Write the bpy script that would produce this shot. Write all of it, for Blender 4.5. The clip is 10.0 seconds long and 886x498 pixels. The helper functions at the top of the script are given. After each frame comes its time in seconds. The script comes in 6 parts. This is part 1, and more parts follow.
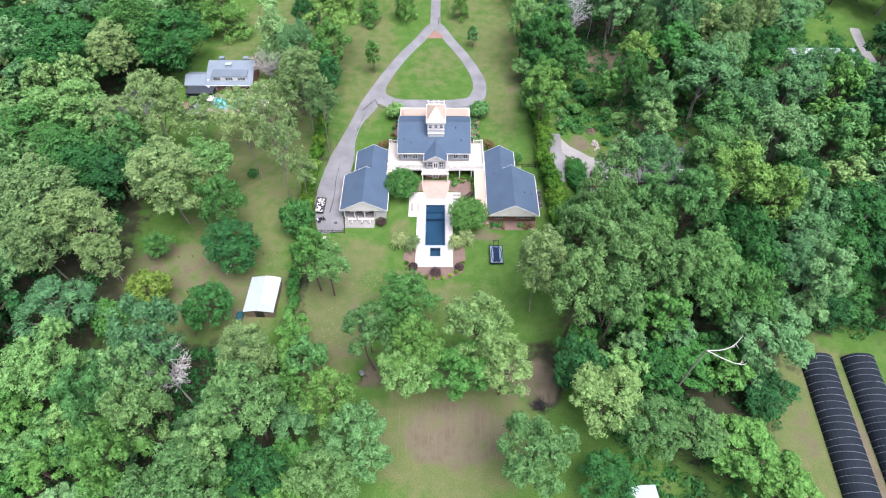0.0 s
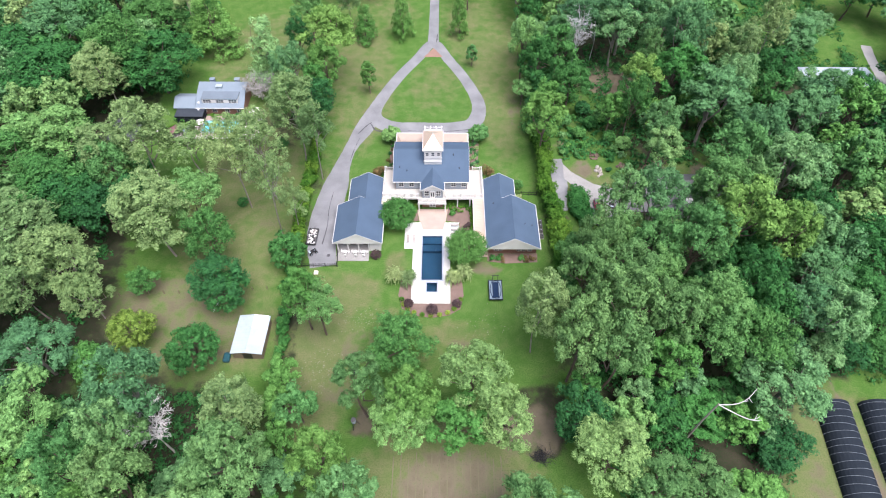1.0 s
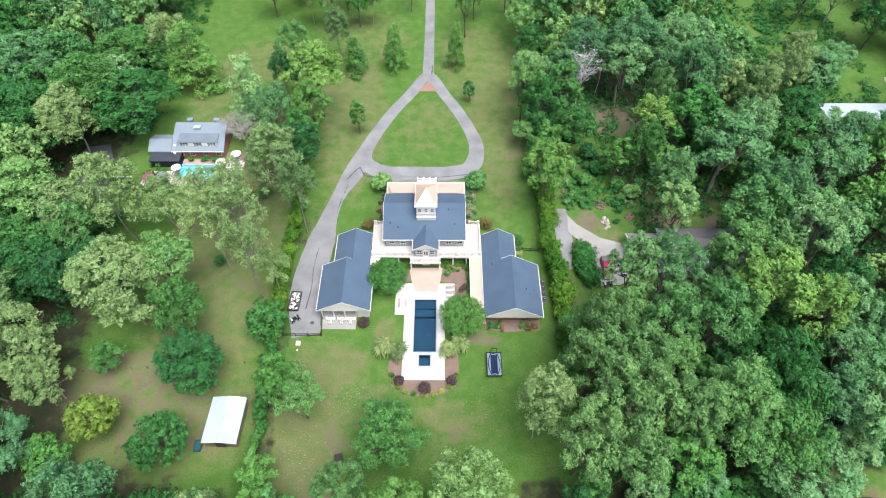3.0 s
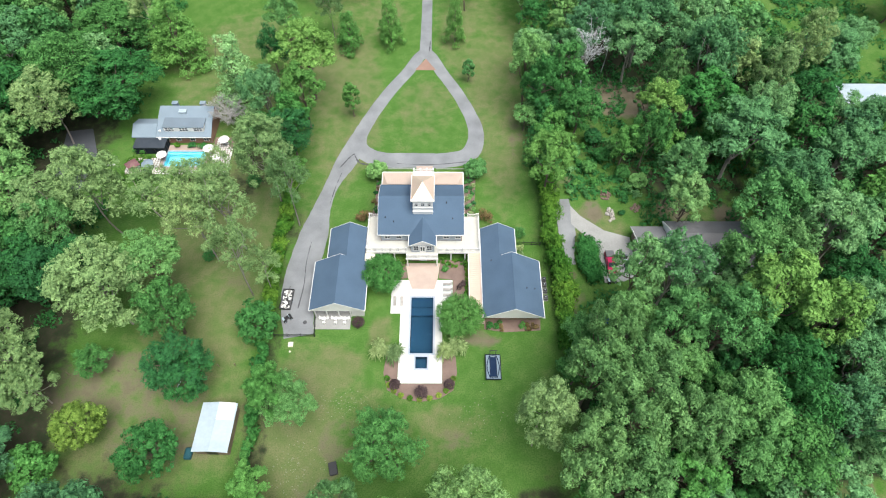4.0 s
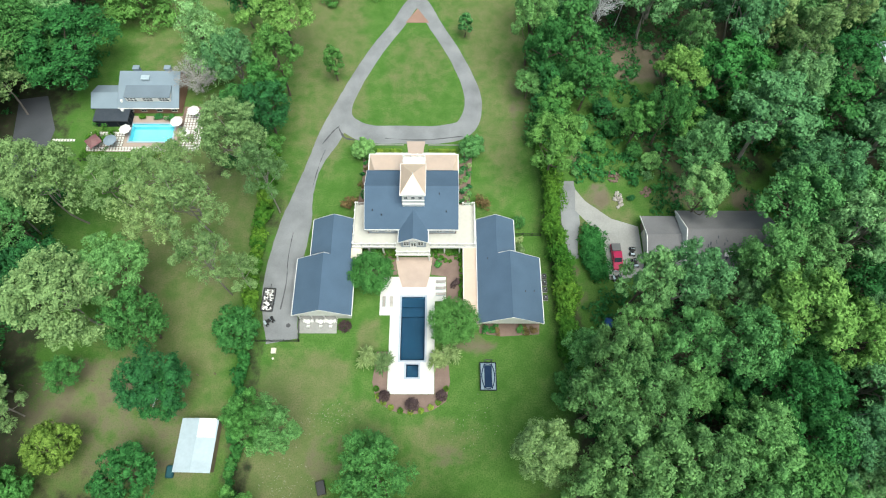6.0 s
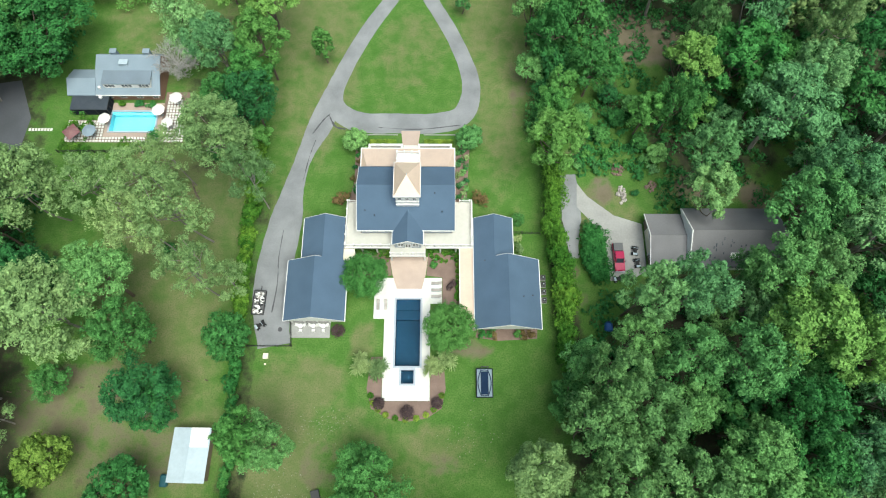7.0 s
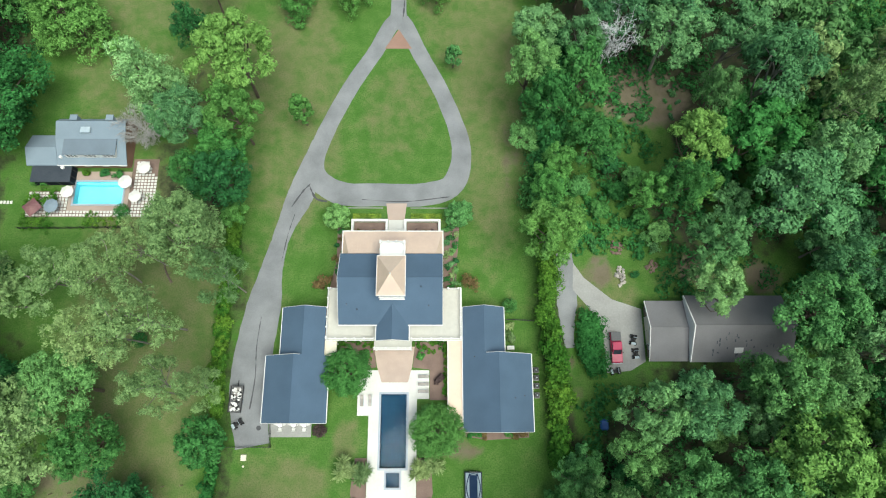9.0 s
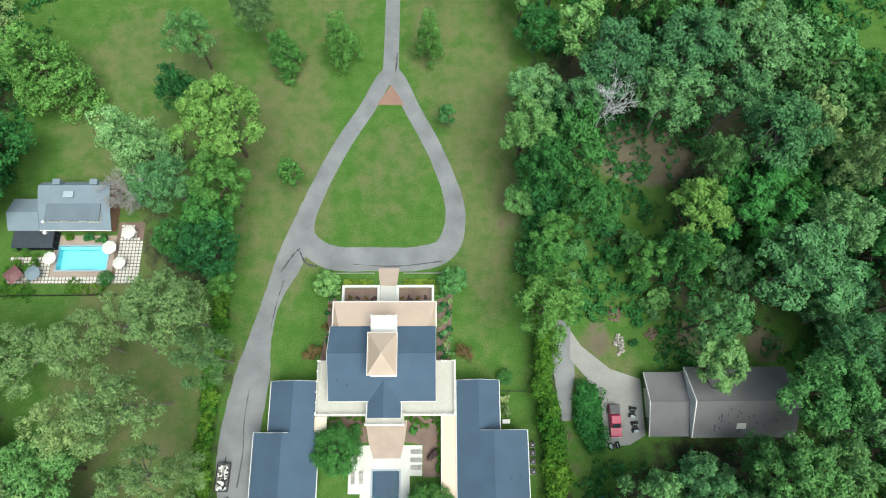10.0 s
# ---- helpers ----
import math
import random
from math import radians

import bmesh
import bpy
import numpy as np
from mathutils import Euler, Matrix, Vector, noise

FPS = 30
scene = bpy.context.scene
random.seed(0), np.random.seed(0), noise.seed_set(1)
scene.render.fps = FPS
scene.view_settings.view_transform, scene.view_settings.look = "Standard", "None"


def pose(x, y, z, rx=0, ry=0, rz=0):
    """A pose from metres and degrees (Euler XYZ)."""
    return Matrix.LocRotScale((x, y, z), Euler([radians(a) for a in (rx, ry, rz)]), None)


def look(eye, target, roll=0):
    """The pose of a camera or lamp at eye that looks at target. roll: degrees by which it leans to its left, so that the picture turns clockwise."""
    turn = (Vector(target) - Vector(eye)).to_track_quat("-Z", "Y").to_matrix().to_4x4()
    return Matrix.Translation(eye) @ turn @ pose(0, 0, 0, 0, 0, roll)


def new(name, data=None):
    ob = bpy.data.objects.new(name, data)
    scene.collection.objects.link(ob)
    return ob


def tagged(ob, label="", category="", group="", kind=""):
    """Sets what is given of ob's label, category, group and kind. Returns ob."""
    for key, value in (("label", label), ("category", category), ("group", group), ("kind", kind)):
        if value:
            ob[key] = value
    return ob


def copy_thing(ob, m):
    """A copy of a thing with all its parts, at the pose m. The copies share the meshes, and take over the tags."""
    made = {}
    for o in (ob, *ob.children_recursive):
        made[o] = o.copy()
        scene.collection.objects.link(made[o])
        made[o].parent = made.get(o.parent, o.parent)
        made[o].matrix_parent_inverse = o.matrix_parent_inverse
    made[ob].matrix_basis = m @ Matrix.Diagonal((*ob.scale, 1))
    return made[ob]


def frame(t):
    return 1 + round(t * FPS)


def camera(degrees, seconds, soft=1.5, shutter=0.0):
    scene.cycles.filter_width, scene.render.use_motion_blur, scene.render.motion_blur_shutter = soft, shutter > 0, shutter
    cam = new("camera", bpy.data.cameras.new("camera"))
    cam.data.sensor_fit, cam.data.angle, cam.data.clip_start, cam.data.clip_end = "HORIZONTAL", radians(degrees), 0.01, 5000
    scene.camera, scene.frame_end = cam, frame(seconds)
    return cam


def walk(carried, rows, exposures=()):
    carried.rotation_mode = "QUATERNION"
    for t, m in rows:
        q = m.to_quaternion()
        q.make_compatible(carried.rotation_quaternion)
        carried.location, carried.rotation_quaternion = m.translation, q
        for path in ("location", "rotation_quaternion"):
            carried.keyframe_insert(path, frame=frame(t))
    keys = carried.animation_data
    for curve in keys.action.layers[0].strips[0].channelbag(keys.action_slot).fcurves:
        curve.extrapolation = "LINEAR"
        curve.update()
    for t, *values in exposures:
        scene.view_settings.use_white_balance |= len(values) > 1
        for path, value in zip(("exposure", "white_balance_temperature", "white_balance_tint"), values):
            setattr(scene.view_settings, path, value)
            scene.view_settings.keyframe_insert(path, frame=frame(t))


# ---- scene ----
cam = camera(73.2, 10.0, soft=1.1)
PATH = [
    (0, (-0.015, 0.13, 105.47), (-0.006, 1.355, 103.89), 0.6),
    (0.5, (0.497, 4.757, 105.504), (0.503, 5.984, 103.925), 0.4),
    (1, (0.946, 9.34, 105.565), (0.95, 10.567, 103.986), 0.4),
    (1.5, (1.32, 13.905, 105.628), (1.323, 15.132, 104.048), 0.4),
    (2, (1.621, 18.536, 105.654), (1.627, 19.767, 104.078), 0.5),
    (2.5, (1.894, 23.054, 105.679), (1.899, 24.288, 104.105), 0.4),
    (4, (2.736, 36.439, 105.808), (2.739, 37.547, 104.143), 0.3),
    (4.5, (2.987, 41.035, 105.854), (2.991, 42.076, 104.146), 0.4),
    (5, (3.26, 45.888, 105.878), (3.265, 46.859, 104.13), 0.5),
    (5.5, (3.611, 50.974, 105.937), (3.617, 51.876, 104.152), 0.5),
    (7, (4.714, 67.303, 106.233), (4.721, 67.969, 104.348), 0.7),
    (7.5, (5.134, 73.009, 106.32), (5.143, 73.571, 104.401), 1.0),
    (8, (5.574, 78.961, 106.409), (5.584, 79.495, 104.482), 1.2),
    (8.5, (6.004, 84.988, 106.548), (6.017, 85.529, 104.622), 1.5),
    (9, (6.448, 90.979, 106.701), (6.464, 91.525, 104.777), 1.7),
    (9.5, (6.908, 96.926, 106.837), (6.927, 97.476, 104.915), 1.9),
    (10, (7.39, 102.848, 106.969), (7.411, 103.406, 105.048), 2.0),
]
EXPOSURE = [(0.0, 1.80, 6250, 20), (2.5, 1.82, 6420, 14), (4.5, 1.61, 6480, 3), (7.0, 1.52, 6500, -3), (10.0, 1.30, 6500, -3)]
walk(cam, [(t, look(eye, target, roll)) for t, eye, target, roll in PATH], EXPOSURE)

# ---- world and sun ----
world = bpy.data.worlds.new("sky")
scene.world = world
world.use_nodes = True
wn = world.node_tree.nodes
sky = wn.new("ShaderNodeTexSky")
sky.sky_type = "NISHITA"
sky.sun_disc = False
sky.sun_elevation, sky.sun_rotation = radians(69.6), radians(143.7)
sky.air_density, sky.dust_density, sky.ozone_density = 1.0, 4.0, 1.0
world.node_tree.links.new(sky.outputs["Color"], wn["Background"].inputs["Color"])
wn["Background"].inputs["Strength"].default_value = 0.05

sun_data = bpy.data.lights.new("sun", "SUN")
sun_data.energy, sun_data.angle, sun_data.color = 1.5, radians(45), (1.0, 0.985, 0.96)
sun = new("sun", sun_data)
sun.matrix_world = look((22, -30, 100), (0, 0, 0))

# ---- materials ----


def shade(name, colour, other=None, rough=0.7, grain=3.0, broad=0.15, bump=0.2, metal=0.0, piece=0.0, spec=0.4, mix=0.5):
    """A surface with a fine grain and a broad stain between two colours."""
    m = bpy.data.materials.new(name)
    m.use_nodes = True
    n, k = m.node_tree.nodes, m.node_tree.links
    b = n["Principled BSDF"]
    other = other or tuple(c * 0.72 for c in colour)
    pos = n.new("ShaderNodeNewGeometry")
    fine, wide = n.new("ShaderNodeTexNoise"), n.new("ShaderNodeTexNoise")
    fine.inputs["Scale"].default_value, fine.inputs["Detail"].default_value = grain, 6
    wide.inputs["Scale"].default_value, wide.inputs["Detail"].default_value = broad, 4
    k.new(pos.outputs["Position"], fine.inputs["Vector"])
    k.new(pos.outputs["Position"], wide.inputs["Vector"])
    add = n.new("ShaderNodeMath")
    add.operation = "MULTIPLY_ADD"
    k.new(fine.outputs["Fac"], add.inputs[0])
    add.inputs[1].default_value = mix
    k.new(wide.outputs["Fac"], add.inputs[2])
    ramp = n.new("ShaderNodeMapRange")
    ramp.inputs["From Min"].default_value, ramp.inputs["From Max"].default_value = 0.35 + 0.3 * mix, 0.65 + 0.7 * mix
    k.new(add.outputs[0], ramp.inputs["Value"])
    blend = n.new("ShaderNodeMix")
    blend.data_type = "RGBA"
    blend.inputs[6].default_value, blend.inputs[7].default_value = (*colour, 1), (*other, 1)
    k.new(ramp.outputs["Result"], blend.inputs[0])
    out = blend.outputs[2]
    if piece:
        info, hsv, rng = n.new("ShaderNodeObjectInfo"), n.new("ShaderNodeHueSaturation"), n.new("ShaderNodeMapRange")
        rng.inputs["To Min"].default_value, rng.inputs["To Max"].default_value = 1 - piece, 1 + piece
        k.new(info.outputs["Random"], rng.inputs["Value"])
        k.new(rng.outputs["Result"], hsv.inputs["Value"])
        k.new(out, hsv.inputs["Color"])
        out = hsv.outputs["Color"]
    k.new(out, b.inputs["Base Color"])
    b.inputs["Roughness"].default_value, b.inputs["Metallic"].default_value = rough, metal
    b.inputs["Specular IOR Level"].default_value = spec
    if bump:
        bp = n.new("ShaderNodeBump")
        bp.inputs["Strength"].default_value, bp.inputs["Distance"].default_value = bump, 0.05
        k.new(fine.outputs["Fac"], bp.inputs["Height"])
        k.new(bp.outputs["Normal"], b.inputs["Normal"])
    return m


def foliage(name, colour, tip, hue=0.021, through_light=0.10):
    """Leaves: each leaf spray and each tree has its own shade of green."""
    m = bpy.data.materials.new(name)
    m.use_nodes = True
    n, k = m.node_tree.nodes, m.node_tree.links
    b = n["Principled BSDF"]
    geo, info = n.new("ShaderNodeNewGeometry"), n.new("ShaderNodeObjectInfo")
    noise_tex = n.new("ShaderNodeTexNoise")
    noise_tex.inputs["Scale"].default_value, noise_tex.inputs["Detail"].default_value = 0.8, 4
    k.new(geo.outputs["Position"], noise_tex.inputs["Vector"])
    add = n.new("ShaderNodeMath")
    add.operation = "MULTIPLY_ADD"
    k.new(geo.outputs["Random Per Island"], add.inputs[0])
    add.inputs[1].default_value = 0.34
    k.new(noise_tex.outputs["Fac"], add.inputs[2])
    rng = n.new("ShaderNodeMapRange")
    rng.inputs["From Min"].default_value, rng.inputs["From Max"].default_value = 0.36, 0.95
    k.new(add.outputs[0], rng.inputs["Value"])
    blend = n.new("ShaderNodeMix")
    blend.data_type = "RGBA"
    blend.inputs[6].default_value, blend.inputs[7].default_value = (*colour, 1), (*tip, 1)
    k.new(rng.outputs["Result"], blend.inputs[0])
    hsv = n.new("ShaderNodeHueSaturation")
    for source, socket, lo, hi in ((info.outputs["Random"], "Hue", 0.5 - hue, 0.5 + hue), (info.outputs["Random"], "Value", 1.30, 0.78)):
        r = n.new("ShaderNodeMapRange")
        r.inputs["To Min"].default_value, r.inputs["To Max"].default_value = lo, hi
        k.new(source, r.inputs["Value"])
        k.new(r.outputs["Result"], hsv.inputs[socket])
    k.new(blend.outputs[2], hsv.inputs["Color"])
    k.new(hsv.outputs["Color"], b.inputs["Base Color"])
    b.inputs["Roughness"].default_value, b.inputs["Specular IOR Level"].default_value = 0.7, 0.08
    trans, mixer = n.new("ShaderNodeBsdfTranslucent"), n.new("ShaderNodeMixShader")
    k.new(hsv.outputs["Color"], trans.inputs["Color"])
    mixer.inputs["Fac"].default_value = through_light
    k.new(b.outputs["BSDF"], mixer.inputs[1])
    k.new(trans.outputs["BSDF"], mixer.inputs[2])
    k.new(mixer.outputs["Shader"], n["Material Output"].inputs["Surface"])
    return m


LEAF = {
    "oak": foliage("oak leaves", (0.036, 0.116, 0.030), (0.205, 0.445, 0.142)),
    "ash": foliage("pale green leaves", (0.048, 0.122, 0.034), (0.242, 0.440, 0.152)),
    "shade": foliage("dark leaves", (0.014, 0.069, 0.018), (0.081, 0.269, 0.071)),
    "pine": foliage("feathery olive leaves", (0.073, 0.142, 0.047), (0.285, 0.440, 0.168)),
    "gold": foliage("yellow green leaves", (0.054, 0.140, 0.026), (0.240, 0.455, 0.114)),
    "yellow": foliage("yellowing leaves", (0.088, 0.148, 0.022), (0.375, 0.505, 0.100)),
    "lime": foliage("fresh green leaves", (0.028, 0.108, 0.020), (0.150, 0.385, 0.096)),
    # own grey green, taken paler and bluer to paint in distant haze
    "gum": foliage("hazy grey green leaves", (0.035, 0.112, 0.040), (0.192, 0.418, 0.166)),
    "hedge": foliage("hedge leaves", (0.025, 0.085, 0.010), (0.134, 0.292, 0.038)),
    "spurge": foliage("chartreuse leaves", (0.092, 0.160, 0.022), (0.345, 0.470, 0.075)),
    "palm": foliage("palm fronds", (0.070, 0.130, 0.035), (0.345, 0.470, 0.205)),
    "plum": foliage("plum leaves", (0.045, 0.030, 0.032), (0.115, 0.082, 0.080)),
    "aspen": foliage("bright shaking leaves", (0.041, 0.153, 0.037), (0.295, 0.559, 0.234)),
    "pale": foliage("pale fresh leaves", (0.054, 0.142, 0.042), (0.245, 0.470, 0.172)),
    "myrtle": foliage("fine deep green leaves", (0.022, 0.096, 0.018), (0.102, 0.290, 0.074)),
    "rust": foliage("rusty leaves", (0.091, 0.068, 0.030), (0.196, 0.157, 0.065)),
}
BARK = shade("bark", (0.17, 0.13, 0.10), (0.09, 0.07, 0.055), 0.9, 4, 0.6, 0.6)
GREY_BARK = shade("grey bark", (0.34, 0.31, 0.28), (0.22, 0.19, 0.17), 0.9, 4, 0.6, 0.5)
DRY_WOOD = shade("dry grey wood", (0.40, 0.385, 0.37), (0.30, 0.29, 0.28), 0.9, 4, 0.6, 0.4)
BLEACHED = shade("bleached grey wood", (0.62, 0.63, 0.64), (0.46, 0.47, 0.48), 0.9, 4, 0.6, 0.4)
DEAD_WOOD = shade("dead wood", (0.70, 0.69, 0.67), (0.54, 0.53, 0.51), 0.9, 4, 0.6, 0.4)
ASPHALT = shade("worn asphalt", (0.270, 0.278, 0.288), (0.165, 0.170, 0.180), 0.9, 6, 0.22, 0.3)
OLD_ASPHALT = shade("old dark asphalt", (0.16, 0.16, 0.165), (0.11, 0.11, 0.115), 0.9, 6, 0.12, 0.3)
# asphalt darkened and blued, the shade of nearby trees put into its colour
SHADED_YARD = shade("tree-shaded blue grey asphalt", (0.095, 0.10, 0.115), (0.06, 0.065, 0.075), 0.9, 5, 0.15, 0.3)
SEALER = shade("crack sealer", (0.085, 0.085, 0.092), (0.06, 0.06, 0.066), 0.7, 5, 0.3, 0.1)
CONCRETE = shade("pale concrete", (0.37, 0.368, 0.355), (0.26, 0.258, 0.248), 0.85, 3, 0.2, 0.2)
DECKING = shade("white pool deck", (0.70, 0.69, 0.65), (0.58, 0.57, 0.53), 0.75, 3, 0.25, 0.1)
TERRACE = shade("cream terrace floor", (0.57, 0.555, 0.50), (0.48, 0.466, 0.42), 0.75, 2, 0.3, 0.1)
WHITE = shade("white paint", (0.80, 0.79, 0.77), (0.70, 0.69, 0.67), 0.45, 4, 0.4, 0.03)
CREAM = shade("cream paint", (0.74, 0.69, 0.56), (0.66, 0.61, 0.49), 0.6, 4, 0.4, 0.05)
SIDING = shade("grey blue siding", (0.34, 0.38, 0.42), (0.28, 0.31, 0.35), 0.6, 4, 0.4, 0.05)
SHINGLE = shade("slate blue shingles", (0.083, 0.132, 0.200), (0.064, 0.104, 0.158), 0.85, 9, 0.25, 0.5, mix=0.8)
GREY_SHINGLE = shade("grey shingles", (0.235, 0.295, 0.35), (0.185, 0.235, 0.28), 0.85, 9, 0.25, 0.5, mix=0.8)
COPING = shade("pale blue grey coping stone", (0.39, 0.435, 0.50), (0.34, 0.38, 0.44), 0.7, 3, 0.3, 0.1)
BROWN_SHINGLE = shade("brown grey shingles", (0.208, 0.205, 0.214), (0.145, 0.143, 0.150), 0.9, 7, 0.22, 0.5, mix=0.8)
COPPER = shade("peach metal roof", (0.80, 0.62, 0.49), (0.72, 0.55, 0.44), 0.38, 2, 0.3, 0.02, metal=0.35)
METAL = shade("white ribbed metal", (0.44, 0.52, 0.57), (0.36, 0.43, 0.48), 0.65, 2, 0.25, 0.03)
BRICK = shade("red brown brick", (0.30, 0.17, 0.13), (0.22, 0.12, 0.09), 0.9, 8, 0.4, 0.4)
OLD_PAVER = shade("worn brick", (0.33, 0.20, 0.155), (0.25, 0.155, 0.12), 0.9, 7, 0.35, 0.3)
DORMER_ROOF = shade("blue grey dormer shingles", (0.175, 0.22, 0.265), (0.14, 0.175, 0.21), 0.85, 8, 0.3, 0.3)
PORCH_ROOF = shade("dark membrane roof", (0.035, 0.045, 0.06), (0.06, 0.07, 0.085), 0.5, 3, 0.4, 0.05)
PAVER = shade("rose brick pavers", (0.46, 0.36, 0.305), (0.38, 0.295, 0.25), 0.85, 7, 0.35, 0.3, piece=0.12)
MULCH = shade("pine bark mulch", (0.240, 0.168, 0.140), (0.165, 0.115, 0.096), 0.95, 5, 0.5, 0.6)
BLACK = shade("black metal", (0.02, 0.02, 0.022), (0.03, 0.03, 0.032), 0.45, 4, 0.5, 0.05)
DARK_NET = shade("black net", (0.016, 0.022, 0.030), (0.026, 0.034, 0.044), 0.9, 8, 0.4, 0.2, spec=0.1)
NAVY = shade("navy vinyl", (0.012, 0.026, 0.060), (0.018, 0.034, 0.072), 0.9, 4, 0.5, 0.05, spec=0.1)
RED_PAINT = shade("red car paint", (0.44, 0.018, 0.085), (0.38, 0.015, 0.07), 0.3, 2, 0.3, 0.0)
RUBBER = shade("rubber", (0.02, 0.02, 0.02), (0.03, 0.03, 0.03), 0.8, 5, 0.5, 0.1)
DARK_GLASS = shade("dark window glass", (0.03, 0.04, 0.05), (0.05, 0.06, 0.075), 0.08, 2, 0.3, 0.0, spec=0.7)
WOOD = shade("weathered wood", (0.27, 0.21, 0.15), (0.19, 0.15, 0.11), 0.85, 5, 0.5, 0.3)
CANVAS = shade("white canvas", (0.76, 0.74, 0.70), (0.66, 0.64, 0.60), 0.85, 4, 0.6, 0.1)
BLUE_PLASTIC = shade("blue tarpaulin", (0.03, 0.12, 0.35), (0.03, 0.09, 0.27), 0.5, 3, 0.5, 0.1)
TEAL_PLASTIC = shade("teal tarpaulin", (0.02, 0.10, 0.12), (0.02, 0.08, 0.10), 0.5, 3, 0.5, 0.1)
POOL_DARK = shade("deep blue pool plaster", (0.012, 0.040, 0.072), (0.010, 0.033, 0.060), 0.9, 3, 0.3, 0.05, spec=0.02)
POOL_LIGHT = shade("turquoise pool plaster", (0.15, 0.52, 0.59), (0.12, 0.45, 0.53), 0.6, 3, 0.3, 0.05)
STONE = shade("pale stones", (0.46, 0.43, 0.39), (0.30, 0.27, 0.25), 0.9, 5, 1.0, 0.4, piece=0.25)


def water_material():
    m = bpy.data.materials.new("pool water")
    m.use_nodes = True
    n, k = m.node_tree.nodes, m.node_tree.links
    b = n["Principled BSDF"]
    b.inputs["Base Color"].default_value = (0.92, 0.97, 1, 1)
    b.inputs["Roughness"].default_value, b.inputs["IOR"].default_value = 0.03, 1.15
    b.inputs["Transmission Weight"].default_value = 1.0
    b.inputs["Specular IOR Level"].default_value = 0.08
    wave, bp = n.new("ShaderNodeTexNoise"), n.new("ShaderNodeBump")
    wave.inputs["Scale"].default_value = 2.2
    bp.inputs["Strength"].default_value, bp.inputs["Distance"].default_value = 0.15, 0.05
    k.new(wave.outputs["Fac"], bp.inputs["Height"])
    k.new(bp.outputs["Normal"], b.inputs["Normal"])
    return m


WATER = water_material()


def ground_material():
    """Lawn that turns to dry grass and to shade-darkened leaf litter by two mesh attributes, broken up by noise."""
    m = bpy.data.materials.new("lawn and shaded litter")
    m.use_nodes = True
    n, k = m.node_tree.nodes, m.node_tree.links
    b = n["Principled BSDF"]
    pos = n.new("ShaderNodeNewGeometry")

    def noise_at(scale, detail):
        t = n.new("ShaderNodeTexNoise")
        t.inputs["Scale"].default_value, t.inputs["Detail"].default_value, t.inputs["Roughness"].default_value = scale, detail, 0.6
        k.new(pos.outputs["Position"], t.inputs["Vector"])
        return t.outputs["Fac"]

    def maths(op, a, c):
        t = n.new("ShaderNodeMath")
        t.operation = op
        for s, v in zip(t.inputs, (a, c)):
            if isinstance(v, float):
                s.default_value = v
            else:
                k.new(v, s)
        return t.outputs[0]

    def mixed(f, a, c):
        t = n.new("ShaderNodeMix")
        t.data_type = "RGBA"
        k.new(f, t.inputs[0])
        for s, v in zip((t.inputs[6], t.inputs[7]), (a, c)):
            if isinstance(v, tuple):
                s.default_value = (*v, 1)
            else:
                k.new(v, s)
        return t.outputs[2]

    def ramped(v, lo, hi):
        t = n.new("ShaderNodeMapRange")
        t.interpolation_type = "SMOOTHSTEP"
        t.inputs["From Min"].default_value, t.inputs["From Max"].default_value = lo, hi
        k.new(v, t.inputs["Value"])
        return t.outputs["Result"]

    def attribute(name):
        t = n.new("ShaderNodeAttribute")
        t.attribute_name = name
        return t.outputs["Fac"]

    wide, mid, fine = noise_at(0.05, 5), noise_at(0.35, 6), noise_at(4.0, 5)
    lush = mixed(ramped(mid, 0.3, 0.7), (0.070, 0.164, 0.029), (0.118, 0.207, 0.052))
    lush = mixed(ramped(fine, 0.35, 0.75), lush, (0.048, 0.114, 0.022))
    dry = mixed(ramped(mid, 0.35, 0.7), (0.128, 0.168, 0.060), (0.176, 0.182, 0.086))
    dry = mixed(ramped(fine, 0.4, 0.75), dry, (0.086, 0.126, 0.040))
    # brown litter taken nearly black green, to add the crowns' shade
    litter = mixed(ramped(mid, 0.35, 0.7), (0.060, 0.050, 0.036), (0.030, 0.038, 0.020))
    litter = mixed(ramped(fine, 0.45, 0.7), litter, (0.026, 0.056, 0.020))
    broken = maths("MULTIPLY", maths("SUBTRACT", maths("ADD", wide, mid), 1.0), 1.0)
    dryness = ramped(maths("ADD", attribute("dry"), broken), 0.2, 0.85)
    bare = ramped(maths("ADD", attribute("litter"), broken), 0.4, 0.75)
    soil = mixed(ramped(mid, 0.35, 0.7), (0.180, 0.148, 0.110), (0.140, 0.125, 0.080))
    soil = mixed(ramped(fine, 0.55, 0.8), soil, (0.070, 0.095, 0.035))
    turned = ramped(maths("ADD", attribute("soil"), broken), 0.35, 0.8)
    k.new(mixed(turned, mixed(bare, mixed(dryness, lush, dry), litter), soil), b.inputs["Base Color"])
    b.inputs["Roughness"].default_value, b.inputs["Specular IOR Level"].default_value = 0.95, 0.1
    bp = n.new("ShaderNodeBump")
    bp.inputs["Strength"].default_value, bp.inputs["Distance"].default_value = 0.6, 0.12
    k.new(fine, bp.inputs["Height"])
    k.new(bp.outputs["Normal"], b.inputs["Normal"])
    return m


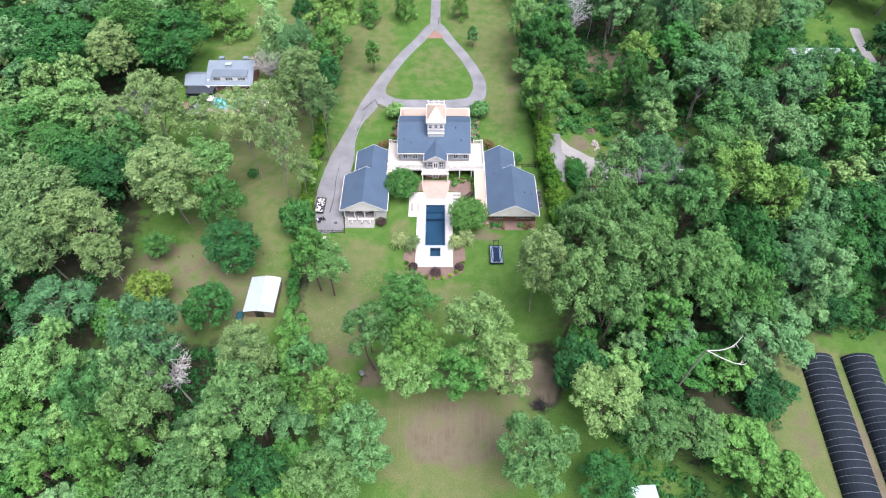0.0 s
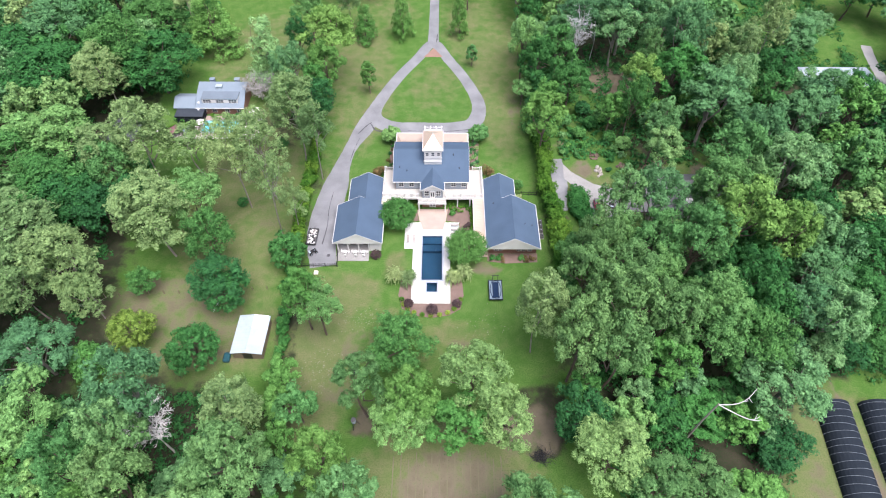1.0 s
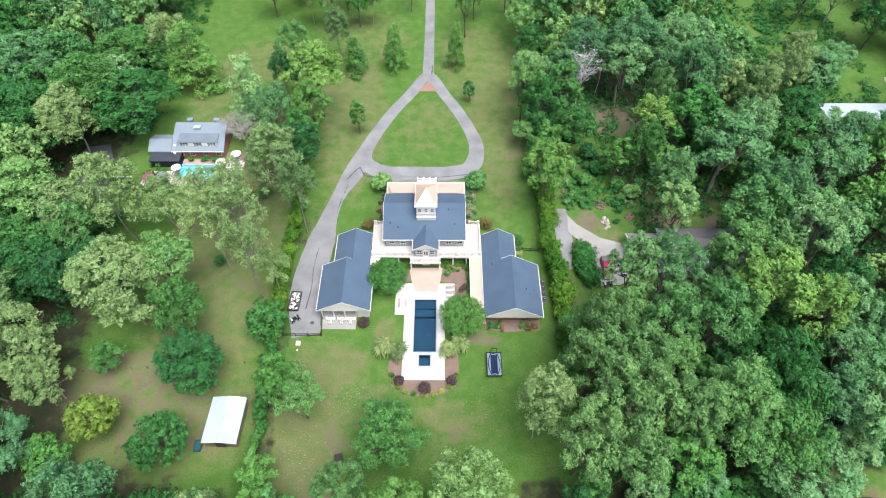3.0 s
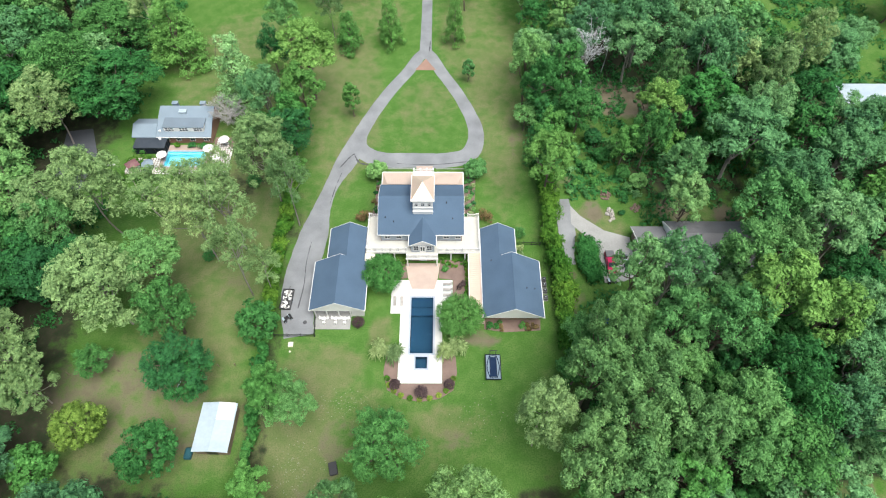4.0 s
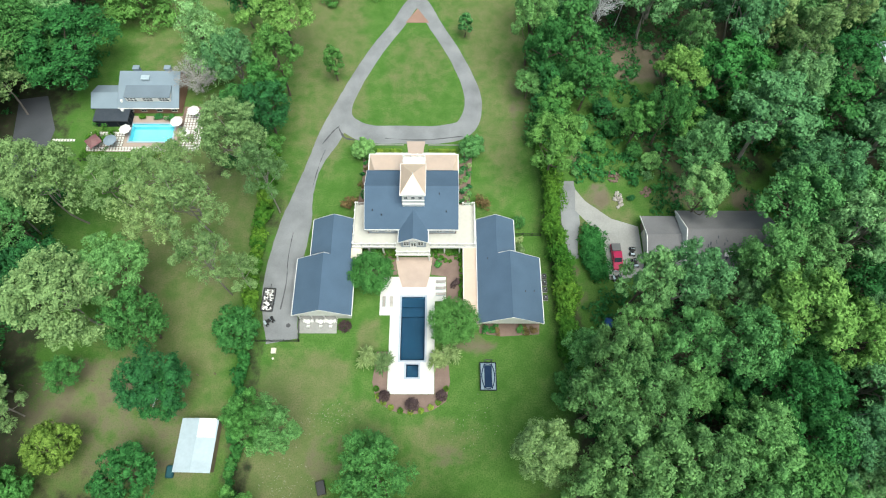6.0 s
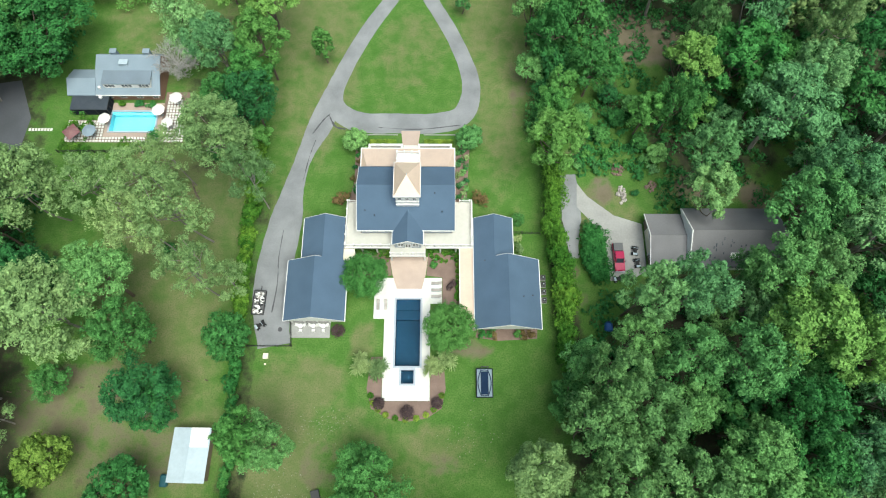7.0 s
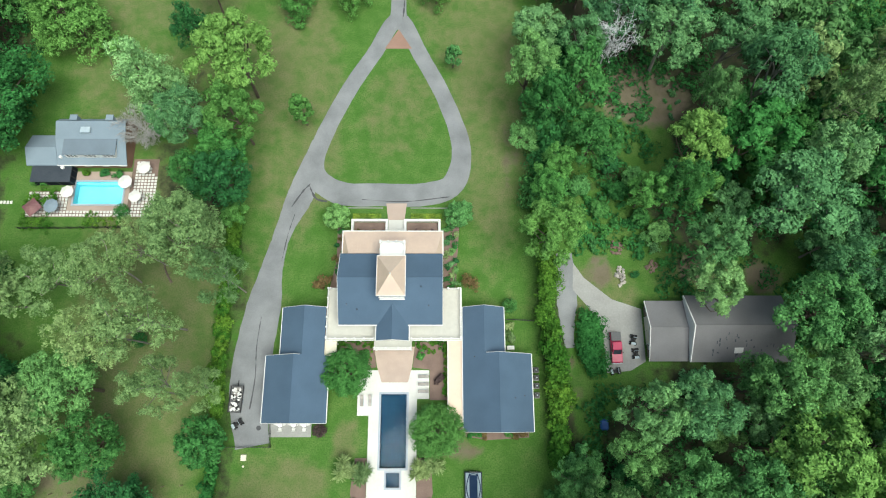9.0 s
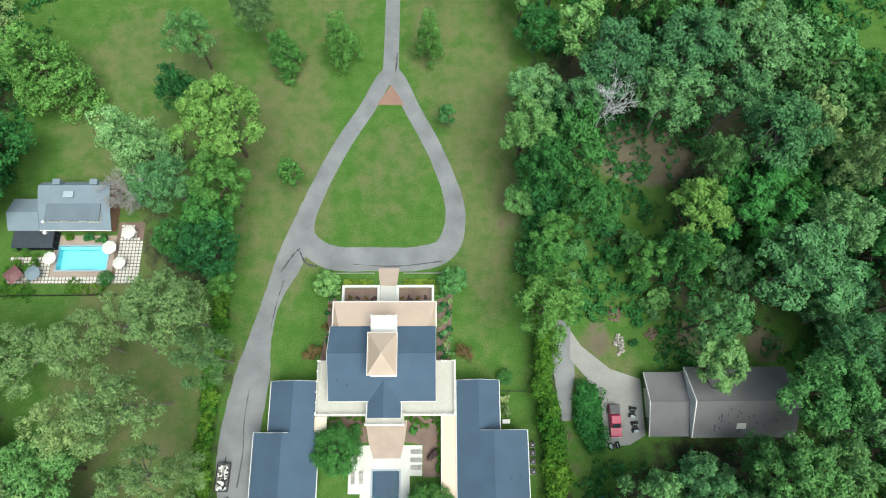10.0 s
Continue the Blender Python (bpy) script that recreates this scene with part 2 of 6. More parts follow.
# ---- building helpers ----


def part(name, bm, material, parent=None, label=""):
    """Links a bmesh (or a mesh) as one object under a thing or a part."""
    if isinstance(bm, bpy.types.Mesh):
        me = bm
    else:
        bmesh.ops.recalc_face_normals(bm, faces=bm.faces)
        me = bpy.data.meshes.new(name)
        bm.to_mesh(me)
        bm.free()
    if material and not me.materials:
        me.materials.append(material)
    ob = new(name, me)
    ob.parent = parent
    if label:
        tagged(ob, label)
    return ob


def thing(name, x, y, z=0.0, turn=0.0, label="", category="", group="", kind=""):
    """An Empty at the base of a thing."""
    ob = new(name)
    ob.empty_display_size = 0.2
    ob.matrix_basis = pose(x, y, z, 0, 0, turn)
    return tagged(ob, label, category, group, kind)


def block(bm, x0, x1, y0, y1, z0, z1):
    v = [bm.verts.new(p) for p in ((x0, y0, z0), (x1, y0, z0), (x1, y1, z0), (x0, y1, z0), (x0, y0, z1), (x1, y0, z1), (x1, y1, z1), (x0, y1, z1))]
    for f in ((0, 3, 2, 1), (4, 5, 6, 7), (0, 1, 5, 4), (1, 2, 6, 5), (2, 3, 7, 6), (3, 0, 4, 7)):
        bm.faces.new([v[i] for i in f])
    return bm


def blocks(*rows):
    bm = bmesh.new()
    for r in rows:
        block(bm, *r)
    return bm


def soft(bm, width=0.02):
    bmesh.ops.bevel(bm, geom=list(bm.edges), offset=width, segments=1, affect="EDGES")
    return bm


def prism(outline, z0, z1, bm=None):
    """A flat outline in x and y, pulled up from z0 to z1."""
    bm = bm or bmesh.new()
    lo, hi = [bm.verts.new((x, y, z0)) for x, y in outline], [bm.verts.new((x, y, z1)) for x, y in outline]
    bm.faces.new(lo[::-1]), bm.faces.new(hi)
    for i in range(len(outline)):
        j = (i + 1) % len(outline)
        bm.faces.new((lo[i], lo[j], hi[j], hi[i]))
    return bm


def bar(profile, lo, hi, along="x", bm=None):
    """A profile in (across, z), pulled along x or y from lo to hi."""
    bm = bm or bmesh.new()
    place = (lambda s, a, z: (s, a, z)) if along == "x" else (lambda s, a, z: (a, s, z))
    one, two = [bm.verts.new(place(lo, a, z)) for a, z in profile], [bm.verts.new(place(hi, a, z)) for a, z in profile]
    bm.faces.new(one), bm.faces.new(two[::-1])
    for i in range(len(profile)):
        j = (i + 1) % len(profile)
        bm.faces.new((one[j], one[i], two[i], two[j]))
    return bm


def round_post(x, y, z0, z1, r0, r1=None, sides=10, bm=None):
    bm = bm or bmesh.new()
    r1 = r0 if r1 is None else r1
    ring = [(math.cos(i * math.tau / sides), math.sin(i * math.tau / sides)) for i in range(sides)]
    lo, hi = [bm.verts.new((x + r0 * c, y + r0 * s, z0)) for c, s in ring], [bm.verts.new((x + r1 * c, y + r1 * s, z1)) for c, s in ring]
    bm.faces.new(lo[::-1]), bm.faces.new(hi)
    for i in range(sides):
        j = (i + 1) % sides
        bm.faces.new((lo[i], lo[j], hi[j], hi[i]))
    return bm


def curve_points(points, closed=False, step=6):
    """A smooth line (Catmull-Rom) through rows of numbers."""
    rows, out, n = [np.array(p, float) for p in points], [], len(points)
    for i in range(n if closed else n - 1):
        if closed:
            a, b, c, d = rows[(i - 1) % n], rows[i], rows[(i + 1) % n], rows[(i + 2) % n]
        else:
            a, b, c, d = rows[max(i - 1, 0)], rows[i], rows[i + 1], rows[min(i + 2, n - 1)]
        for s in range(step):
            t = s / step
            out.append(0.5 * (2 * b + (c - a) * t + (2 * a - 5 * b + 4 * c - d) * t * t + (3 * b - a - 3 * c + d) * t ** 3))
    if not closed:
        out.append(rows[-1])
    return out


def strip(points, top, closed=False, ragged=0.0, thick=0.05):
    """A road: rows of x, y, width along its middle."""
    line = curve_points(points, closed)
    bm, left, right, n = bmesh.new(), [], [], len(line)
    for i, (x, y, w) in enumerate(line):
        a, b = line[(i - 1) % n if closed else max(i - 1, 0)], line[(i + 1) % n if closed else min(i + 1, n - 1)]
        d = Vector((b[0] - a[0], b[1] - a[1])).normalized()
        e = ragged * (random.random() - 0.5)
        for side, s in ((left, 1), (right, -1)):
            h = s * (w / 2 + e)
            side.append([bm.verts.new((x - d.y * h, y + d.x * h, z)) for z in (top, top - thick)])
    for i in range(n if closed else n - 1):
        j = (i + 1) % n
        bm.faces.new((left[i][0], right[i][0], right[j][0], left[j][0]))
        bm.faces.new((left[i][1], left[i][0], left[j][0], left[j][1]))
        bm.faces.new((right[i][0], right[i][1], right[j][1], right[j][0]))
    return bm

# ---- ground, drives and paving ----


POOLS = ((-3.4, 1.0, 82.9, 95.0), (-2.25, -0.05, 79.85, 82.15), (-62.6, -53.5, 130.0, 134.5))


def near(x, y, cx, cy, rx, ry):
    """1 inside an ellipse, falling to 0 over its outer third."""
    d = np.sqrt(((x - cx) / rx) ** 2 + ((y - cy) / ry) ** 2)
    return np.clip((1.25 - d) / 0.5, 0, 1)


def build_ground():
    xs = np.sort(np.concatenate([[-3000, -900, -400, -240], np.arange(-170.5, 171, 2.0), [240, 400, 900, 3000], *[p[:2] for p in POOLS]]))
    ys = np.sort(np.concatenate([[-3000, -800, -250, -90], np.arange(-30.5, 271, 2.0), [340, 500, 1000, 3200], *[p[2:] for p in POOLS]]))
    gx, gy = np.meshgrid(xs, ys)
    x, y = gx.ravel(), gy.ravel()
    nx, ny = len(xs), len(ys)
    me = bpy.data.meshes.new("ground")
    i = (np.arange(ny - 1)[:, None] * nx + np.arange(nx - 1)[None, :]).ravel()
    mx, my = (x[i] + x[i + 1]) / 2, (y[i] + y[i + nx]) / 2
    for x0, x1, y0, y1 in POOLS:  # the basins go through the ground
        keep = ~((mx > x0) & (mx < x1) & (my > y0) & (my < y1))
        i, mx, my = i[keep], mx[keep], my[keep]
    me.from_pydata(np.stack([x, y, 0 * x], 1).tolist(), [], np.stack([i, i + 1, i + nx + 1, i + nx], 1).tolist())
    dry = 0.17 + 0 * x
    for row in ((-46, 105, 15, 38, 0.75), (-52, 70, 22, 14, 0.7), (-50, 165, 20, 25, 0.6), (2, 40, 17, 13, 0.9), (-23, 66, 8, 20, 0.85), (-22, 152, 10, 32, 0.72),
                (17, 150, 8, 32, 0.7), (12, 178, 12, 20, 0.62), (-20, 190, 14, 16, 0.5), (-2, 68, 18, 7, 0.42), (-26, 114, 4, 26, 0.4), (36, 113, 7, 7, 0.7), (55, 117, 9, 5, 0.6), (70, 38, 18, 22, 0.9), (-2, 150, 8, 12, 0.5), (3, 69, 6, 3.5, 0.75), (-11, 73, 5, 4, 0.55), (-9.5, 87.5, 2.5, 3, 0.8), (-19, 80, 7, 5, 0.8)):
        dry = np.maximum(dry, near(x, y, *row[:4]) * row[4])
    woods = np.zeros_like(x)
    for row in ((62, 66, 36, 38, 0.9), (115, 95, 45, 75, 0.85), (60, 168, 34, 24, 0.8), (60, 140, 28, 24, 0.6), (-90, 70, 26, 60, 0.85), (-110, 150, 36, 70, 0.8), (-55, 35, 32, 28, 0.8),
                (-40, 140, 9, 22, 0.55), (-57, 78, 16, 8, 0.4), (38, 160, 8, 12, 0.7), (19, 52, 7, 8, 0.75), (14, 50, 3, 4, 0.7), (-30, 75, 3, 60, 0.55), (28, 105, 3.4, 30, 0.6), (-13, 51, 4, 4, 0.6), (-22, 30, 8, 14, 0.55)):
        woods = np.maximum(woods, near(x, y, *row[:4]) * row[4])
    woods *= 1 - 0.9 * np.maximum(near(x, y, 108, 193, 28, 23), near(x, y, 121, 164, 14, 9))
    woods *= 1 - near(x, y, 84, 30, 24, 31)
    woods *= 1 - np.maximum(near(x, y, 47, 143, 4.5, 7), near(x, y, 39, 126, 6, 6))
    soil = np.zeros_like(x)
    for row in ((47, 153.5, 10.5, 7.5, 0.85), (36, 117, 3, 4, 0.8), (54, 117, 4, 4, 0.75), (66, 116, 4, 3.5, 0.8), (32, 126, 3, 3, 0.7), (14, 50, 3, 5, 0.8), (19, 50, 4, 6, 0.7), (3, 40, 11, 7, 0.75), (-57, 76, 17, 9, 0.58), (-47, 69, 12, 9, 0.52), (-13, 51, 3, 4, 0.6), (-40, 102, 5, 8, 0.4), (20, 140, 2, 8, 0.55), (-15.5, 66, 4, 6, 0.55), (9.5, 85.6, 5, 2.2, 0.75), (30.4, 97, 1.4, 9, 0.6), (76, 40, 1.6, 22, 0.85), (66, 40, 3, 6, 0.5), (5, 66.5, 4, 3, 0.5), (-18, 57, 5, 4, 0.5), (-21, 138, 1.5, 12, 0.4)):
        soil = np.maximum(soil, near(x, y, *row[:4]) * row[4])
    for name, values in (("dry", dry), ("litter", woods), ("soil", soil)):
        me.attributes.new(name, "FLOAT", "POINT").data.foreach_set("value", values.astype(np.float32))
    ob = part("ground", me, ground_material())
    return tagged(ob, "green lawn with dry patches and brown leaf litter darkened for shade", "ground", kind="structure")


build_ground()

LOOP = [(-1.9, 171.0, 3.4), (2.8, 162.5, 3.2), (7.7, 152.5, 3.2), (10.9, 142.0, 3.6), (9.4, 134.4, 4.4), (4.0, 132.1, 4.6), (-4.0, 132.0, 4.6), (-12.5, 132.4, 4.6), (-17.3, 136.6, 3.8), (-16.2, 143.5, 3.4), (-11.4, 154.6, 3.2), (-6.6, 163.0, 3.2)]
tagged(part("road", strip(LOOP, 0.03, True, 0.12), ASPHALT), "worn grey asphalt loop of the driveway round a lawn", "driveway", kind="structure")
DRIVE = [(-16.6, 143.0, 3.2), (-18.2, 137.0, 4.4), (-19.8, 131.8, 5.0), (-21.4, 127.6, 3.9), (-22.8, 123.5, 3.2), (-24.1, 117.5, 4.0), (-25.0, 110.5, 6.2), (-26.2, 101.5, 6.7), (-26.4, 94.5, 6.6), (-25.0, 86.4, 5.8)]
tagged(part("road", strip(DRIVE, 0.036, False, 0.15), ASPHALT), "worn grey asphalt driveway beside the house", "driveway", kind="structure")
AVENUE = [(-1.9, 168.5, 3.6), (-1.9, 175.0, 3.2), (-1.8, 190.0, 3.0), (-1.9, 212.0, 2.9), (-2.5, 240.0, 2.9), (-3.0, 300.0, 2.9)]
tagged(part("road", strip(AVENUE, 0.042, False, 0.1), ASPHALT), "long grey asphalt avenue running away from the house", "driveway", kind="structure")
tagged(part("road", strip([(29.8, 120.5, 3.0), (29.9, 113.0, 3.8), (29.7, 107.0, 2.6), (29.9, 103.0, 1.6)], 0.03, False, 0.3), ASPHALT), "grey asphalt lane beside a tall hedge", "lane", kind="structure")
tagged(part("road", prism([(31.4, 118.6), (33.2, 115.8), (38.0, 111.8), (43.2, 110.0), (43.2, 100.6), (40.4, 99.0), (36.2, 98.6), (35.9, 106.2), (33.6, 110.4), (31.0, 113.6)], -0.03, 0.045), CONCRETE), "pale concrete drive in front of the brown house", "driveway", kind="structure")
tagged(part("road", strip([(130.6, 171, 3), (129.2, 164, 3), (128, 152, 3.6)], 0.03, False, 0.3), CONCRETE), "pale lane at the edge of the woods", "lane", kind="structure")
tagged(part("pavement", prism([(-86, 122), (-80, 121), (-79, 133), (-83, 142), (-89, 141)], -0.03, 0.03), SHADED_YARD), "asphalt yard of the neighbouring house, darkened for tree shade", "yard", kind="structure")

# sealed cracks on the drive
for row in ([(-25.3, 108.5, 0.07), (-25.7, 103, 0.14), (-25.5, 98, 0.22), (-26.0, 92.5, 0.17)], [(-21.3, 129.5, 0.17), (-19.4, 132.6, 0.28), (-18.0, 134.2, 0.11)], [(-18.2, 133.8, 0.17), (-16.8, 131.2, 0.44), (-14.6, 130.6, 0.22)],
            [(-8.0, 131.0, 0.11), (0.0, 130.6, 0.19), (8.6, 131.6, 0.17)], [(-1.0, 171.2, 0.08), (-0.8, 173.5, 0.28), (-0.7, 176.0, 0.08)], [(-20.6, 128.0, 0.11), (-21.6, 124.0, 0.17), (-22.4, 119.0, 0.07)]):
    tagged(part("crack_sealer", strip(row, 0.047, False, 0.15, 0.008), SEALER), "dark strip of sealer over a crack in the asphalt", "crack sealer", kind="structure")

tagged(part("pavement", prism([(-4.6, 164.0), (1.0, 164.0), (-1.8, 168.6)], -0.03, 0.05), OLD_PAVER), "rose brick triangle at the tip of the lawn", "paving", kind="structure")
deck = blocks((-7.5, 4.9, 95.1, 99.1, -0.1, 0.08), (-7.5, -3.4, 91.4, 95.1, -0.1, 0.08), (-5.5, -3.4, 76.9, 91.4, -0.1, 0.08), (1.0, 4.9, 94.2, 95.1, -0.1, 0.08), (1.0, 2.8, 76.9, 94.2, -0.1, 0.08),
              (-3.4, 1.0, 76.9, 79.8, -0.1, 0.08), (-3.4, -2.3, 79.8, 82.8, -0.1, 0.08), (0.0, 1.0, 79.8, 82.8, -0.1, 0.08), (-2.3, 0.0, 82.2, 82.8, -0.1, 0.08))
tagged(part("pool_deck", deck, DECKING), "white concrete deck round the swimming pool", "pool deck", kind="structure")
tagged(part("pavement", prism([(-4.9, 103.2), (-4.3, 99.8), (-3.4, 97.0), (1.2, 97.0), (1.9, 99.8), (2.3, 103.2)], -0.03, 0.10), PAVER), "rose brick terrace walk between house and pool", "paving", kind="structure")
tagged(part("pavement", prism([(-2.9, 122.8), (0.0, 122.8), (0.0, 126.9), (-2.9, 126.9)], -0.03, 0.10), DECKING), "white front path of the house", "path", kind="structure")
tagged(part("pavement", prism([(-3.0, 126.9), (0.1, 126.9), (0.5, 130.2), (-3.4, 130.2)], -0.03, 0.09), PAVER), "rose brick path to the loop", "path", kind="structure")


def bed(outline, label):
    tagged(part("flower_bed", prism(outline, -0.03, 0.05), MULCH), label, "flower bed", kind="structure")


bed([(-7.6, 84.5), (-8.2, 79), (-7.3, 75.6), (-4.5, 74.0), (-1.2, 73.4), (2.4, 74.0), (4.9, 75.6), (5.6, 79), (5.2, 84.5), (2.85, 84.5), (2.85, 76.85), (-5.55, 76.85), (-5.55, 84.5)], "curved mulch bed round the end of the pool deck")
bed([(-11.0, 99.2), (-7.6, 99.2), (-4.4, 99.6), (-5.0, 104.0), (-11.0, 104.0)], "mulch bed beside the brick walk")
bed([(5.0, 94.0), (8.2, 94.0), (8.2, 104.0), (2.4, 104.0), (2.0, 99.6), (5.0, 99.2)], "mulch bed beside the covered walk")
bed([(11, 90.2), (11, 88.0), (15, 87.4), (22, 87.8), (22.2, 90.2)], "bare mulch bed under the gable wall")
bed([(-9.3, 122.9), (-3.45, 122.9), (-3.45, 126.4), (-9.3, 126.4)], "mulch bed in the front court")
bed([(0.55, 122.9), (6.4, 122.9), (6.4, 126.4), (0.55, 126.4)], "mulch bed in the front court")
bed([(7.4, 113), (9.6, 113.2), (10.0, 120), (10.4, 126), (9, 128), (7.4, 124)], "mulch bed along the side of the house")
bed([(-10.6, 113), (-13.4, 113.4), (-12.3, 119), (-12.4, 126), (-10.6, 124)], "mulch bed along the side of the house")


def basin(x0, x1, y0, y1, deep, plaster, steps, label):
    pool = thing("swimming_pool", (x0 + x1) / 2, (y0 + y1) / 2, 0, 0, label, "pool")
    a, b, c, d = x0 - (x0 + x1) / 2, x1 - (x0 + x1) / 2, y0 - (y0 + y1) / 2, y1 - (y0 + y1) / 2
    part("basin", blocks((a - 0.2, b + 0.2, c - 0.2, d + 0.2, -deep - 0.2, -deep), (a - 0.2, a, c, d, -deep, 0.03), (b, b + 0.2, c, d, -deep, 0.03), (a - 0.2, b + 0.2, c - 0.2, c, -deep, 0.03), (a - 0.2, b + 0.2, d, d + 0.2, -deep, 0.03)), plaster, pool)
    for depth, reach in steps:
        part("step", blocks((a + 0.004, b - 0.004, d - reach, d - 0.004, -deep, -depth)), plaster, pool)
    bm = blocks((a + 0.004, b - 0.004, c + 0.004, d - 0.004, -0.06, -0.055))
    w = part("water", bm, WATER, pool)
    w.visible_shadow = False
    part("coping", soft(blocks((a - 0.35, b + 0.35, c - 0.35, c - 0.001, 0.0, 0.10), (a - 0.35, b + 0.35, d + 0.001, d + 0.35, 0.0, 0.10), (a - 0.35, a - 0.001, c - 0.001, d + 0.001, 0.0, 0.10), (b + 0.001, b + 0.35, c - 0.001, d + 0.001, 0.0, 0.10)), 0.015), COPING, pool)
    return pool


basin(*POOLS[0], 1.6, POOL_DARK, ((0.35, 1.9), (0.75, 3.6)), "long dark blue swimming pool with white coping")
basin(*POOLS[1], 1.0, POOL_DARK, (), "small square dark blue spa basin")
basin(*POOLS[2], 1.3, POOL_LIGHT, ((0.4, 0.5),), "turquoise swimming pool with white coping")

# ---- buildings ----


def gable_roof(parent, x0, x1, y0, y1, eave, ridge, material, along="y", thick=0.22, mid=None, name="roof"):
    """Two pitched slabs in one shell, with a ridge cap and white fascia boards."""
    lo, hi = (x0, x1) if along == "y" else (y0, y1)
    s0, s1 = (y0, y1) if along == "y" else (x0, x1)
    m = (lo + hi) / 2 if mid is None else mid
    roof = part(name, bar([(lo, eave), (m, ridge), (hi, eave), (hi, eave - thick), (m, ridge - thick), (lo, eave - thick)], s0, s1, along), material, parent)
    part("ridge_cap", bar([(m - 0.18, ridge - 0.06), (m, ridge + 0.05), (m + 0.18, ridge - 0.06), (m, ridge - 0.02)], s0 + 0.05, s1 - 0.05, along), material, roof)
    for a in (lo, hi):
        o = -0.14 if a == lo else 0.003
        part("gutter", blocks((a + o, a + o + 0.137, s0, s1, eave - 0.26, eave - 0.08) if along == "y" else (s0, s1, a + o, a + o + 0.137, eave - 0.26, eave - 0.08)), WHITE, roof, "white eaves gutter")
    for s, e in ((s0 - 0.06, s0 - 0.004), (s1 + 0.004, s1 + 0.06)):
        part("bargeboard", bar([(lo, eave + 0.03), (m, ridge + 0.03), (hi, eave + 0.03), (hi, eave - 0.34), (m, ridge - 0.34), (lo, eave - 0.34)], s, e, along), WHITE, roof, "white bargeboard")
    return roof


def window(parent, x, y, z, w, h, face="y-", panes=2, deep=0.06):
    """A sash window on a wall; face says which way it looks."""
    ob = new("window")
    turn = {"y-": 0, "x+": 90, "y+": 180, "x-": -90}[face]
    ob.matrix_basis = pose(x, y, z, 0, 0, turn)
    ob.parent = parent
    f = 0.09
    rows = [(-w / 2 - f, w / 2 + f, -deep, 0, -f, 0), (-w / 2 - f, w / 2 + f, -deep, 0, h, h + f), (-w / 2 - f, -w / 2, -deep, 0, 0, h), (w / 2, w / 2 + f, -deep, 0, 0, h)]
    rows += [(-w / 2, w / 2, -deep * 0.8, -0.012, h / 2 - 0.03, h / 2 + 0.03)]
    for i in range(1, panes):
        c = -w / 2 + w * i / panes
        rows.append((c - 0.03, c + 0.03, -deep * 0.8, -0.012, 0, h))
    part("frame", blocks(*rows), WHITE, ob)
    part("pane", blocks((-w / 2, w / 2, -0.012, 0.0, 0, h)), DARK_GLASS, ob)
    return ob


def door(parent, x, y, z, w, h, face="y-", material=None, lights=True):
    ob = new("door")
    ob.matrix_basis = pose(x, y, z, 0, 0, {"y-": 0, "x+": 90, "y+": 180, "x-": -90}[face])
    ob.parent = parent
    part("frame", blocks((-w / 2 - 0.12, -w / 2, -0.09, 0, 0, h + 0.12), (w / 2, w / 2 + 0.12, -0.09, 0, 0, h + 0.12), (-w / 2, w / 2, -0.09, 0, h, h + 0.12)), WHITE, ob)
    part("leaf", blocks((-w / 2, w / 2, -0.05, -0.003, 0, h)), material or WHITE, ob)
    if lights:
        for c in (-w / 4, w / 4):
            part("pane", blocks((c - w * 0.16, c + w * 0.16, -0.06, -0.051, 0.5, h - 0.25)), DARK_GLASS, ob)
    part("handle", blocks((0.03, 0.07, -0.11, -0.061, 0.98, 1.1)), BLACK, ob)
    return ob


def balustrade(name, x0, y0, x1, y1, z, bays, height=1.05, label="white wooden balustrade with square posts"):
    """Posts, two rails and a row of balusters for each bay."""
    length = math.hypot(x1 - x0, y1 - y0)
    rail = thing(name, x0, y0, z, math.degrees(math.atan2(y1 - y0, x1 - x0)), label, "balustrade")
    post = None
    for i in range(bays + 1):
        c = length * i / bays
        if post is None:
            bm = blocks((-0.10, 0.10, -0.10, 0.10, 0, height + 0.18), (-0.14, 0.14, -0.14, 0.14, height + 0.18, height + 0.26))
            post = part("post", bm, WHITE, rail)
        else:
            part("post", post.data, WHITE, rail).location = (c, 0, 0)
    top = low = stick = None
    for i in range(bays):
        a, b = length * i / bays + 0.125, length * (i + 1) / bays - 0.125
        top = part("top_rail", top.data if top else blocks((0, b - a, -0.05, 0.05, height - 0.05, height + 0.05)), WHITE, rail)
        low = part("bottom_rail", low.data if low else blocks((0, b - a, -0.04, 0.04, 0.10, 0.18)), WHITE, rail)
        top.location = low.location = (a, 0, 0)
        n = max(3, int((b - a) / 0.22))
        for k in range(n):
            stick = part("baluster", stick.data if stick else blocks((-0.03, 0.03, -0.03, 0.03, 0.18, height - 0.05)), WHITE, rail)
            stick.location = (a + (k + 0.5) * (b - a) / n, 0, 0)
    return rail


def seams(parent, count, make, material):
    """Standing seams of a metal roof; make gives the bmesh of one, step the way to the next."""
    bm, step = make
    first = part("seam", bm, material, parent)
    for i in range(1, count):
        part("seam", first.data, material, parent).location = Vector(step) * i


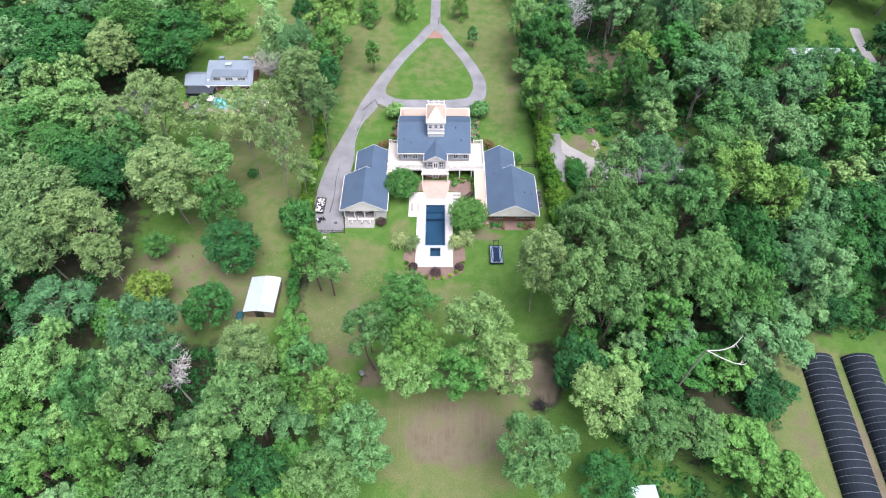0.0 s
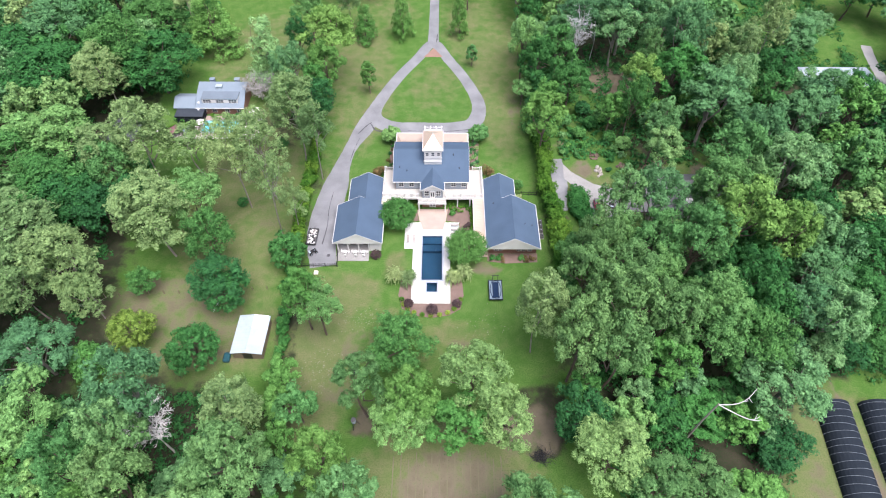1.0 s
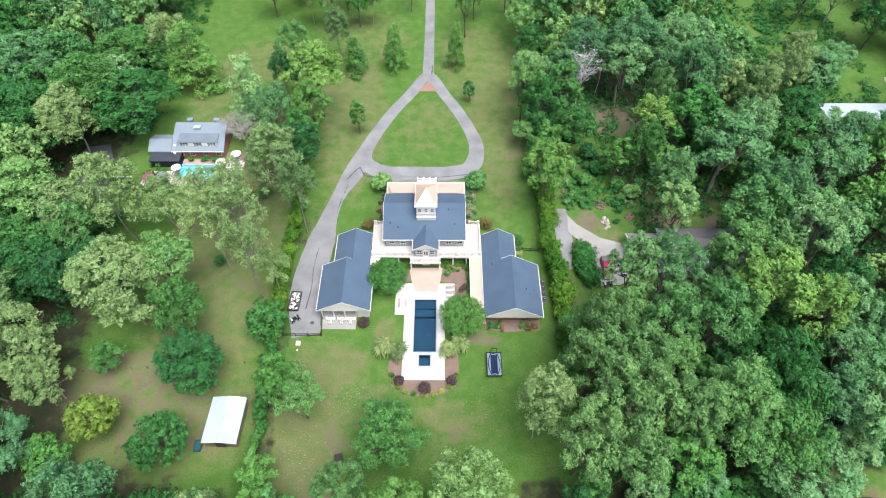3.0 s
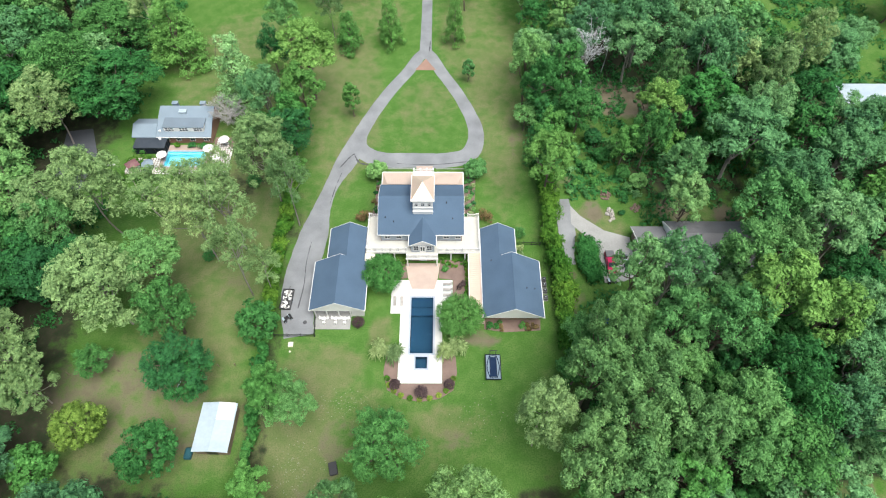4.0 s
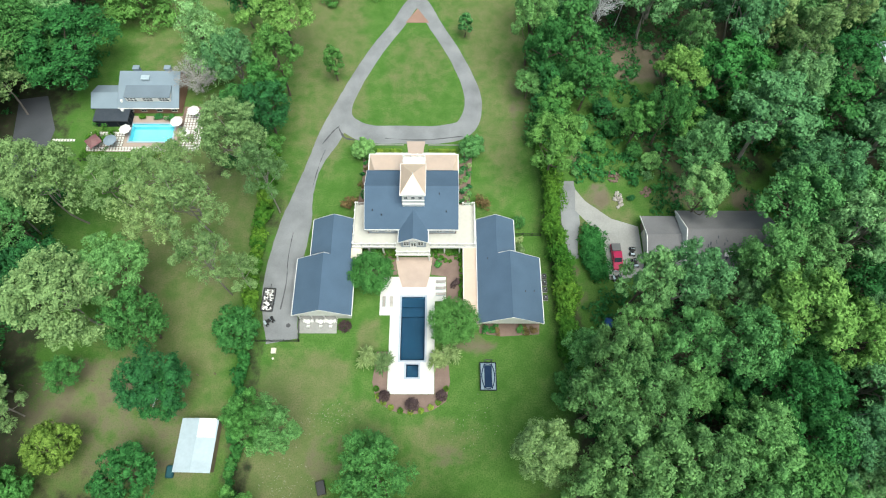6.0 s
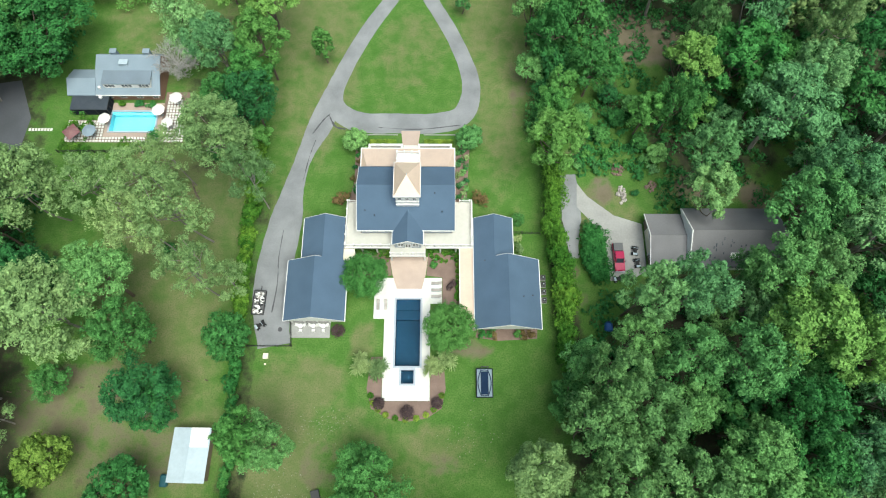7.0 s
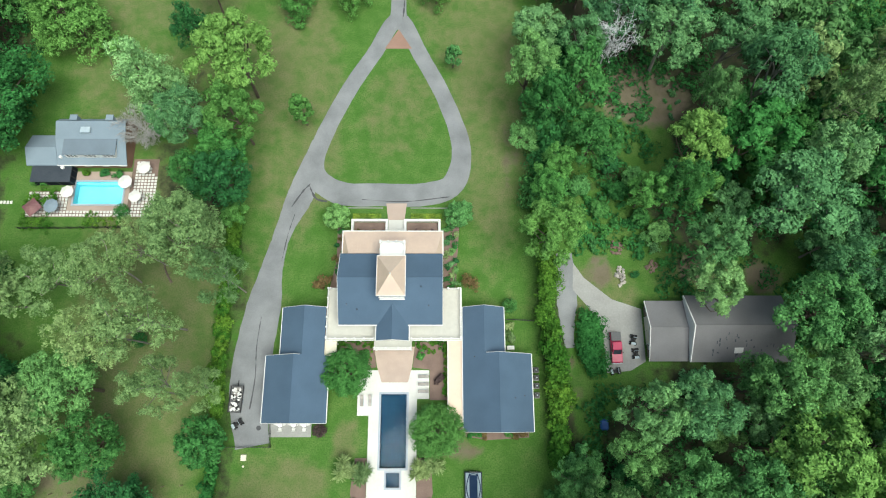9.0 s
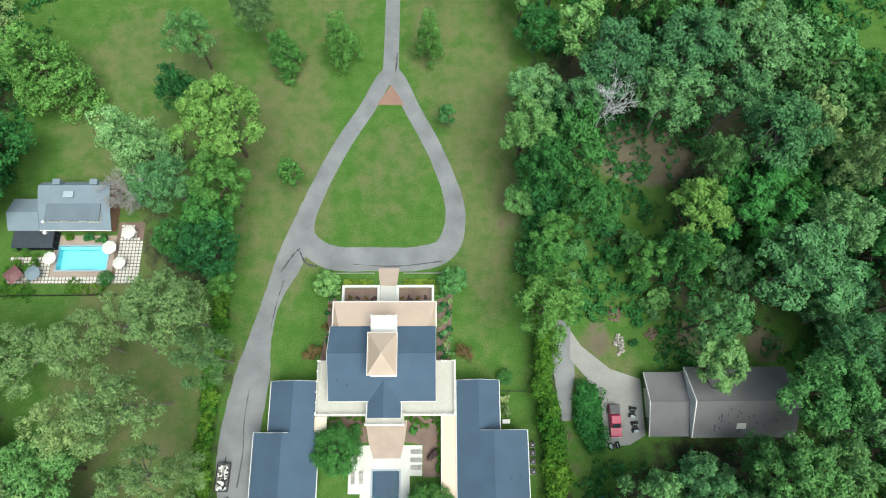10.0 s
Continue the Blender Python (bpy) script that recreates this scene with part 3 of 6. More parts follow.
def build_mansion():
    h = thing("mansion", 0, 0, 0, 0, "large white and brick house with slate blue roofs and a cupola", "house")
    # main block: walls with gable ends
    prof = [(106.9, 0), (106.9, 6.15), (113.6, 9.2), (118.0, 7.15), (118.0, 0)]
    part("wall", bar(prof, -10.0, 6.8), BRICK, h, "red brown brick walls of the main block")
    part("siding", blocks((-9.9, 6.7, 106.82, 106.896, 3.25, 6.0)), SIDING, h, "grey blue upper storey siding")
    roof = part("roof", bar([(106.2, 6.2), (113.6, 9.6), (118.3, 7.5), (118.3, 7.3), (113.6, 9.36), (106.2, 5.98)], -10.4, 7.2), SHINGLE, h, "slate blue shingle roof")
    part("ridge_cap", bar([(113.4, 9.53), (113.6, 9.65), (113.8, 9.53), (113.6, 9.55)], -10.35, 7.15), SHINGLE, roof)
    part("gutter", blocks((-10.4, 7.2, 106.06, 106.196, 5.95, 6.14)), WHITE, roof, "white eaves gutter")
    for x0 in (-10.46, 7.204):
        part("bargeboard", bar([(106.2, 6.23), (113.6, 9.63), (118.3, 7.53), (118.3, 7.2), (113.6, 9.28), (106.2, 5.9)], x0, x0 + 0.056), WHITE, roof, "white bargeboard")
    for x, y in ((-8.9, 109.4), (-7.2, 108.6), (3.6, 112.2), (4.9, 109.2)):
        z = 6.2 + (y - 106.2) * 0.4595
        part("vent_pipe", round_post(x, y, z - 0.1, z + 0.45, 0.09), BLACK, roof, "black roof vent pipe")
    # front porch roof: peach metal, hipped at both ends
    bm = bmesh.new()
    pts = [(-10.2, 122.6, 6.5), (7.2, 122.6, 6.5), (6.0, 118.32, 7.6), (-9.0, 118.32, 7.6), (-10.2, 118.32, 6.5), (7.2, 118.32, 6.5), (-10.2, 122.6, 6.3), (7.2, 122.6, 6.3), (-10.2, 118.32, 6.3), (7.2, 118.32, 6.3)]
    v = [bm.verts.new(p) for p in pts]
    for f in ((0, 1, 2, 3), (0, 3, 4), (1, 5, 2), (0, 6, 7, 1), (4, 8, 6, 0), (1, 7, 9, 5), (6, 8, 9, 7)):
        bm.faces.new([v[i] for i in f])
    porch = part("porch_roof", bm, COPPER, h, "peach standing seam metal porch roof")
    one = bar([(118.4, 7.59), (118.4, 7.64), (122.55, 6.565), (122.55, 6.515)], -8.98, -8.94)
    seams(porch, 33, (one, (0.466, 0, 0)), COPPER)
    part("fascia", blocks((-10.3, 7.3, 122.604, 122.76, 6.25, 6.54), (-10.36, -10.204, 118.3, 122.76, 6.25, 6.54), (7.204, 7.36, 118.3, 122.76, 6.25, 6.54)), WHITE, porch, "white gutter board")
    first = None
    for i in range(6):
        x = -9.6 + i * 3.24
        if first is None:
            first = part("column", round_post(0, 122.2, 0.1, 6.3, 0.26, 0.22, 14), WHITE, h, "round white porch column")
        else:
            first = part("column", first.data, WHITE, h)
        first.location = (x, 0, 0)
    part("porch_floor", blocks((-10.2, 7.2, 118.05, 122.75, -0.05, 0.12)), CONCRETE, h)
    # back bay with its gable
    part("bay_wall", bar([(-3.6, 0), (-3.6, 5.9), (-1.25, 7.25), (1.1, 5.9), (1.1, 0)], 103.95, 107.2, "y"), SIDING, h, "grey blue siding of the back bay")
    part("bay_base", blocks((-3.66, 1.16, 103.89, 106.8, 0, 2.85)), BRICK, h)
    gable_roof(h, -4.0, 1.5, 103.55, 110.0, 6.05, 7.75, SHINGLE, "y", 0.2, None, "bay_roof")
    part("gable_panel", bar([(-3.55, 5.75), (-1.25, 7.2), (1.05, 5.75)], 103.86, 103.945, "y"), WHITE, h)
    for x in (-2.6, 0.1):
        window(h, x, 103.93, 4.0, 0.95, 1.45)
        window(h, x, 103.87, 0.9, 0.85, 1.5)
    door(h, -1.25, 103.93, 3.22, 1.0, 2.1)
    door(h, -1.25, 103.87, 0.1, 1.3, 2.1)
    for x in (-8.6, -6.2, 3.6, 6.0):
        window(h, x, 106.81, 4.1, 1.0, 1.4)
    for x in (-8.8, -6.4, 3.8, 6.0):
        door(h, x, 106.88, 0.1, 1.3, 2.1)
    # cupola
    c = part("cupola", blocks((-3.2, 0.8, 110.1, 116.2, 7.4, 12.45)), WHITE, h, "white square cupola with small windows")
    for x in (-2.5, -1.2, 0.1):
        window(c, x, 110.09, 10.75, 0.62, 0.85, "y-", 1)
    for y in (111.6, 113.2, 114.8):
        window(c, 0.81, y, 10.75, 0.62, 0.85, "x+", 1)
        window(c, -3.21, y, 10.75, 0.62, 0.85, "x-", 1)
    part("sill_band", blocks((-3.32, 0.92, 109.98, 110.094, 10.2, 10.36), (-3.32, 0.92, 109.98, 110.094, 12.0, 12.3), (-3.32, 0.92, 109.9, 110.094, 9.0, 9.12)), WHITE, c)
    bm = bmesh.new()
    x0, x1, y0, y1, ze, za = -3.5, 1.1, 109.95, 116.55, 12.5, 14.7
    v = [bm.verts.new(p) for p in ((x0, y0, ze), (x1, y0, ze), (x1, y1, ze), (x0, y1, ze), (-1.2, 113.08, za), (x0, y0, ze - 0.2), (x1, y0, ze - 0.2), (x1, y1, ze - 0.2), (x0, y1, ze - 0.2))]
    for f in ((0, 1, 4), (1, 2, 4), (2, 3, 4), (3, 0, 4), (0, 5, 6, 1), (1, 6, 7, 2), (2, 7, 8, 3), (3, 8, 5, 0), (5, 8, 7, 6)):
        bm.faces.new([v[i] for i in f])
    cr = part("cupola_roof", bm, COPPER, h, "peach metal pyramid roof of the cupola")
    part("finial", round_post(-1.2, 113.08, 14.6, 15.1, 0.12, 0.05), WHITE, cr)
    part("eaves_board", blocks((x0 - 0.08, x1 + 0.08, y0 - 0.084, y0 - 0.004, ze - 0.24, ze + 0.03), (x0 - 0.08, x1 + 0.08, y1 + 0.004, y1 + 0.084, ze - 0.24, ze + 0.03), (x0 - 0.084, x0 - 0.004, y0, y1, ze - 0.24, ze + 0.03), (x1 + 0.004, x1 + 0.084, y0, y1, ze - 0.24, ze + 0.03)), WHITE, cr)
    part("roof_deck", blocks((-3.2, 0.8, 116.25, 119.5, 7.0, 10.2), (-3.35, 0.95, 116.25, 119.65, 10.2, 10.32)), WHITE, h, "white deck on top of the roof")
    # upper terrace on posts
    t = part("terrace", blocks((-12.9, 10.5, 104.0, 106.8, 2.85, 3.2), (-12.9, -10.05, 106.8, 113.1, 2.85, 3.2), (6.85, 10.5, 106.8, 113.1, 2.85, 3.2), (-4.6, 1.9, 102.4, 104.0, 2.85, 3.2)), TERRACE, h, "cream upper terrace floor")
    part("edge_board", blocks((-13.0, -4.6, 103.9, 103.996, 2.7, 3.22), (1.9, 10.6, 103.9, 103.996, 2.7, 3.22), (-4.7, 2.0, 102.3, 102.396, 2.7, 3.22), (-13.0, -12.904, 104.0, 113.2, 2.7, 3.22), (10.504, 10.6, 104.0, 113.2, 2.7, 3.22)), WHITE, t)
    p = None
    for x, y in ((-12.6, 104.2), (-9.9, 104.2), (-7.2, 104.2), (-4.4, 102.6), (1.7, 102.6), (4.6, 104.2), (7.5, 104.2), (10.2, 104.2), (-12.6, 112.8), (10.2, 112.8)):
        if p is None:
            p = part("terrace_post", blocks((-0.14, 0.14, -0.14, 0.14, 0.0, 2.845)), WHITE, h)
        else:
            p = part("terrace_post", p.data, WHITE, h)
        p.location = (x, y, 0)
    part("ground_storey", blocks((-12.7, -10.05, 107.4, 112.9, 0, 2.84), (6.85, 10.3, 107.4, 112.9, 0, 2.84)), BRICK, h)
    return h


build_mansion()
balustrade("balustrade", -12.75, 104.15, -4.6, 104.15, 3.2, 5)
balustrade("balustrade", 1.9, 104.15, 10.35, 104.15, 3.2, 5)
balustrade("balustrade", -12.75, 104.4, -12.75, 112.9, 3.2, 5)
balustrade("balustrade", 10.35, 104.4, 10.35, 112.9, 3.2, 5)
balustrade("balustrade", -4.45, 102.55, 1.75, 102.55, 3.2, 3)
balustrade("balustrade", -12.4, 112.9, -10.6, 112.9, 3.2, 1)
balustrade("balustrade", 8.2, 112.9, 10.0, 112.9, 3.2, 1)
balustrade("balustrade", -3.2, 119.45, 0.8, 119.45, 10.32, 3, 0.85)
balustrade("balustrade", -3.2, 116.7, -3.2, 119.2, 10.32, 2, 0.85)
balustrade("balustrade", 0.8, 116.7, 0.8, 119.2, 10.32, 2, 0.85)


def build_wings():
    w = thing("house_wing", 0, 0, 0, 0, "low brick wing with a slate blue gable roof", "house wing", "wings of the house")
    part("wall", bar([(11.2, 0), (11.2, 3.4), (16.55, 6.55), (21.9, 3.4), (21.9, 0)], 90.3, 101.4, "y"), BRICK, w)
    part("wall", bar([(11.2, 0), (11.2, 3.4), (14.3, 5.2), (17.4, 3.4), (17.4, 0)], 101.4, 109.5, "y"), BRICK, w)
    part("gable_panel", bar([(11.0, 3.2), (16.55, 6.48), (22.1, 3.2)], 88.86, 88.96, "y"), WHITE, w, "white boarded gable")
    part("soffit", blocks((11.25, 21.85, 88.97, 90.295, 3.1, 3.2)), WHITE, w)
    r = part("roof", bar([(10.7, 3.5), (16.55, 6.95), (22.4, 3.5), (22.4, 3.28), (16.55, 6.73), (10.7, 3.28)], 88.8, 101.6, "y"), SHINGLE, w)
    part("roof", bar([(10.7, 3.5), (14.3, 5.623), (17.9, 3.5), (17.9, 3.28), (14.3, 5.403), (10.7, 3.28)], 101.604, 109.7, "y"), SHINGLE, w)
    part("ridge_cap", bar([(16.37, 6.89), (16.55, 7.0), (16.73, 6.89), (16.55, 6.93)], 88.85, 101.55, "y"), SHINGLE, r)
    part("gutter", blocks((10.56, 10.697, 88.8, 109.7, 3.24, 3.42)), WHITE, r, "white eaves gutter")
    part("gutter", blocks((22.403, 22.54, 88.8, 101.6, 3.24, 3.42)), WHITE, r, "white eaves gutter")
    part("gutter", blocks((17.903, 18.04, 101.7, 109.7, 3.24, 3.42)), WHITE, r, "white eaves gutter")
    part("bargeboard", bar([(10.7, 3.53), (16.55, 6.98), (22.4, 3.53), (22.4, 3.16), (16.55, 6.61), (10.7, 3.16)], 88.74, 88.796, "y"), WHITE, r, "white bargeboard")
    part("bargeboard", bar([(14.5, 5.77), (16.55, 6.98), (22.4, 3.53), (22.4, 3.16), (16.55, 6.61), (14.5, 5.56)], 101.61, 101.666, "y"), WHITE, r, "white bargeboard")
    part("bargeboard", bar([(10.7, 3.53), (14.3, 5.65), (17.9, 3.53), (17.9, 3.16), (14.3, 5.28), (10.7, 3.16)], 109.704, 109.76, "y"), WHITE, r, "white bargeboard")
    for x, y in ((12.6, 101.0), (19.2, 94.2), (20.9, 94.6)):
        z = 6.95 - abs(x - 16.55) * 0.607
        part("vent_pipe", round_post(x, y, z - 0.1, z + 0.4, 0.09), BLACK, r, "black roof vent pipe")
    for x in (13.0, 13.9, 18.0, 19.0, 20.4):
        window(w, x, 90.28, 0.9, 0.75, 1.35)
    for y in (92.0, 95.5, 99.0):
        window(w, 21.92, y, 1.0, 0.9, 1.2, "x+")
    for y in (104.0, 107.0):
        window(w, 17.42, y, 1.0, 0.9, 1.2, "x+")
    w = thing("house_wing", 0, 0, 0, 0, "low white gabled wing with a back porch and slate blue roof", "house wing", "wings of the house")
    part("wall", bar([(-22.3, 0), (-22.3, 3.4), (-17.4, 6.1), (-12.6, 3.4), (-12.6, 0)], 92.6, 101.2, "y"), BRICK, w)
    part("wall", bar([(-20.3, 0), (-20.3, 3.35), (-16.35, 5.45), (-13.2, 3.75), (-13.2, 0)], 101.2, 109.4, "y"), BRICK, w)
    part("wall", blocks((-15.0, -12.6, 90.8, 92.59, 0, 3.15)), WHITE, w)
    part("gable_panel", bar([(-22.6, 3.15), (-17.55, 6.0), (-12.5, 3.15)], 90.26, 90.36, "y"), WHITE, w, "white boarded gable over the porch")
    part("porch_beam", blocks((-22.4, -15.05, 90.62, 90.9, 2.85, 3.15)), WHITE, w)
    for x in (-22.1, -19.8, -17.5, -15.2):
        part("porch_post", blocks((x - 0.11, x + 0.11, 90.65, 90.87, 0.1, 2.85)), WHITE, w)
    r = part("roof", bar([(-22.9, 3.5), (-17.55, 6.5), (-12.2, 3.5), (-12.2, 3.28), (-17.55, 6.28), (-22.9, 3.28)], 90.2, 101.3, "y"), SHINGLE, w)
    part("ridge_cap", bar([(-17.73, 6.44), (-17.55, 6.55), (-17.37, 6.44), (-17.55, 6.48)], 90.25, 101.25, "y"), SHINGLE, r)
    part("gutter", blocks((-23.04, -22.903, 90.2, 101.3, 3.24, 3.42)), WHITE, r, "white eaves gutter")
    part("gutter", blocks((-12.197, -12.06, 90.2, 101.3, 3.24, 3.42)), WHITE, r, "white eaves gutter")
    part("bargeboard", bar([(-22.9, 3.53), (-17.55, 6.53), (-12.2, 3.53), (-12.2, 3.16), (-17.55, 6.16), (-22.9, 3.16)], 90.14, 90.196, "y"), WHITE, r, "white bargeboard")
    part("bargeboard", bar([(-22.9, 3.53), (-17.55, 6.53), (-16.6, 6.0), (-16.6, 5.85), (-17.55, 6.3), (-22.9, 3.3)], 101.31, 101.366, "y"), WHITE, r, "white bargeboard")
    part("roof", bar([(-20.6, 3.45), (-16.35, 5.827), (-12.98, 3.937), (-12.98, 3.717), (-16.35, 5.607), (-20.6, 3.23)], 101.304, 109.6, "y"), SHINGLE, w)
    part("ridge_cap", bar([(-16.53, 5.77), (-16.35, 5.88), (-16.17, 5.77), (-16.35, 5.81)], 101.6, 109.55, "y"), SHINGLE, w)
    part("gutter", blocks((-20.74, -20.603, 101.5, 109.6, 3.19, 3.37)), WHITE, w, "white eaves gutter")
    part("bargeboard", bar([(-20.6, 3.48), (-16.35, 5.86), (-12.98, 3.97), (-12.98, 3.6), (-16.35, 5.49), (-20.6, 3.11)], 109.604, 109.66, "y"), WHITE, w, "white bargeboard")
    z = 4.0
    part("vent_pipe", round_post(-13.9, 108.8, 3.6, 4.3, 0.09), BLACK, w, "black roof vent pipe")
    for x in (-20.5, -17.5):
        door(w, x, 92.58, 0.1, 1.3, 2.05)
    for y in (94.5, 98.0):
        window(w, -22.32, y, 1.0, 1.0, 1.2, "x-")
    for y in (94.5, 97.5):
        window(w, -12.58, y, 1.0, 1.0, 1.2, "x+")
    tagged(part("porch_slab", blocks((-22.4, -15.2, 87.9, 92.55, -0.05, 0.1)), CONCRETE), "pale concrete slab under the back porch", "slab", kind="structure")
    # covered walks
    c = thing("covered_walk", 0, 0, 0, 0, "covered walk with a peach metal roof on white posts", "covered walk")
    roof = part("roof", bar([(8.2, 2.65), (10.66, 3.0), (10.66, 2.85), (8.2, 2.5)], 89.2, 104.0, "y"), COPPER, c)
    one = bar([(8.22, 2.66), (8.22, 2.70), (10.6, 3.04), (10.6, 3.0)], 89.4, 89.44, "y")
    seams(roof, 32, (one, (0, 0.46, 0)), COPPER)
    part("fascia", blocks((8.06, 8.196, 89.2, 104.0, 2.45, 2.7), (8.06, 10.66, 89.06, 89.196, 2.45, 2.75)), WHITE, roof)
    for i in range(6):
        y = 89.6 + i * 2.8
        part("post", blocks((8.3, 8.5, y - 0.1, y + 0.1, 0, 2.5)), WHITE, c)
    part("floor", blocks((8.2, 11.15, 89.2, 104.0, -0.05, 0.09)), PAVER, c)
    c = thing("covered_walk", 0, 0, 0, 0, "short covered walk with a cream flat roof", "covered walk")
    part("roof", bar([(-13.35, 2.95), (-11.1, 2.65), (-11.1, 2.5), (-13.35, 2.8)], 98.5, 103.85, "y"), CREAM, c)
    for y in (98.7, 101.2, 103.6):
        part("post", blocks((-11.4, -11.2, y - 0.1, y + 0.1, 0, 2.55)), WHITE, c)


build_wings()


def build_court():
    c = thing("front_court", 0, 0, 0, 0, "low white walls round the front planting beds", "garden wall")
    for row in ((-9.8, -9.35, 122.8, 126.9), (6.45, 6.9, 122.8, 126.9), (-9.35, -2.95, 126.45, 126.9), (0.05, 6.45, 126.45, 126.9), (-3.4, -2.95, 122.8, 126.44), (0.05, 0.5, 122.8, 126.44)):
        part("wall", soft(blocks((*row, 0, 0.75)), 0.02), WHITE, c)
    e = thing("garden_edge", 0, 0, 0, 0, "thin pale kerb along the loop in front of the house", "kerb")
    for row in ((-13.6, -4.0, 129.2, 129.35), (1.2, 9.6, 129.2, 129.35)):
        part("kerb", blocks((*row, 0, 0.18)), CONCRETE, e)


build_court()


def build_neighbour():
    """The grey house with the turquoise pool."""
    h = thing("neighbour_house", 0, 0, 0, 0, "grey gambrel roofed house with a long dormer and brick gable", "house")
    x0, x1 = -65.2, -52.2
    part("wall", bar([(137.4, 0), (137.4, 2.5), (141.4, 4.1), (144.6, 4.9), (145.3, 4.0), (146.0, 2.5), (146.0, 0)], x0 + 0.3, x1 - 0.3), BRICK, h, "brick walls and gables")
    prof = [(136.9, 2.5), (141.4, 4.4), (144.6, 5.2), (145.6, 4.1), (146.4, 2.5)]
    part("roof", bar(prof + [(y, z - 0.2) for y, z in prof[::-1]], x0, x1), GREY_SHINGLE, h, "grey gambrel roof")
    part("fascia", blocks((x0, x1, 136.76, 136.896, 2.28, 2.46)), WHITE, h, "white eaves gutter")
    d = part("dormer", bar([(138.2, 2.9), (138.2, 4.26), (141.0, 4.34), (141.0, 4.1)], -63.3, -53.9), WHITE, h, "long white dormer")
    part("dormer_roof", bar([(138.12, 4.40), (141.3, 4.52), (141.3, 4.36), (138.12, 4.264)], -63.5, -53.7), DORMER_ROOF, d, "dark dormer roof")
    for x in (-62.0, -58.6, -55.2):
        window(d, x, 138.18, 3.2, 2.0, 0.95, "y-", 3)
    for x in (-63.2, -60.4, -57.0, -53.8):
        window(h, x, 137.38, 0.8, 1.1, 1.3)
    for x in (-61.6, -54.9):
        part("chimney", soft(blocks((x - 0.6, x + 0.6, 144.6, 145.5, 4.0, 5.7), (x - 0.7, x + 0.7, 144.5, 145.6, 5.7, 5.9)), 0.03), GREY_SHINGLE, h, "grey chimney stack")
    part("skylight", soft(blocks((-60.2, -58.6, 142.3, 143.3, 4.5, 5.25), (-60.3, -58.5, 142.2, 143.4, 5.25, 5.33)), 0.02), METAL, h, "white roof hatch")
    part("wing_wall", blocks((-70.6, -65.25, 137.4, 142.6, 0, 2.4)), BRICK, h)
    part("wing_roof", bar([(136.8, 2.45), (139.9, 3.85), (143.0, 2.45), (143.0, 2.25), (139.9, 3.65), (136.8, 2.25)], -71.0, -65.25), GREY_SHINGLE, h, "grey roof of the low wing")
    s = part("screen_porch", blocks((-70.0, -62.6, 133.6, 137.2, 2.05, 2.25)), PORCH_ROOF, h, "dark flat porch roof")
    for x in (-69.9, -67.5, -65.1, -62.75):
        part("porch_post", blocks((x - 0.08, x + 0.08, 133.7, 133.86, 0, 2.05)), BLACK, s)
    for y in (134.9, 136.2):
        part("porch_post", blocks((-62.85, -62.7, y, y + 0.15, 0, 2.05)), BLACK, s)
    part("screen", blocks((-69.9, -62.8, 133.76, 133.8, 0.1, 2.05), (-62.8, -62.76, 133.9, 137.0, 0.1, 2.05)), DARK_NET, s, "dark insect screen")
    part("roof_vent", round_post(-64.4, 138.2, 2.6, 3.35, 0.28), WHITE, h)
    part("roof_vent", round_post(-64.2, 136.4, 2.25, 2.6, 0.32), WHITE, h)


build_neighbour()


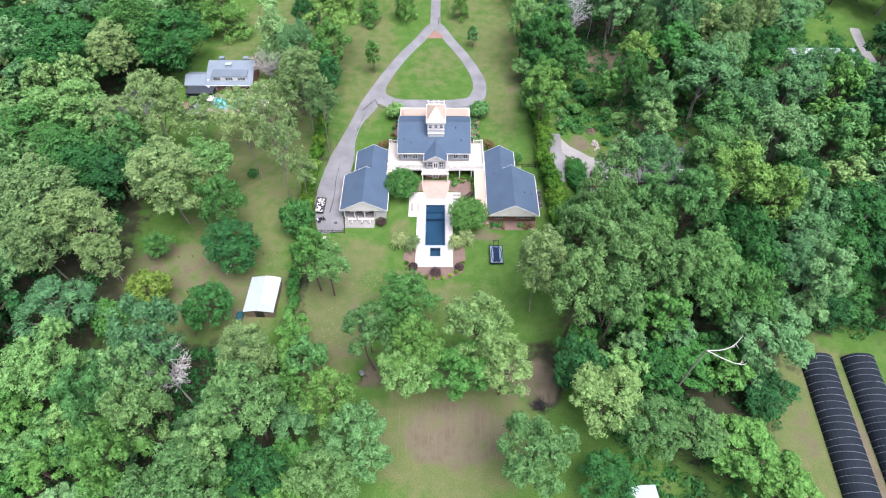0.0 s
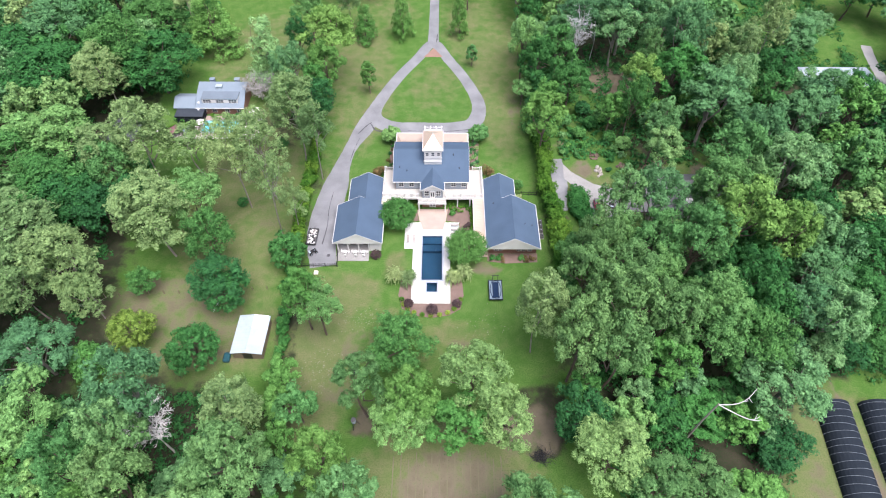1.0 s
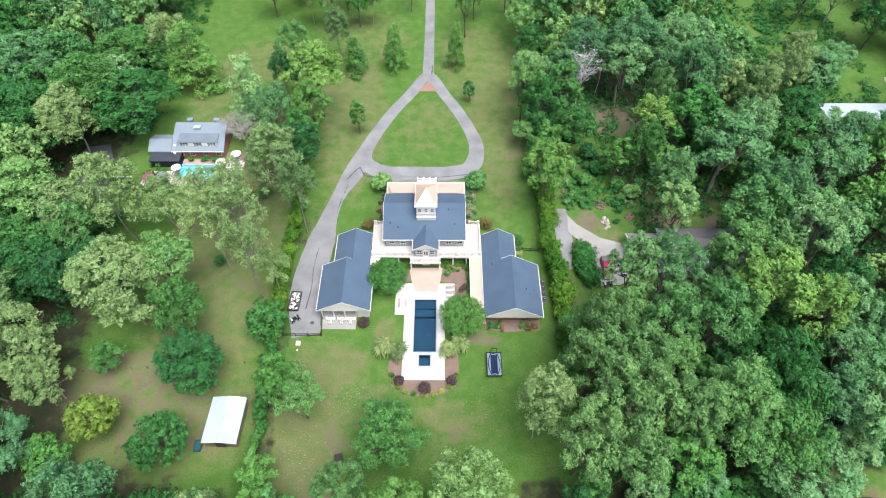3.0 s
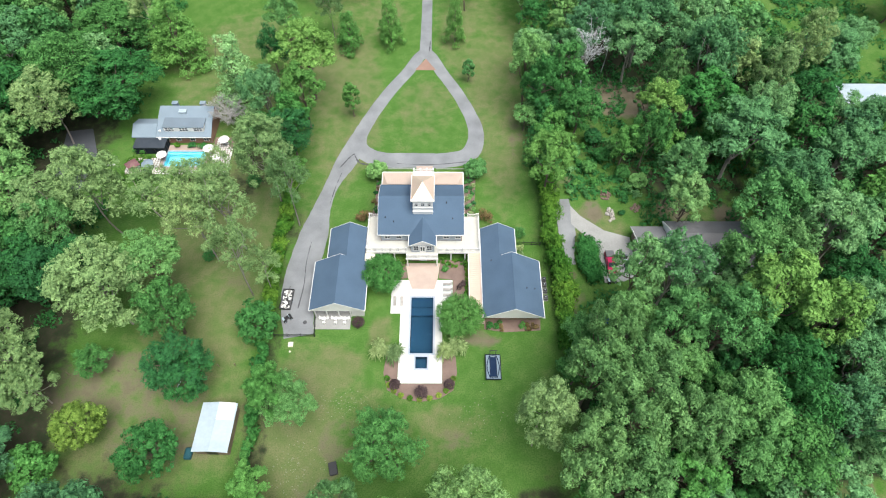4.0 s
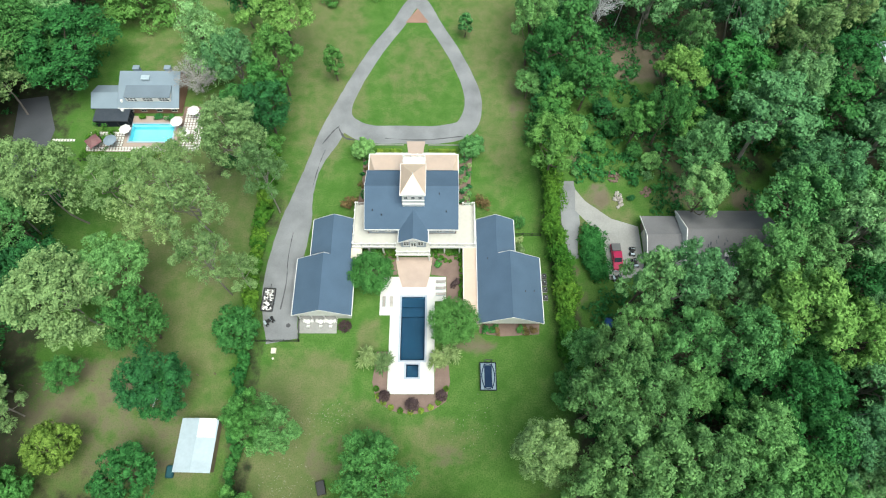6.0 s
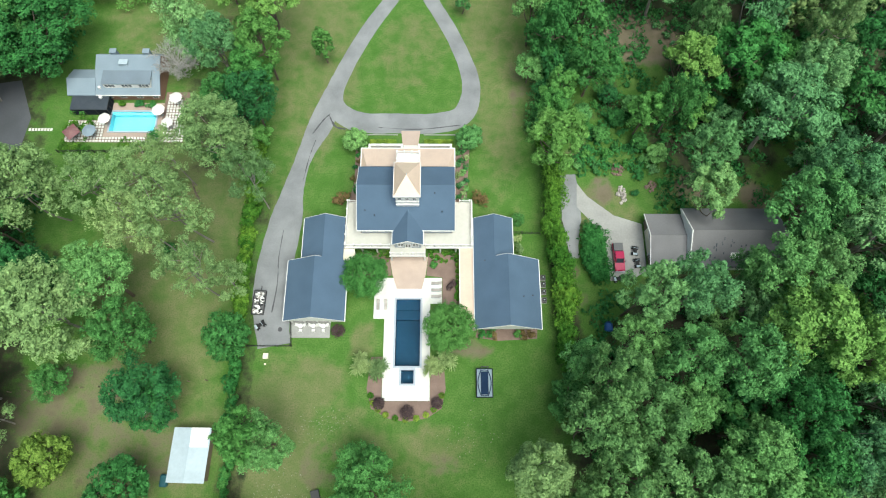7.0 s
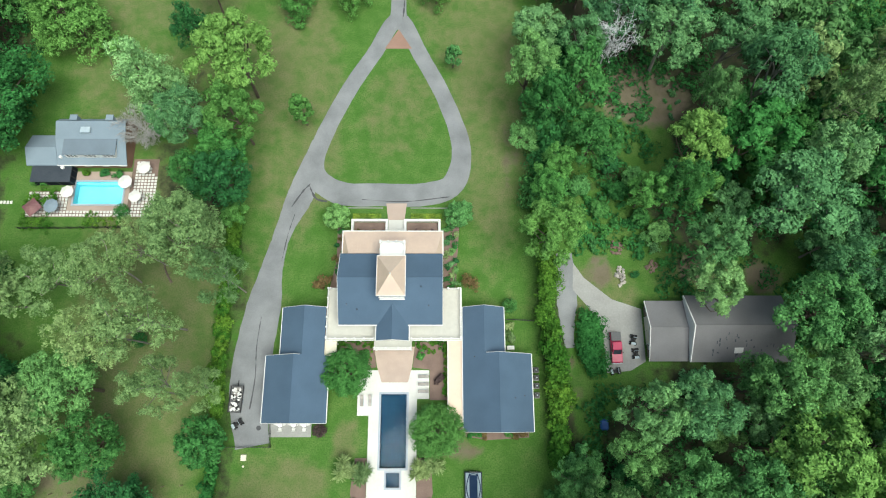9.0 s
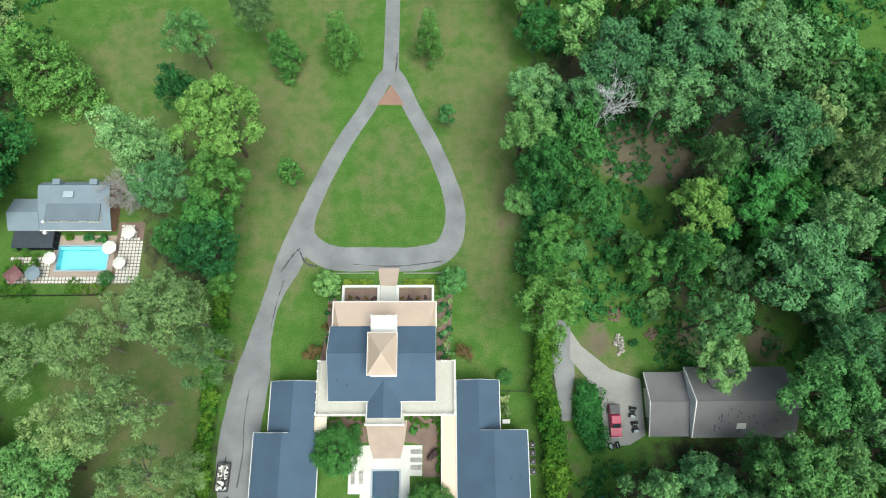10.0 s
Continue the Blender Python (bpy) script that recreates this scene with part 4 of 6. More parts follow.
def build_ranch():
    """The brown grey house between the trees."""
    h = thing("ranch_house", 0, 0, 0, 0, "low house with brown grey shingle roofs and a white gable", "house")
    part("wall", bar([(101.4, 0), (101.4, 2.6), (106.0, 4.4), (110.4, 2.6), (110.4, 0)], 43.6, 49.7), WOOD, h)
    part("wall", bar([(100.8, 0), (100.8, 3.6), (106.0, 6.9), (111.2, 3.6), (111.2, 0)], 50.0, 66.0), WHITE, h, "white boarded walls")
    part("roof", bar([(100.4, 2.7), (106.0, 4.75), (111.0, 2.7), (111.0, 2.5), (106.0, 4.55), (100.4, 2.5)], 43.0, 49.75), BROWN_SHINGLE, h, "low brown grey roof over the garage")
    part("roof", bar([(100.2, 3.5), (106.0, 7.2), (111.8, 3.5), (111.8, 3.3), (106.0, 7.0), (100.2, 3.3)], 49.8, 67.0), BROWN_SHINGLE, h, "brown grey roof with dark streaks")
    part("bargeboard", bar([(100.2, 3.56), (106.0, 7.26), (111.8, 3.56), (111.8, 3.2), (106.0, 4.4), (100.2, 3.2)], 49.62, 49.796), WHITE, h)
    part("bargeboard", bar([(100.4, 2.76), (106.0, 4.81), (111.0, 2.76), (111.0, 2.4), (106.0, 4.45), (100.4, 2.4)], 42.9, 42.996), WHITE, h)
    part("ridge_cap", bar([(105.8, 7.1), (106.0, 7.26), (106.2, 7.1), (106.0, 7.14)], 49.85, 66.9), BROWN_SHINGLE, h)
    part("ridge_cap", bar([(105.8, 4.69), (106.0, 4.81), (106.2, 4.69), (106.0, 4.70)], 43.05, 49.6), BROWN_SHINGLE, h)
    part("skylight", bar([(101.6, 4.35), (102.5, 4.92), (102.5, 5.07), (101.6, 4.5)], 56.9, 58.4), WHITE, h, "white skylight")
    rng = random.Random(8)
    for i in range(26):
        x, y = rng.uniform(53, 64), rng.uniform(100.6, 104.6)
        z = 3.5 + (y - 100.2) * 0.638
        w, l = rng.uniform(0.1, 0.3), rng.uniform(0.15, 0.6)
        part("stain", bar([(y, z + 0.004), (y + l, z + 0.638 * l + 0.004), (y + l, z + 0.638 * l + 0.016), (y, z + 0.016)], x, x + w), PORCH_ROOF, h, "dark algae stain")
    door(h, 43.58, 106.0, 0.05, 4.6, 2.2, "x-", CREAM, False)
    for y in (103.0,):
        window(h, 43.58, y, 1.0, 0.8, 1.0, "x-")
    for x in (52.0, 55.5, 60.0, 63.5):
        window(h, x, 100.78, 1.2, 1.1, 1.3)


build_ranch()


def build_shed(name, x, y, w, d, turn, label, material):
    s = thing(name, x, y, 0, turn, label, "shed")
    part("wall", bar([(-w / 2 + 0.25, 0), (-w / 2 + 0.25, 2.3), (0, 2.75), (w / 2 - 0.25, 2.3), (w / 2 - 0.25, 0)], -d / 2 + 0.3, d / 2 - 0.3, "y"), WOOD, s)
    r = part("roof", bar([(-w / 2, 2.4), (0, 2.95), (w / 2, 2.4), (w / 2, 2.34), (0, 2.89), (-w / 2, 2.34)], -d / 2, d / 2, "y"), material, s, "white ribbed metal roof")
    n = int(d / 0.6)
    for side in (-1, 1):
        for i in range(n):
            yy = -d / 2 + (i + 0.5) * d / n
            part("rib", bar([(0, 2.97), (side * w / 2, 2.42), (side * w / 2, 2.40), (0, 2.95)], yy - 0.03, yy + 0.03, "y"), material, r)
    part("door", blocks((-0.9, 0.9, -d / 2 + 0.24, -d / 2 + 0.296, 0.05, 2.0)), BLACK, s)
    return s


build_shed("shed", -36.6, 68.0, 6.2, 8.6, -1.5, "open shed with a white ribbed metal roof", METAL)
build_shed("shed", 34.0, 26.5, 5.2, 7.0, 6, "small shed with a white metal roof among trees", METAL)
build_shed("barn", 113, 152, 9, 20, 90, "far white roofed barn at the edge of the woods", METAL)


HOOP = shade("grey steel pipe", (0.26, 0.30, 0.33), (0.20, 0.23, 0.26), 0.5, 4, 0.5, 0.0)


def build_tunnels():
    for x in (72.0, 80.2):
        g = thing("hoop_tunnel", x, 34, 0, -4.5, "long black shade net tunnel with pale hoops", "greenhouse", "hoop tunnels")
        arc = [(3.1 * math.cos(a), 2.7 * math.sin(a)) for a in np.linspace(0, math.pi, 15)]
        inner = [(2.95 * math.cos(a), 2.55 * math.sin(a)) for a in np.linspace(0, math.pi, 15)]
        part("cover", bar(arc + inner[::-1], -32, 21, "y"), DARK_NET, g, "black shade net")
        ring = None
        rim = [(3.16 * math.cos(a), 2.76 * math.sin(a)) for a in np.linspace(0, math.pi, 15)]
        for i in range(40):
            y = -31.5 + i * 1.33
            if ring is None:
                ring = part("hoop", bar(rim + [(c * 0.983, s * 0.983) for c, s in rim[::-1]], -0.022, 0.022, "y"), HOOP, g, "pale hoop")
            else:
                ring = part("hoop", ring.data, HOOP, g)
            ring.matrix_basis = pose(0, y, 0, 0, 0, 4 * math.sin(i * 1.7))
        part("end_wall", bar([(c * 0.97, s * 0.97) for c, s in arc], 20.4, 20.5, "y"), DARK_NET, g)


build_tunnels()

# ---- plants ----


def leaf_mesh(name, centres, radii, count, size, material, rng, flat=0.3, heart=None):
    """Leaf sprays spread over the upper shells of many lobes; each spray is a small three-cornered leaf."""
    centres, radii = np.array(centres, float), np.array(radii, float)
    if radii.ndim == 1:
        radii = radii[:, None] * np.array([1, 1, 0.8])
    weight = radii[:, 0] * radii[:, 1]
    which = rng.choice(len(centres), count, p=weight / weight.sum())
    tufts = rng.normal(size=(len(centres), 20, 3)) + np.array([0, 0, 0.4])
    tufts /= np.linalg.norm(tufts, axis=2)[:, :, None]
    d = tufts[which, rng.integers(0, 20, count)]
    u = rng.normal(size=(count, 3)) + np.array([0, 0, 0.35])
    u /= np.linalg.norm(u, axis=1)[:, None]
    c = centres[which] + radii[which] * (d * rng.uniform(0.70, 0.97, count)[:, None] + u * 0.31 * rng.uniform(0.4, 1.05, count)[:, None])
    c[:, 2] = np.maximum(c[:, 2], 0.05)
    nrm = 0.85 * d + 0.6 * u + rng.normal(size=(count, 3)) * 0.26 + np.array([0, 0, flat])
    nrm /= np.linalg.norm(nrm, axis=1)[:, None]
    t = np.cross(nrm, rng.normal(size=(count, 3)))
    t /= np.linalg.norm(t, axis=1)[:, None] + 1e-9
    b = np.cross(nrm, t)
    s = size * rng.uniform(0.65, 1.35, count)[:, None]
    v = np.stack([c + t * s * 0.80, c - t * s * 0.45 + b * s * 0.42, c - t * s * 0.45 - b * s * 0.42], 1).reshape(-1, 3)
    me = bpy.data.meshes.new(name)
    me.vertices.add(count * 3), me.loops.add(count * 3), me.polygons.add(count)
    me.vertices.foreach_set("co", v.astype(np.float32).ravel())
    me.loops.foreach_set("vertex_index", np.arange(count * 3, dtype=np.int32))
    me.polygons.foreach_set("loop_start", np.arange(0, count * 3, 3, dtype=np.int32))
    me.update()
    me.materials.append(material)
    return me


def tubes(name, lines, material, sides=5):
    """Tapered limbs: rows of x, y, z, radius."""
    verts, faces = [], []
    for line in lines:
        base, n = len(verts), len(line)
        for i, (x, y, z, r) in enumerate(line):
            a, b = Vector(line[max(i - 1, 0)][:3]), Vector(line[min(i + 1, n - 1)][:3])
            q = (b - a).to_track_quat("Z", "Y")
            for k in range(sides):
                o = q @ Vector((r * math.cos(k * math.tau / sides), r * math.sin(k * math.tau / sides), 0))
                verts.append((x + o.x, y + o.y, z + o.z))
        for i in range(n - 1):
            for k in range(sides):
                j = (k + 1) % sides
                faces.append((base + i * sides + k, base + i * sides + j, base + (i + 1) * sides + j, base + (i + 1) * sides + k))
        faces.append(tuple(base + (n - 1) * sides + k for k in range(sides)))
    me = bpy.data.meshes.new(name)
    me.from_pydata(verts, [], faces)
    me.materials.append(material)
    return me


def limb(start, end, r0, r1, rng, bend=0.12, n=5):
    a, b = np.array(start, float), np.array(end, float)
    side, length = rng.normal(size=3) * bend, np.linalg.norm(b - a)
    return [(*(a + (b - a) * t + side * length * math.sin(math.pi * t)), r0 + (r1 - r0) * t) for t in np.linspace(0, 1, n)]


def tree_model(kind, seed, r=6.0, h=14.0, sprays=3000, lobes=34, bare=0.25, size=0.38, lean=0.0):
    """One tree with its trunk, limbs and crown, well away under the ground until it is copied."""
    rng = np.random.default_rng(seed)
    centres, radii = [], []
    z0, z1 = h * bare, h
    mid, half = (z0 + z1) / 2, (z1 - z0) / 2
    boughs = max(10, lobes // 3)
    start = rng.uniform(0, math.tau)
    for i in range(boughs if kind not in ("aspen", "cone") else 0):  # each bough carries a mass of lobes of its own
        up = 1 - 1.35 * (i + 0.5) / boughs
        turn, flat = start + i * 2.39996 + rng.normal() * 0.25, math.sqrt(max(1 - up * up, 0.0))
        f = rng.uniform(0.62, 0.78)
        wob = 1 + 0.14 * math.sin(3 * turn + seed) + rng.normal() * 0.07
        br = rng.uniform(0.22, 0.32)
        bx, by, bz = math.cos(turn) * flat * f * wob, math.sin(turn) * flat * f * wob, up * f
        for _ in range(6):
            u = rng.normal(size=3) + np.array([bx, by, bz + 0.25]) * 1.1
            u /= np.linalg.norm(u)
            e = br * rng.uniform(0.55, 0.95)
            centres.append(((bx + u[0] * e + lean * 0.3) * r, (by + u[1] * e) * r, mid + (bz + u[2] * e) * half))
            radii.append(r * rng.uniform(0.14, 0.22))
    for _ in range(9 if kind not in ("aspen", "cone") else 0):  # the inside of the crown is leafy too
        a, d = rng.uniform(0, math.tau), math.sqrt(rng.random()) * 0.42
        centres.append(((math.cos(a) * d + lean * 0.3) * r, math.sin(a) * d * r, mid + half * rng.uniform(0.05, 0.42)))
        radii.append(r * rng.uniform(0.18, 0.25))
    for i in range(int(lobes * 1.12) if kind in ("aspen", "cone") else 0):  # tapers to the top
        turn, up = rng.uniform(0, math.tau), rng.random() ** 1.25
        f = rng.uniform(0.62, 0.88) * 1.1 * (1 - 0.7 * up) * (1 + 0.13 * math.sin(3 * turn + seed))
        centres.append((math.cos(turn) * f * r, math.sin(turn) * f * r, z0 + (z1 - z0) * (0.06 + 0.9 * up)))
        radii.append(r * rng.uniform(0.19, 0.33) * (1.25 - 0.5 * up))
    ob = thing({"thin": "pine", "cone": "lime"}.get(kind, kind) + "_tree", 0, 0, -500, 0, TREE_LABEL[kind], "tree")
    girth = 0.034 if kind in ("pine", "thin") else 0.055
    lines = [limb((0, 0, -0.2), (lean * r * 0.3, 0, mid + half * 0.35), r * girth, r * 0.018, rng, 0.03, 7)]
    for i in rng.choice(len(centres), 8, replace=False):
        s = rng.uniform(0.35, 0.8)
        lines.append(limb((lean * r * 0.3 * s, 0, (mid + half * 0.35) * s), np.array(centres[i]) * (0.96, 0.96, 1.0), r * girth * 0.5, r * 0.007, rng))
    part("trunk", tubes("trunk", lines, GREY_BARK if kind in ("pine", "thin", "gum") else BARK), None, ob)
    part("crown", leaf_mesh("crown", centres, radii, int(sprays * 1.1), size, LEAF[{"thin": "pine", "cone": "lime"}.get(kind, kind)], rng), None, ob)
    return ob


TREE_LABEL = {
    "ash": "broad pale green tree with a billowing crown",
    "oak": "broad oak tree with a lumpy mid green crown",
    "shade": "dense dark green shade tree with a full crown",
    "pine": "tall pale olive tree with feathery open clumps",
    "cone": "dense conical deep green tree with leaves to the ground",
    "thin": "tall thin tree with sparse olive clumps on a leaning trunk",
    "gold": "yellow green tree with a loose rounded crown",
    "lime": "fresh green tree with a bushy crown",
    "aspen": "tall tapering bright green tree with shimmering leaves",
    "pale": "slender pale green tree with a soft crown",
    "gum": "grey green tree with a wide uneven crown",
}
MODELS = {
    "oak": [tree_model("oak", s, 6.5, 22, 13000, n, 0.42, 0.29) for s, n in ((1, 58), (2, 66), (3, 50), (4, 60))],
    "ash": [tree_model("ash", s, 6.5, 22, 13500, n, 0.32, 0.29) for s, n in ((71, 62), (72, 54), (73, 68))],
    "shade": [tree_model("shade", s, 6, 17, 12500, n, 0.1, 0.27) for s, n in ((11, 66), (12, 56))],
    "grand": [tree_model("shade", 13, 6, 17, 18000, 110, 0.1, 0.24)],
    "pine": [tree_model("pine", s, 6, 27, 17000, n, 0.17, 0.26, lean) for s, n, lean in ((21, 84, 0.2), (22, 76, -0.2), (23, 90, 0.15))],
    "thin": [tree_model("thin", s, 6, 27, 8000, n, 0.32, 0.25, lean) for s, n, lean in ((24, 44, 0.7), (25, 40, -0.6))],
    "gold": [tree_model("gold", s, 5.5, 19, 12000, n, 0.36, 0.29) for s, n in ((31, 46), (32, 56))],
    "lime": [tree_model("lime", s, 5, 19, 12000, n, 0.2, 0.28) for s, n in ((41, 46), (42, 54))],
    "aspen": [tree_model("aspen", s, 6, 20, 15000, n, 0.03, 0.28) for s, n in ((81, 96), (82, 110))],
    "cone": [tree_model("cone", 83, 6, 20, 15000, 104, 0.03, 0.28)],
    "pale": [tree_model("pale", s, 5, 19, 11500, n, 0.32, 0.27) for s, n in ((91, 52), (92, 46))],
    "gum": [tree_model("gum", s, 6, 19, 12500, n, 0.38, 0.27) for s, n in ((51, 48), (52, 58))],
}
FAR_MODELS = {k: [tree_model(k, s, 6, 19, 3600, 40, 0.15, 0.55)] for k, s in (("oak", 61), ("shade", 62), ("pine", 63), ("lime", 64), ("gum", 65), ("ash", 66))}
SIZE = {"ash": (6.5, 22), "oak": (6.5, 22), "shade": (6, 17), "pine": (6, 27), "thin": (6, 27), "cone": (6, 20), "gold": (5.5, 19), "lime": (5, 19), "gum": (6, 19), "aspen": (6, 20), "pale": (5, 19)}
PLANTED = []
oak, ash, shade_tree, pine, thin, gold, lime, gum, aspen, cone, pale = "oak", "ash", "shade", "pine", "thin", "gold", "lime", "gum", "aspen", "cone", "pale"


def plant(kind, x, y, h, r, group="trees of the estate", models=None):
    """A copy of one of the tree models, turned and scaled."""
    i = len(PLANTED)
    r0, h0 = (6, 19) if models else SIZE[kind]
    if not models and kind == "shade" and r > 7.4:
        models = {"shade": MODELS["grand"]}
        r0, h0 = SIZE["shade"]
    models = models or MODELS
    PLANTED.append((x, y, r))
    m = pose(x, y, 0, 0, 0, (i * 137.5) % 360) @ Matrix.Diagonal((r / r0, r / r0 * (0.92 + 0.16 * ((i * 0.618) % 1)), h / h0, 1))
    return tagged(copy_thing(models[kind][i % len(models[kind])], m), group=group)


plant(shade_tree, -83.3, 147.0, 23.5, 8.9)
plant(shade_tree, -75.7, 146.5, 18.0, 9.8)
plant(pine, -86.0, 137.0, 21.0, 6.8)
plant(pine, -66.1, 110.5, 26.0, 6.4)
plant(pine, -74.9, 108.0, 21.5, 5.6)
plant(oak, -72.6, 104.5, 18.5, 5.4)
plant(cone, -66.0, 166.5, 19.0, 7.2)
plant(thin, -73.0, 170.0, 20.0, 5.4)
plant(aspen, -46.9, 150.6, 21.0, 5.6)
plant(gold, -29.6, 152.8, 21.5, 7.1)
plant(shade_tree, -40.2, 162.0, 15.0, 4.2)
plant(gum, -38.0, 141.4, 19.0, 4.9)
plant(gold, -29.5, 142.4, 19.0, 4.8)
plant(lime, -31.3, 136.8, 16.5, 4.2)
plant(shade_tree, -31.3, 131.2, 16.0, 5.6)
plant(shade_tree, -36.6, 133.0, 14.0, 4.6)
plant(lime, -30.6, 126.6, 6.6, 2.5)
plant(pine, -33.4, 119.6, 26.5, 6.1)
plant(thin, -28.4, 113.0, 23.5, 4.6)
plant(thin, -38.3, 106.2, 28.0, 5.8)
plant(thin, -44.0, 103.6, 26.0, 5.2)
plant(thin, -47.6, 114.8, 19.0, 5.2)
plant(thin, -43.2, 118.0, 18.0, 3.9)
plant(gum, 99.0, 134.0, 17.0, 5.6)
plant(shade_tree, 106.0, 134.5, 16.5, 5.6)
plant(thin, -35.4, 95.4, 26.0, 4.6)
plant(thin, -31.4, 95.9, 15.8, 3.7)
plant(thin, -57.5, 114.0, 17.0, 5.8)
plant(oak, -51.6, 95.6, 18.0, 6.2)
plant(pine, -57.8, 89.0, 23.5, 7.7)
plant(shade_tree, -47.2, 87.0, 16.5, 5.4)
plant(shade_tree, -43.8, 77.8, 12.8, 6.2)
plant(shade_tree, -61.0, 79.6, 6.5, 3.4)
plant(shade_tree, -42.0, 75.6, 10.5, 4.4)
plant(pine, -71.3, 77.2, 23.0, 6.8)
plant(pine, -78.5, 72.4, 22.5, 6.2)
plant(pine, -67.9, 73.0, 15.0, 4.5)
plant(oak, 37.0, 85.5, 17.0, 4.2)
plant(gum, 55.5, 91.0, 17.0, 4.0)
plant(shade_tree, 66.0, 84.5, 13.0, 4.6)
plant(lime, -25.2, 70.6, 21.0, 3.7)
plant(oak, -22.2, 69.4, 16.0, 4.5)
plant(oak, 22.9, 151.2, 20.5, 4.8)
plant(shade_tree, 26.0, 145.2, 20.5, 4.8)
plant(oak, 22.4, 141.8, 8.0, 3.3)
plant(shade_tree, 33.9, 138.6, 17.0, 5.0)
plant(lime, 27.3, 134.4, 14.0, 3.4)
plant(lime, 25.8, 130.2, 13.4, 3.1)
plant(gold, 25.4, 120.6, 20.0, 5.2)
plant(gum, 24.7, 161.6, 14.0, 5.2)
plant(gum, 39.5, 165.0, 21.5, 6.7)
plant(gum, 33.2, 158.4, 17.0, 4.4)
plant(gum, 49.2, 158.6, 19.5, 6.9)
plant(gum, 52.6, 165.6, 23.0, 7.1)
plant(gum, 60.2, 156.6, 21.0, 5.8)
plant(gum, 67.3, 169.0, 20.0, 7.3)
plant(gum, 57.9, 172.6, 16.0, 6.4)
plant(ash, 54.6, 145.2, 21.8, 3.6)
plant(lime, 61.0, 138.9, 21.6, 7.1)
plant(gold, 51.5, 137.2, 19.0, 5.0)
plant(shade_tree, 48.5, 129.4, 19.4, 4.6)
plant(lime, 43.5, 129.6, 13.8, 3.4)
plant(gum, 66.3, 125.8, 22.2, 8.7)
plant(gum, 73.8, 133.4, 22.0, 5.0)
plant(pale, 52.0, 118.8, 20.0, 4.7)
plant(pale, 52.2, 111.5, 17.4, 4.5)
plant(gum, 63.7, 147.6, 27.5, 6.3)
plant(pine, 77.4, 144.0, 25.0, 4.3)
plant(shade_tree, 88.5, 143.8, 16.5, 7.1)
plant(gum, 98.4, 158.4, 16.5, 6.9)
plant(shade_tree, 87.0, 162.2, 14.0, 5.2)
plant(gum, 73.3, 113.0, 23.0, 5.6)
plant(gum, 86.9, 122.0, 20.0, 6.7)
plant(oak, 66.2, 106.8, 22.0, 7.1)
plant(gum, 75.3, 101.6, 24.0, 6.4)
plant(oak, 58.2, 95.6, 23.5, 5.6)
plant(ash, 65.5, 97.2, 21.8, 5.2)
plant(oak, 57.0, 97.6, 15.5, 3.6)
plant(gold, 59.4, 86.0, 27.5, 7.1)
plant(gold, 67.6, 83.0, 24.0, 5.2)
plant(pale, 37.5, 92.0, 24.0, 4.8)
plant(gum, 44.7, 92.2, 24.5, 5.4)
plant(oak, 42.6, 81.8, 22.5, 5.2)
plant(oak, 50.4, 81.2, 25.0, 5.8)
plant(ash, 30.1, 78.4, 28.0, 4.2)
plant(oak, 27.1, 82.0, 16.4, 3.4)
plant(ash, 27.1, 71.8, 26.6, 5.3)
plant(ash, 35.2, 73.0, 24.0, 5.4)
plant(oak, 41.9, 74.8, 20.0, 4.2)
plant(pine, 18.5, 65.6, 26.6, 4.8)
plant(ash, 32.0, 64.6, 27.8, 6.2)
plant(ash, 40.7, 63.4, 26.2, 5.6)
plant(oak, 50.0, 67.2, 23.0, 5.6)
plant(oak, 48.7, 61.0, 21.8, 5.0)
plant(shade_tree, 60.0, 75.0, 21.0, 6.2)
plant(shade_tree, 59.8, 67.6, 21.4, 5.7)
plant(ash, 24.8, 59.4, 26.6, 5.5)
plant(ash, 30.2, 57.2, 26.2, 5.2)
plant(lime, 40.6, 58.6, 18.4, 5.0)
plant(shade_tree, 55.5, 60.6, 23.0, 6.9)
plant(gum, 73.6, 76.4, 17.4, 5.6)
plant(gum, 75.0, 85.8, 20.4, 4.8)
plant(gum, 67.0, 68.2, 19.6, 5.5)
plant(gum, 72.6, 66.4, 20.0, 5.8)
plant(gum, 70.4, 61.2, 11.0, 4.2)
plant(gum, 59.8, 53.0, 17.0, 7.1)
plant(shade_tree, 59.6, 46.0, 7.4, 5.2)
plant(lime, 46.6, 50.8, 8.6, 5.4)
plant(shade_tree, 82.3, 67.0, 9.0, 6.9)
plant(gum, -73.0, 60.6, 13.0, 7.5)
plant(oak, -67.6, 47.6, 17.4, 7.3)
plant(gum, -48.6, 50.2, 25.6, 6.4)
plant(pale, -49.2, 42.4, 25.0, 4.7)
plant(ash, -46.2, 35.4, 25.2, 5.3)
plant(oak, -54.7, 38.6, 24.0, 4.9)
plant(gold, -48.1, 29.4, 26.0, 5.3)
plant(ash, -38.2, 25.0, 24.0, 7.1)
plant(pale, -35.9, 31.6, 21.4, 4.2)
plant(ash, -30.9, 38.6, 24.4, 6.4)
plant(pine, -32.0, 47.4, 24.0, 4.8)
plant(shade_tree, -29.3, 30.0, 14.0, 5.6)
plant(gold, -17.7, 39.4, 23.0, 4.2)
plant(pale, -13.4, 33.6, 20.0, 5.8)
plant(ash, -17.5, 28.6, 18.0, 5.2)
plant(lime, -27.8, 58.0, 9.6, 3.3)
plant(lime, -28.3, 52.6, 9.0, 3.1)
plant(shade_tree, -6.8, 63.6, 12.4, 6.2)
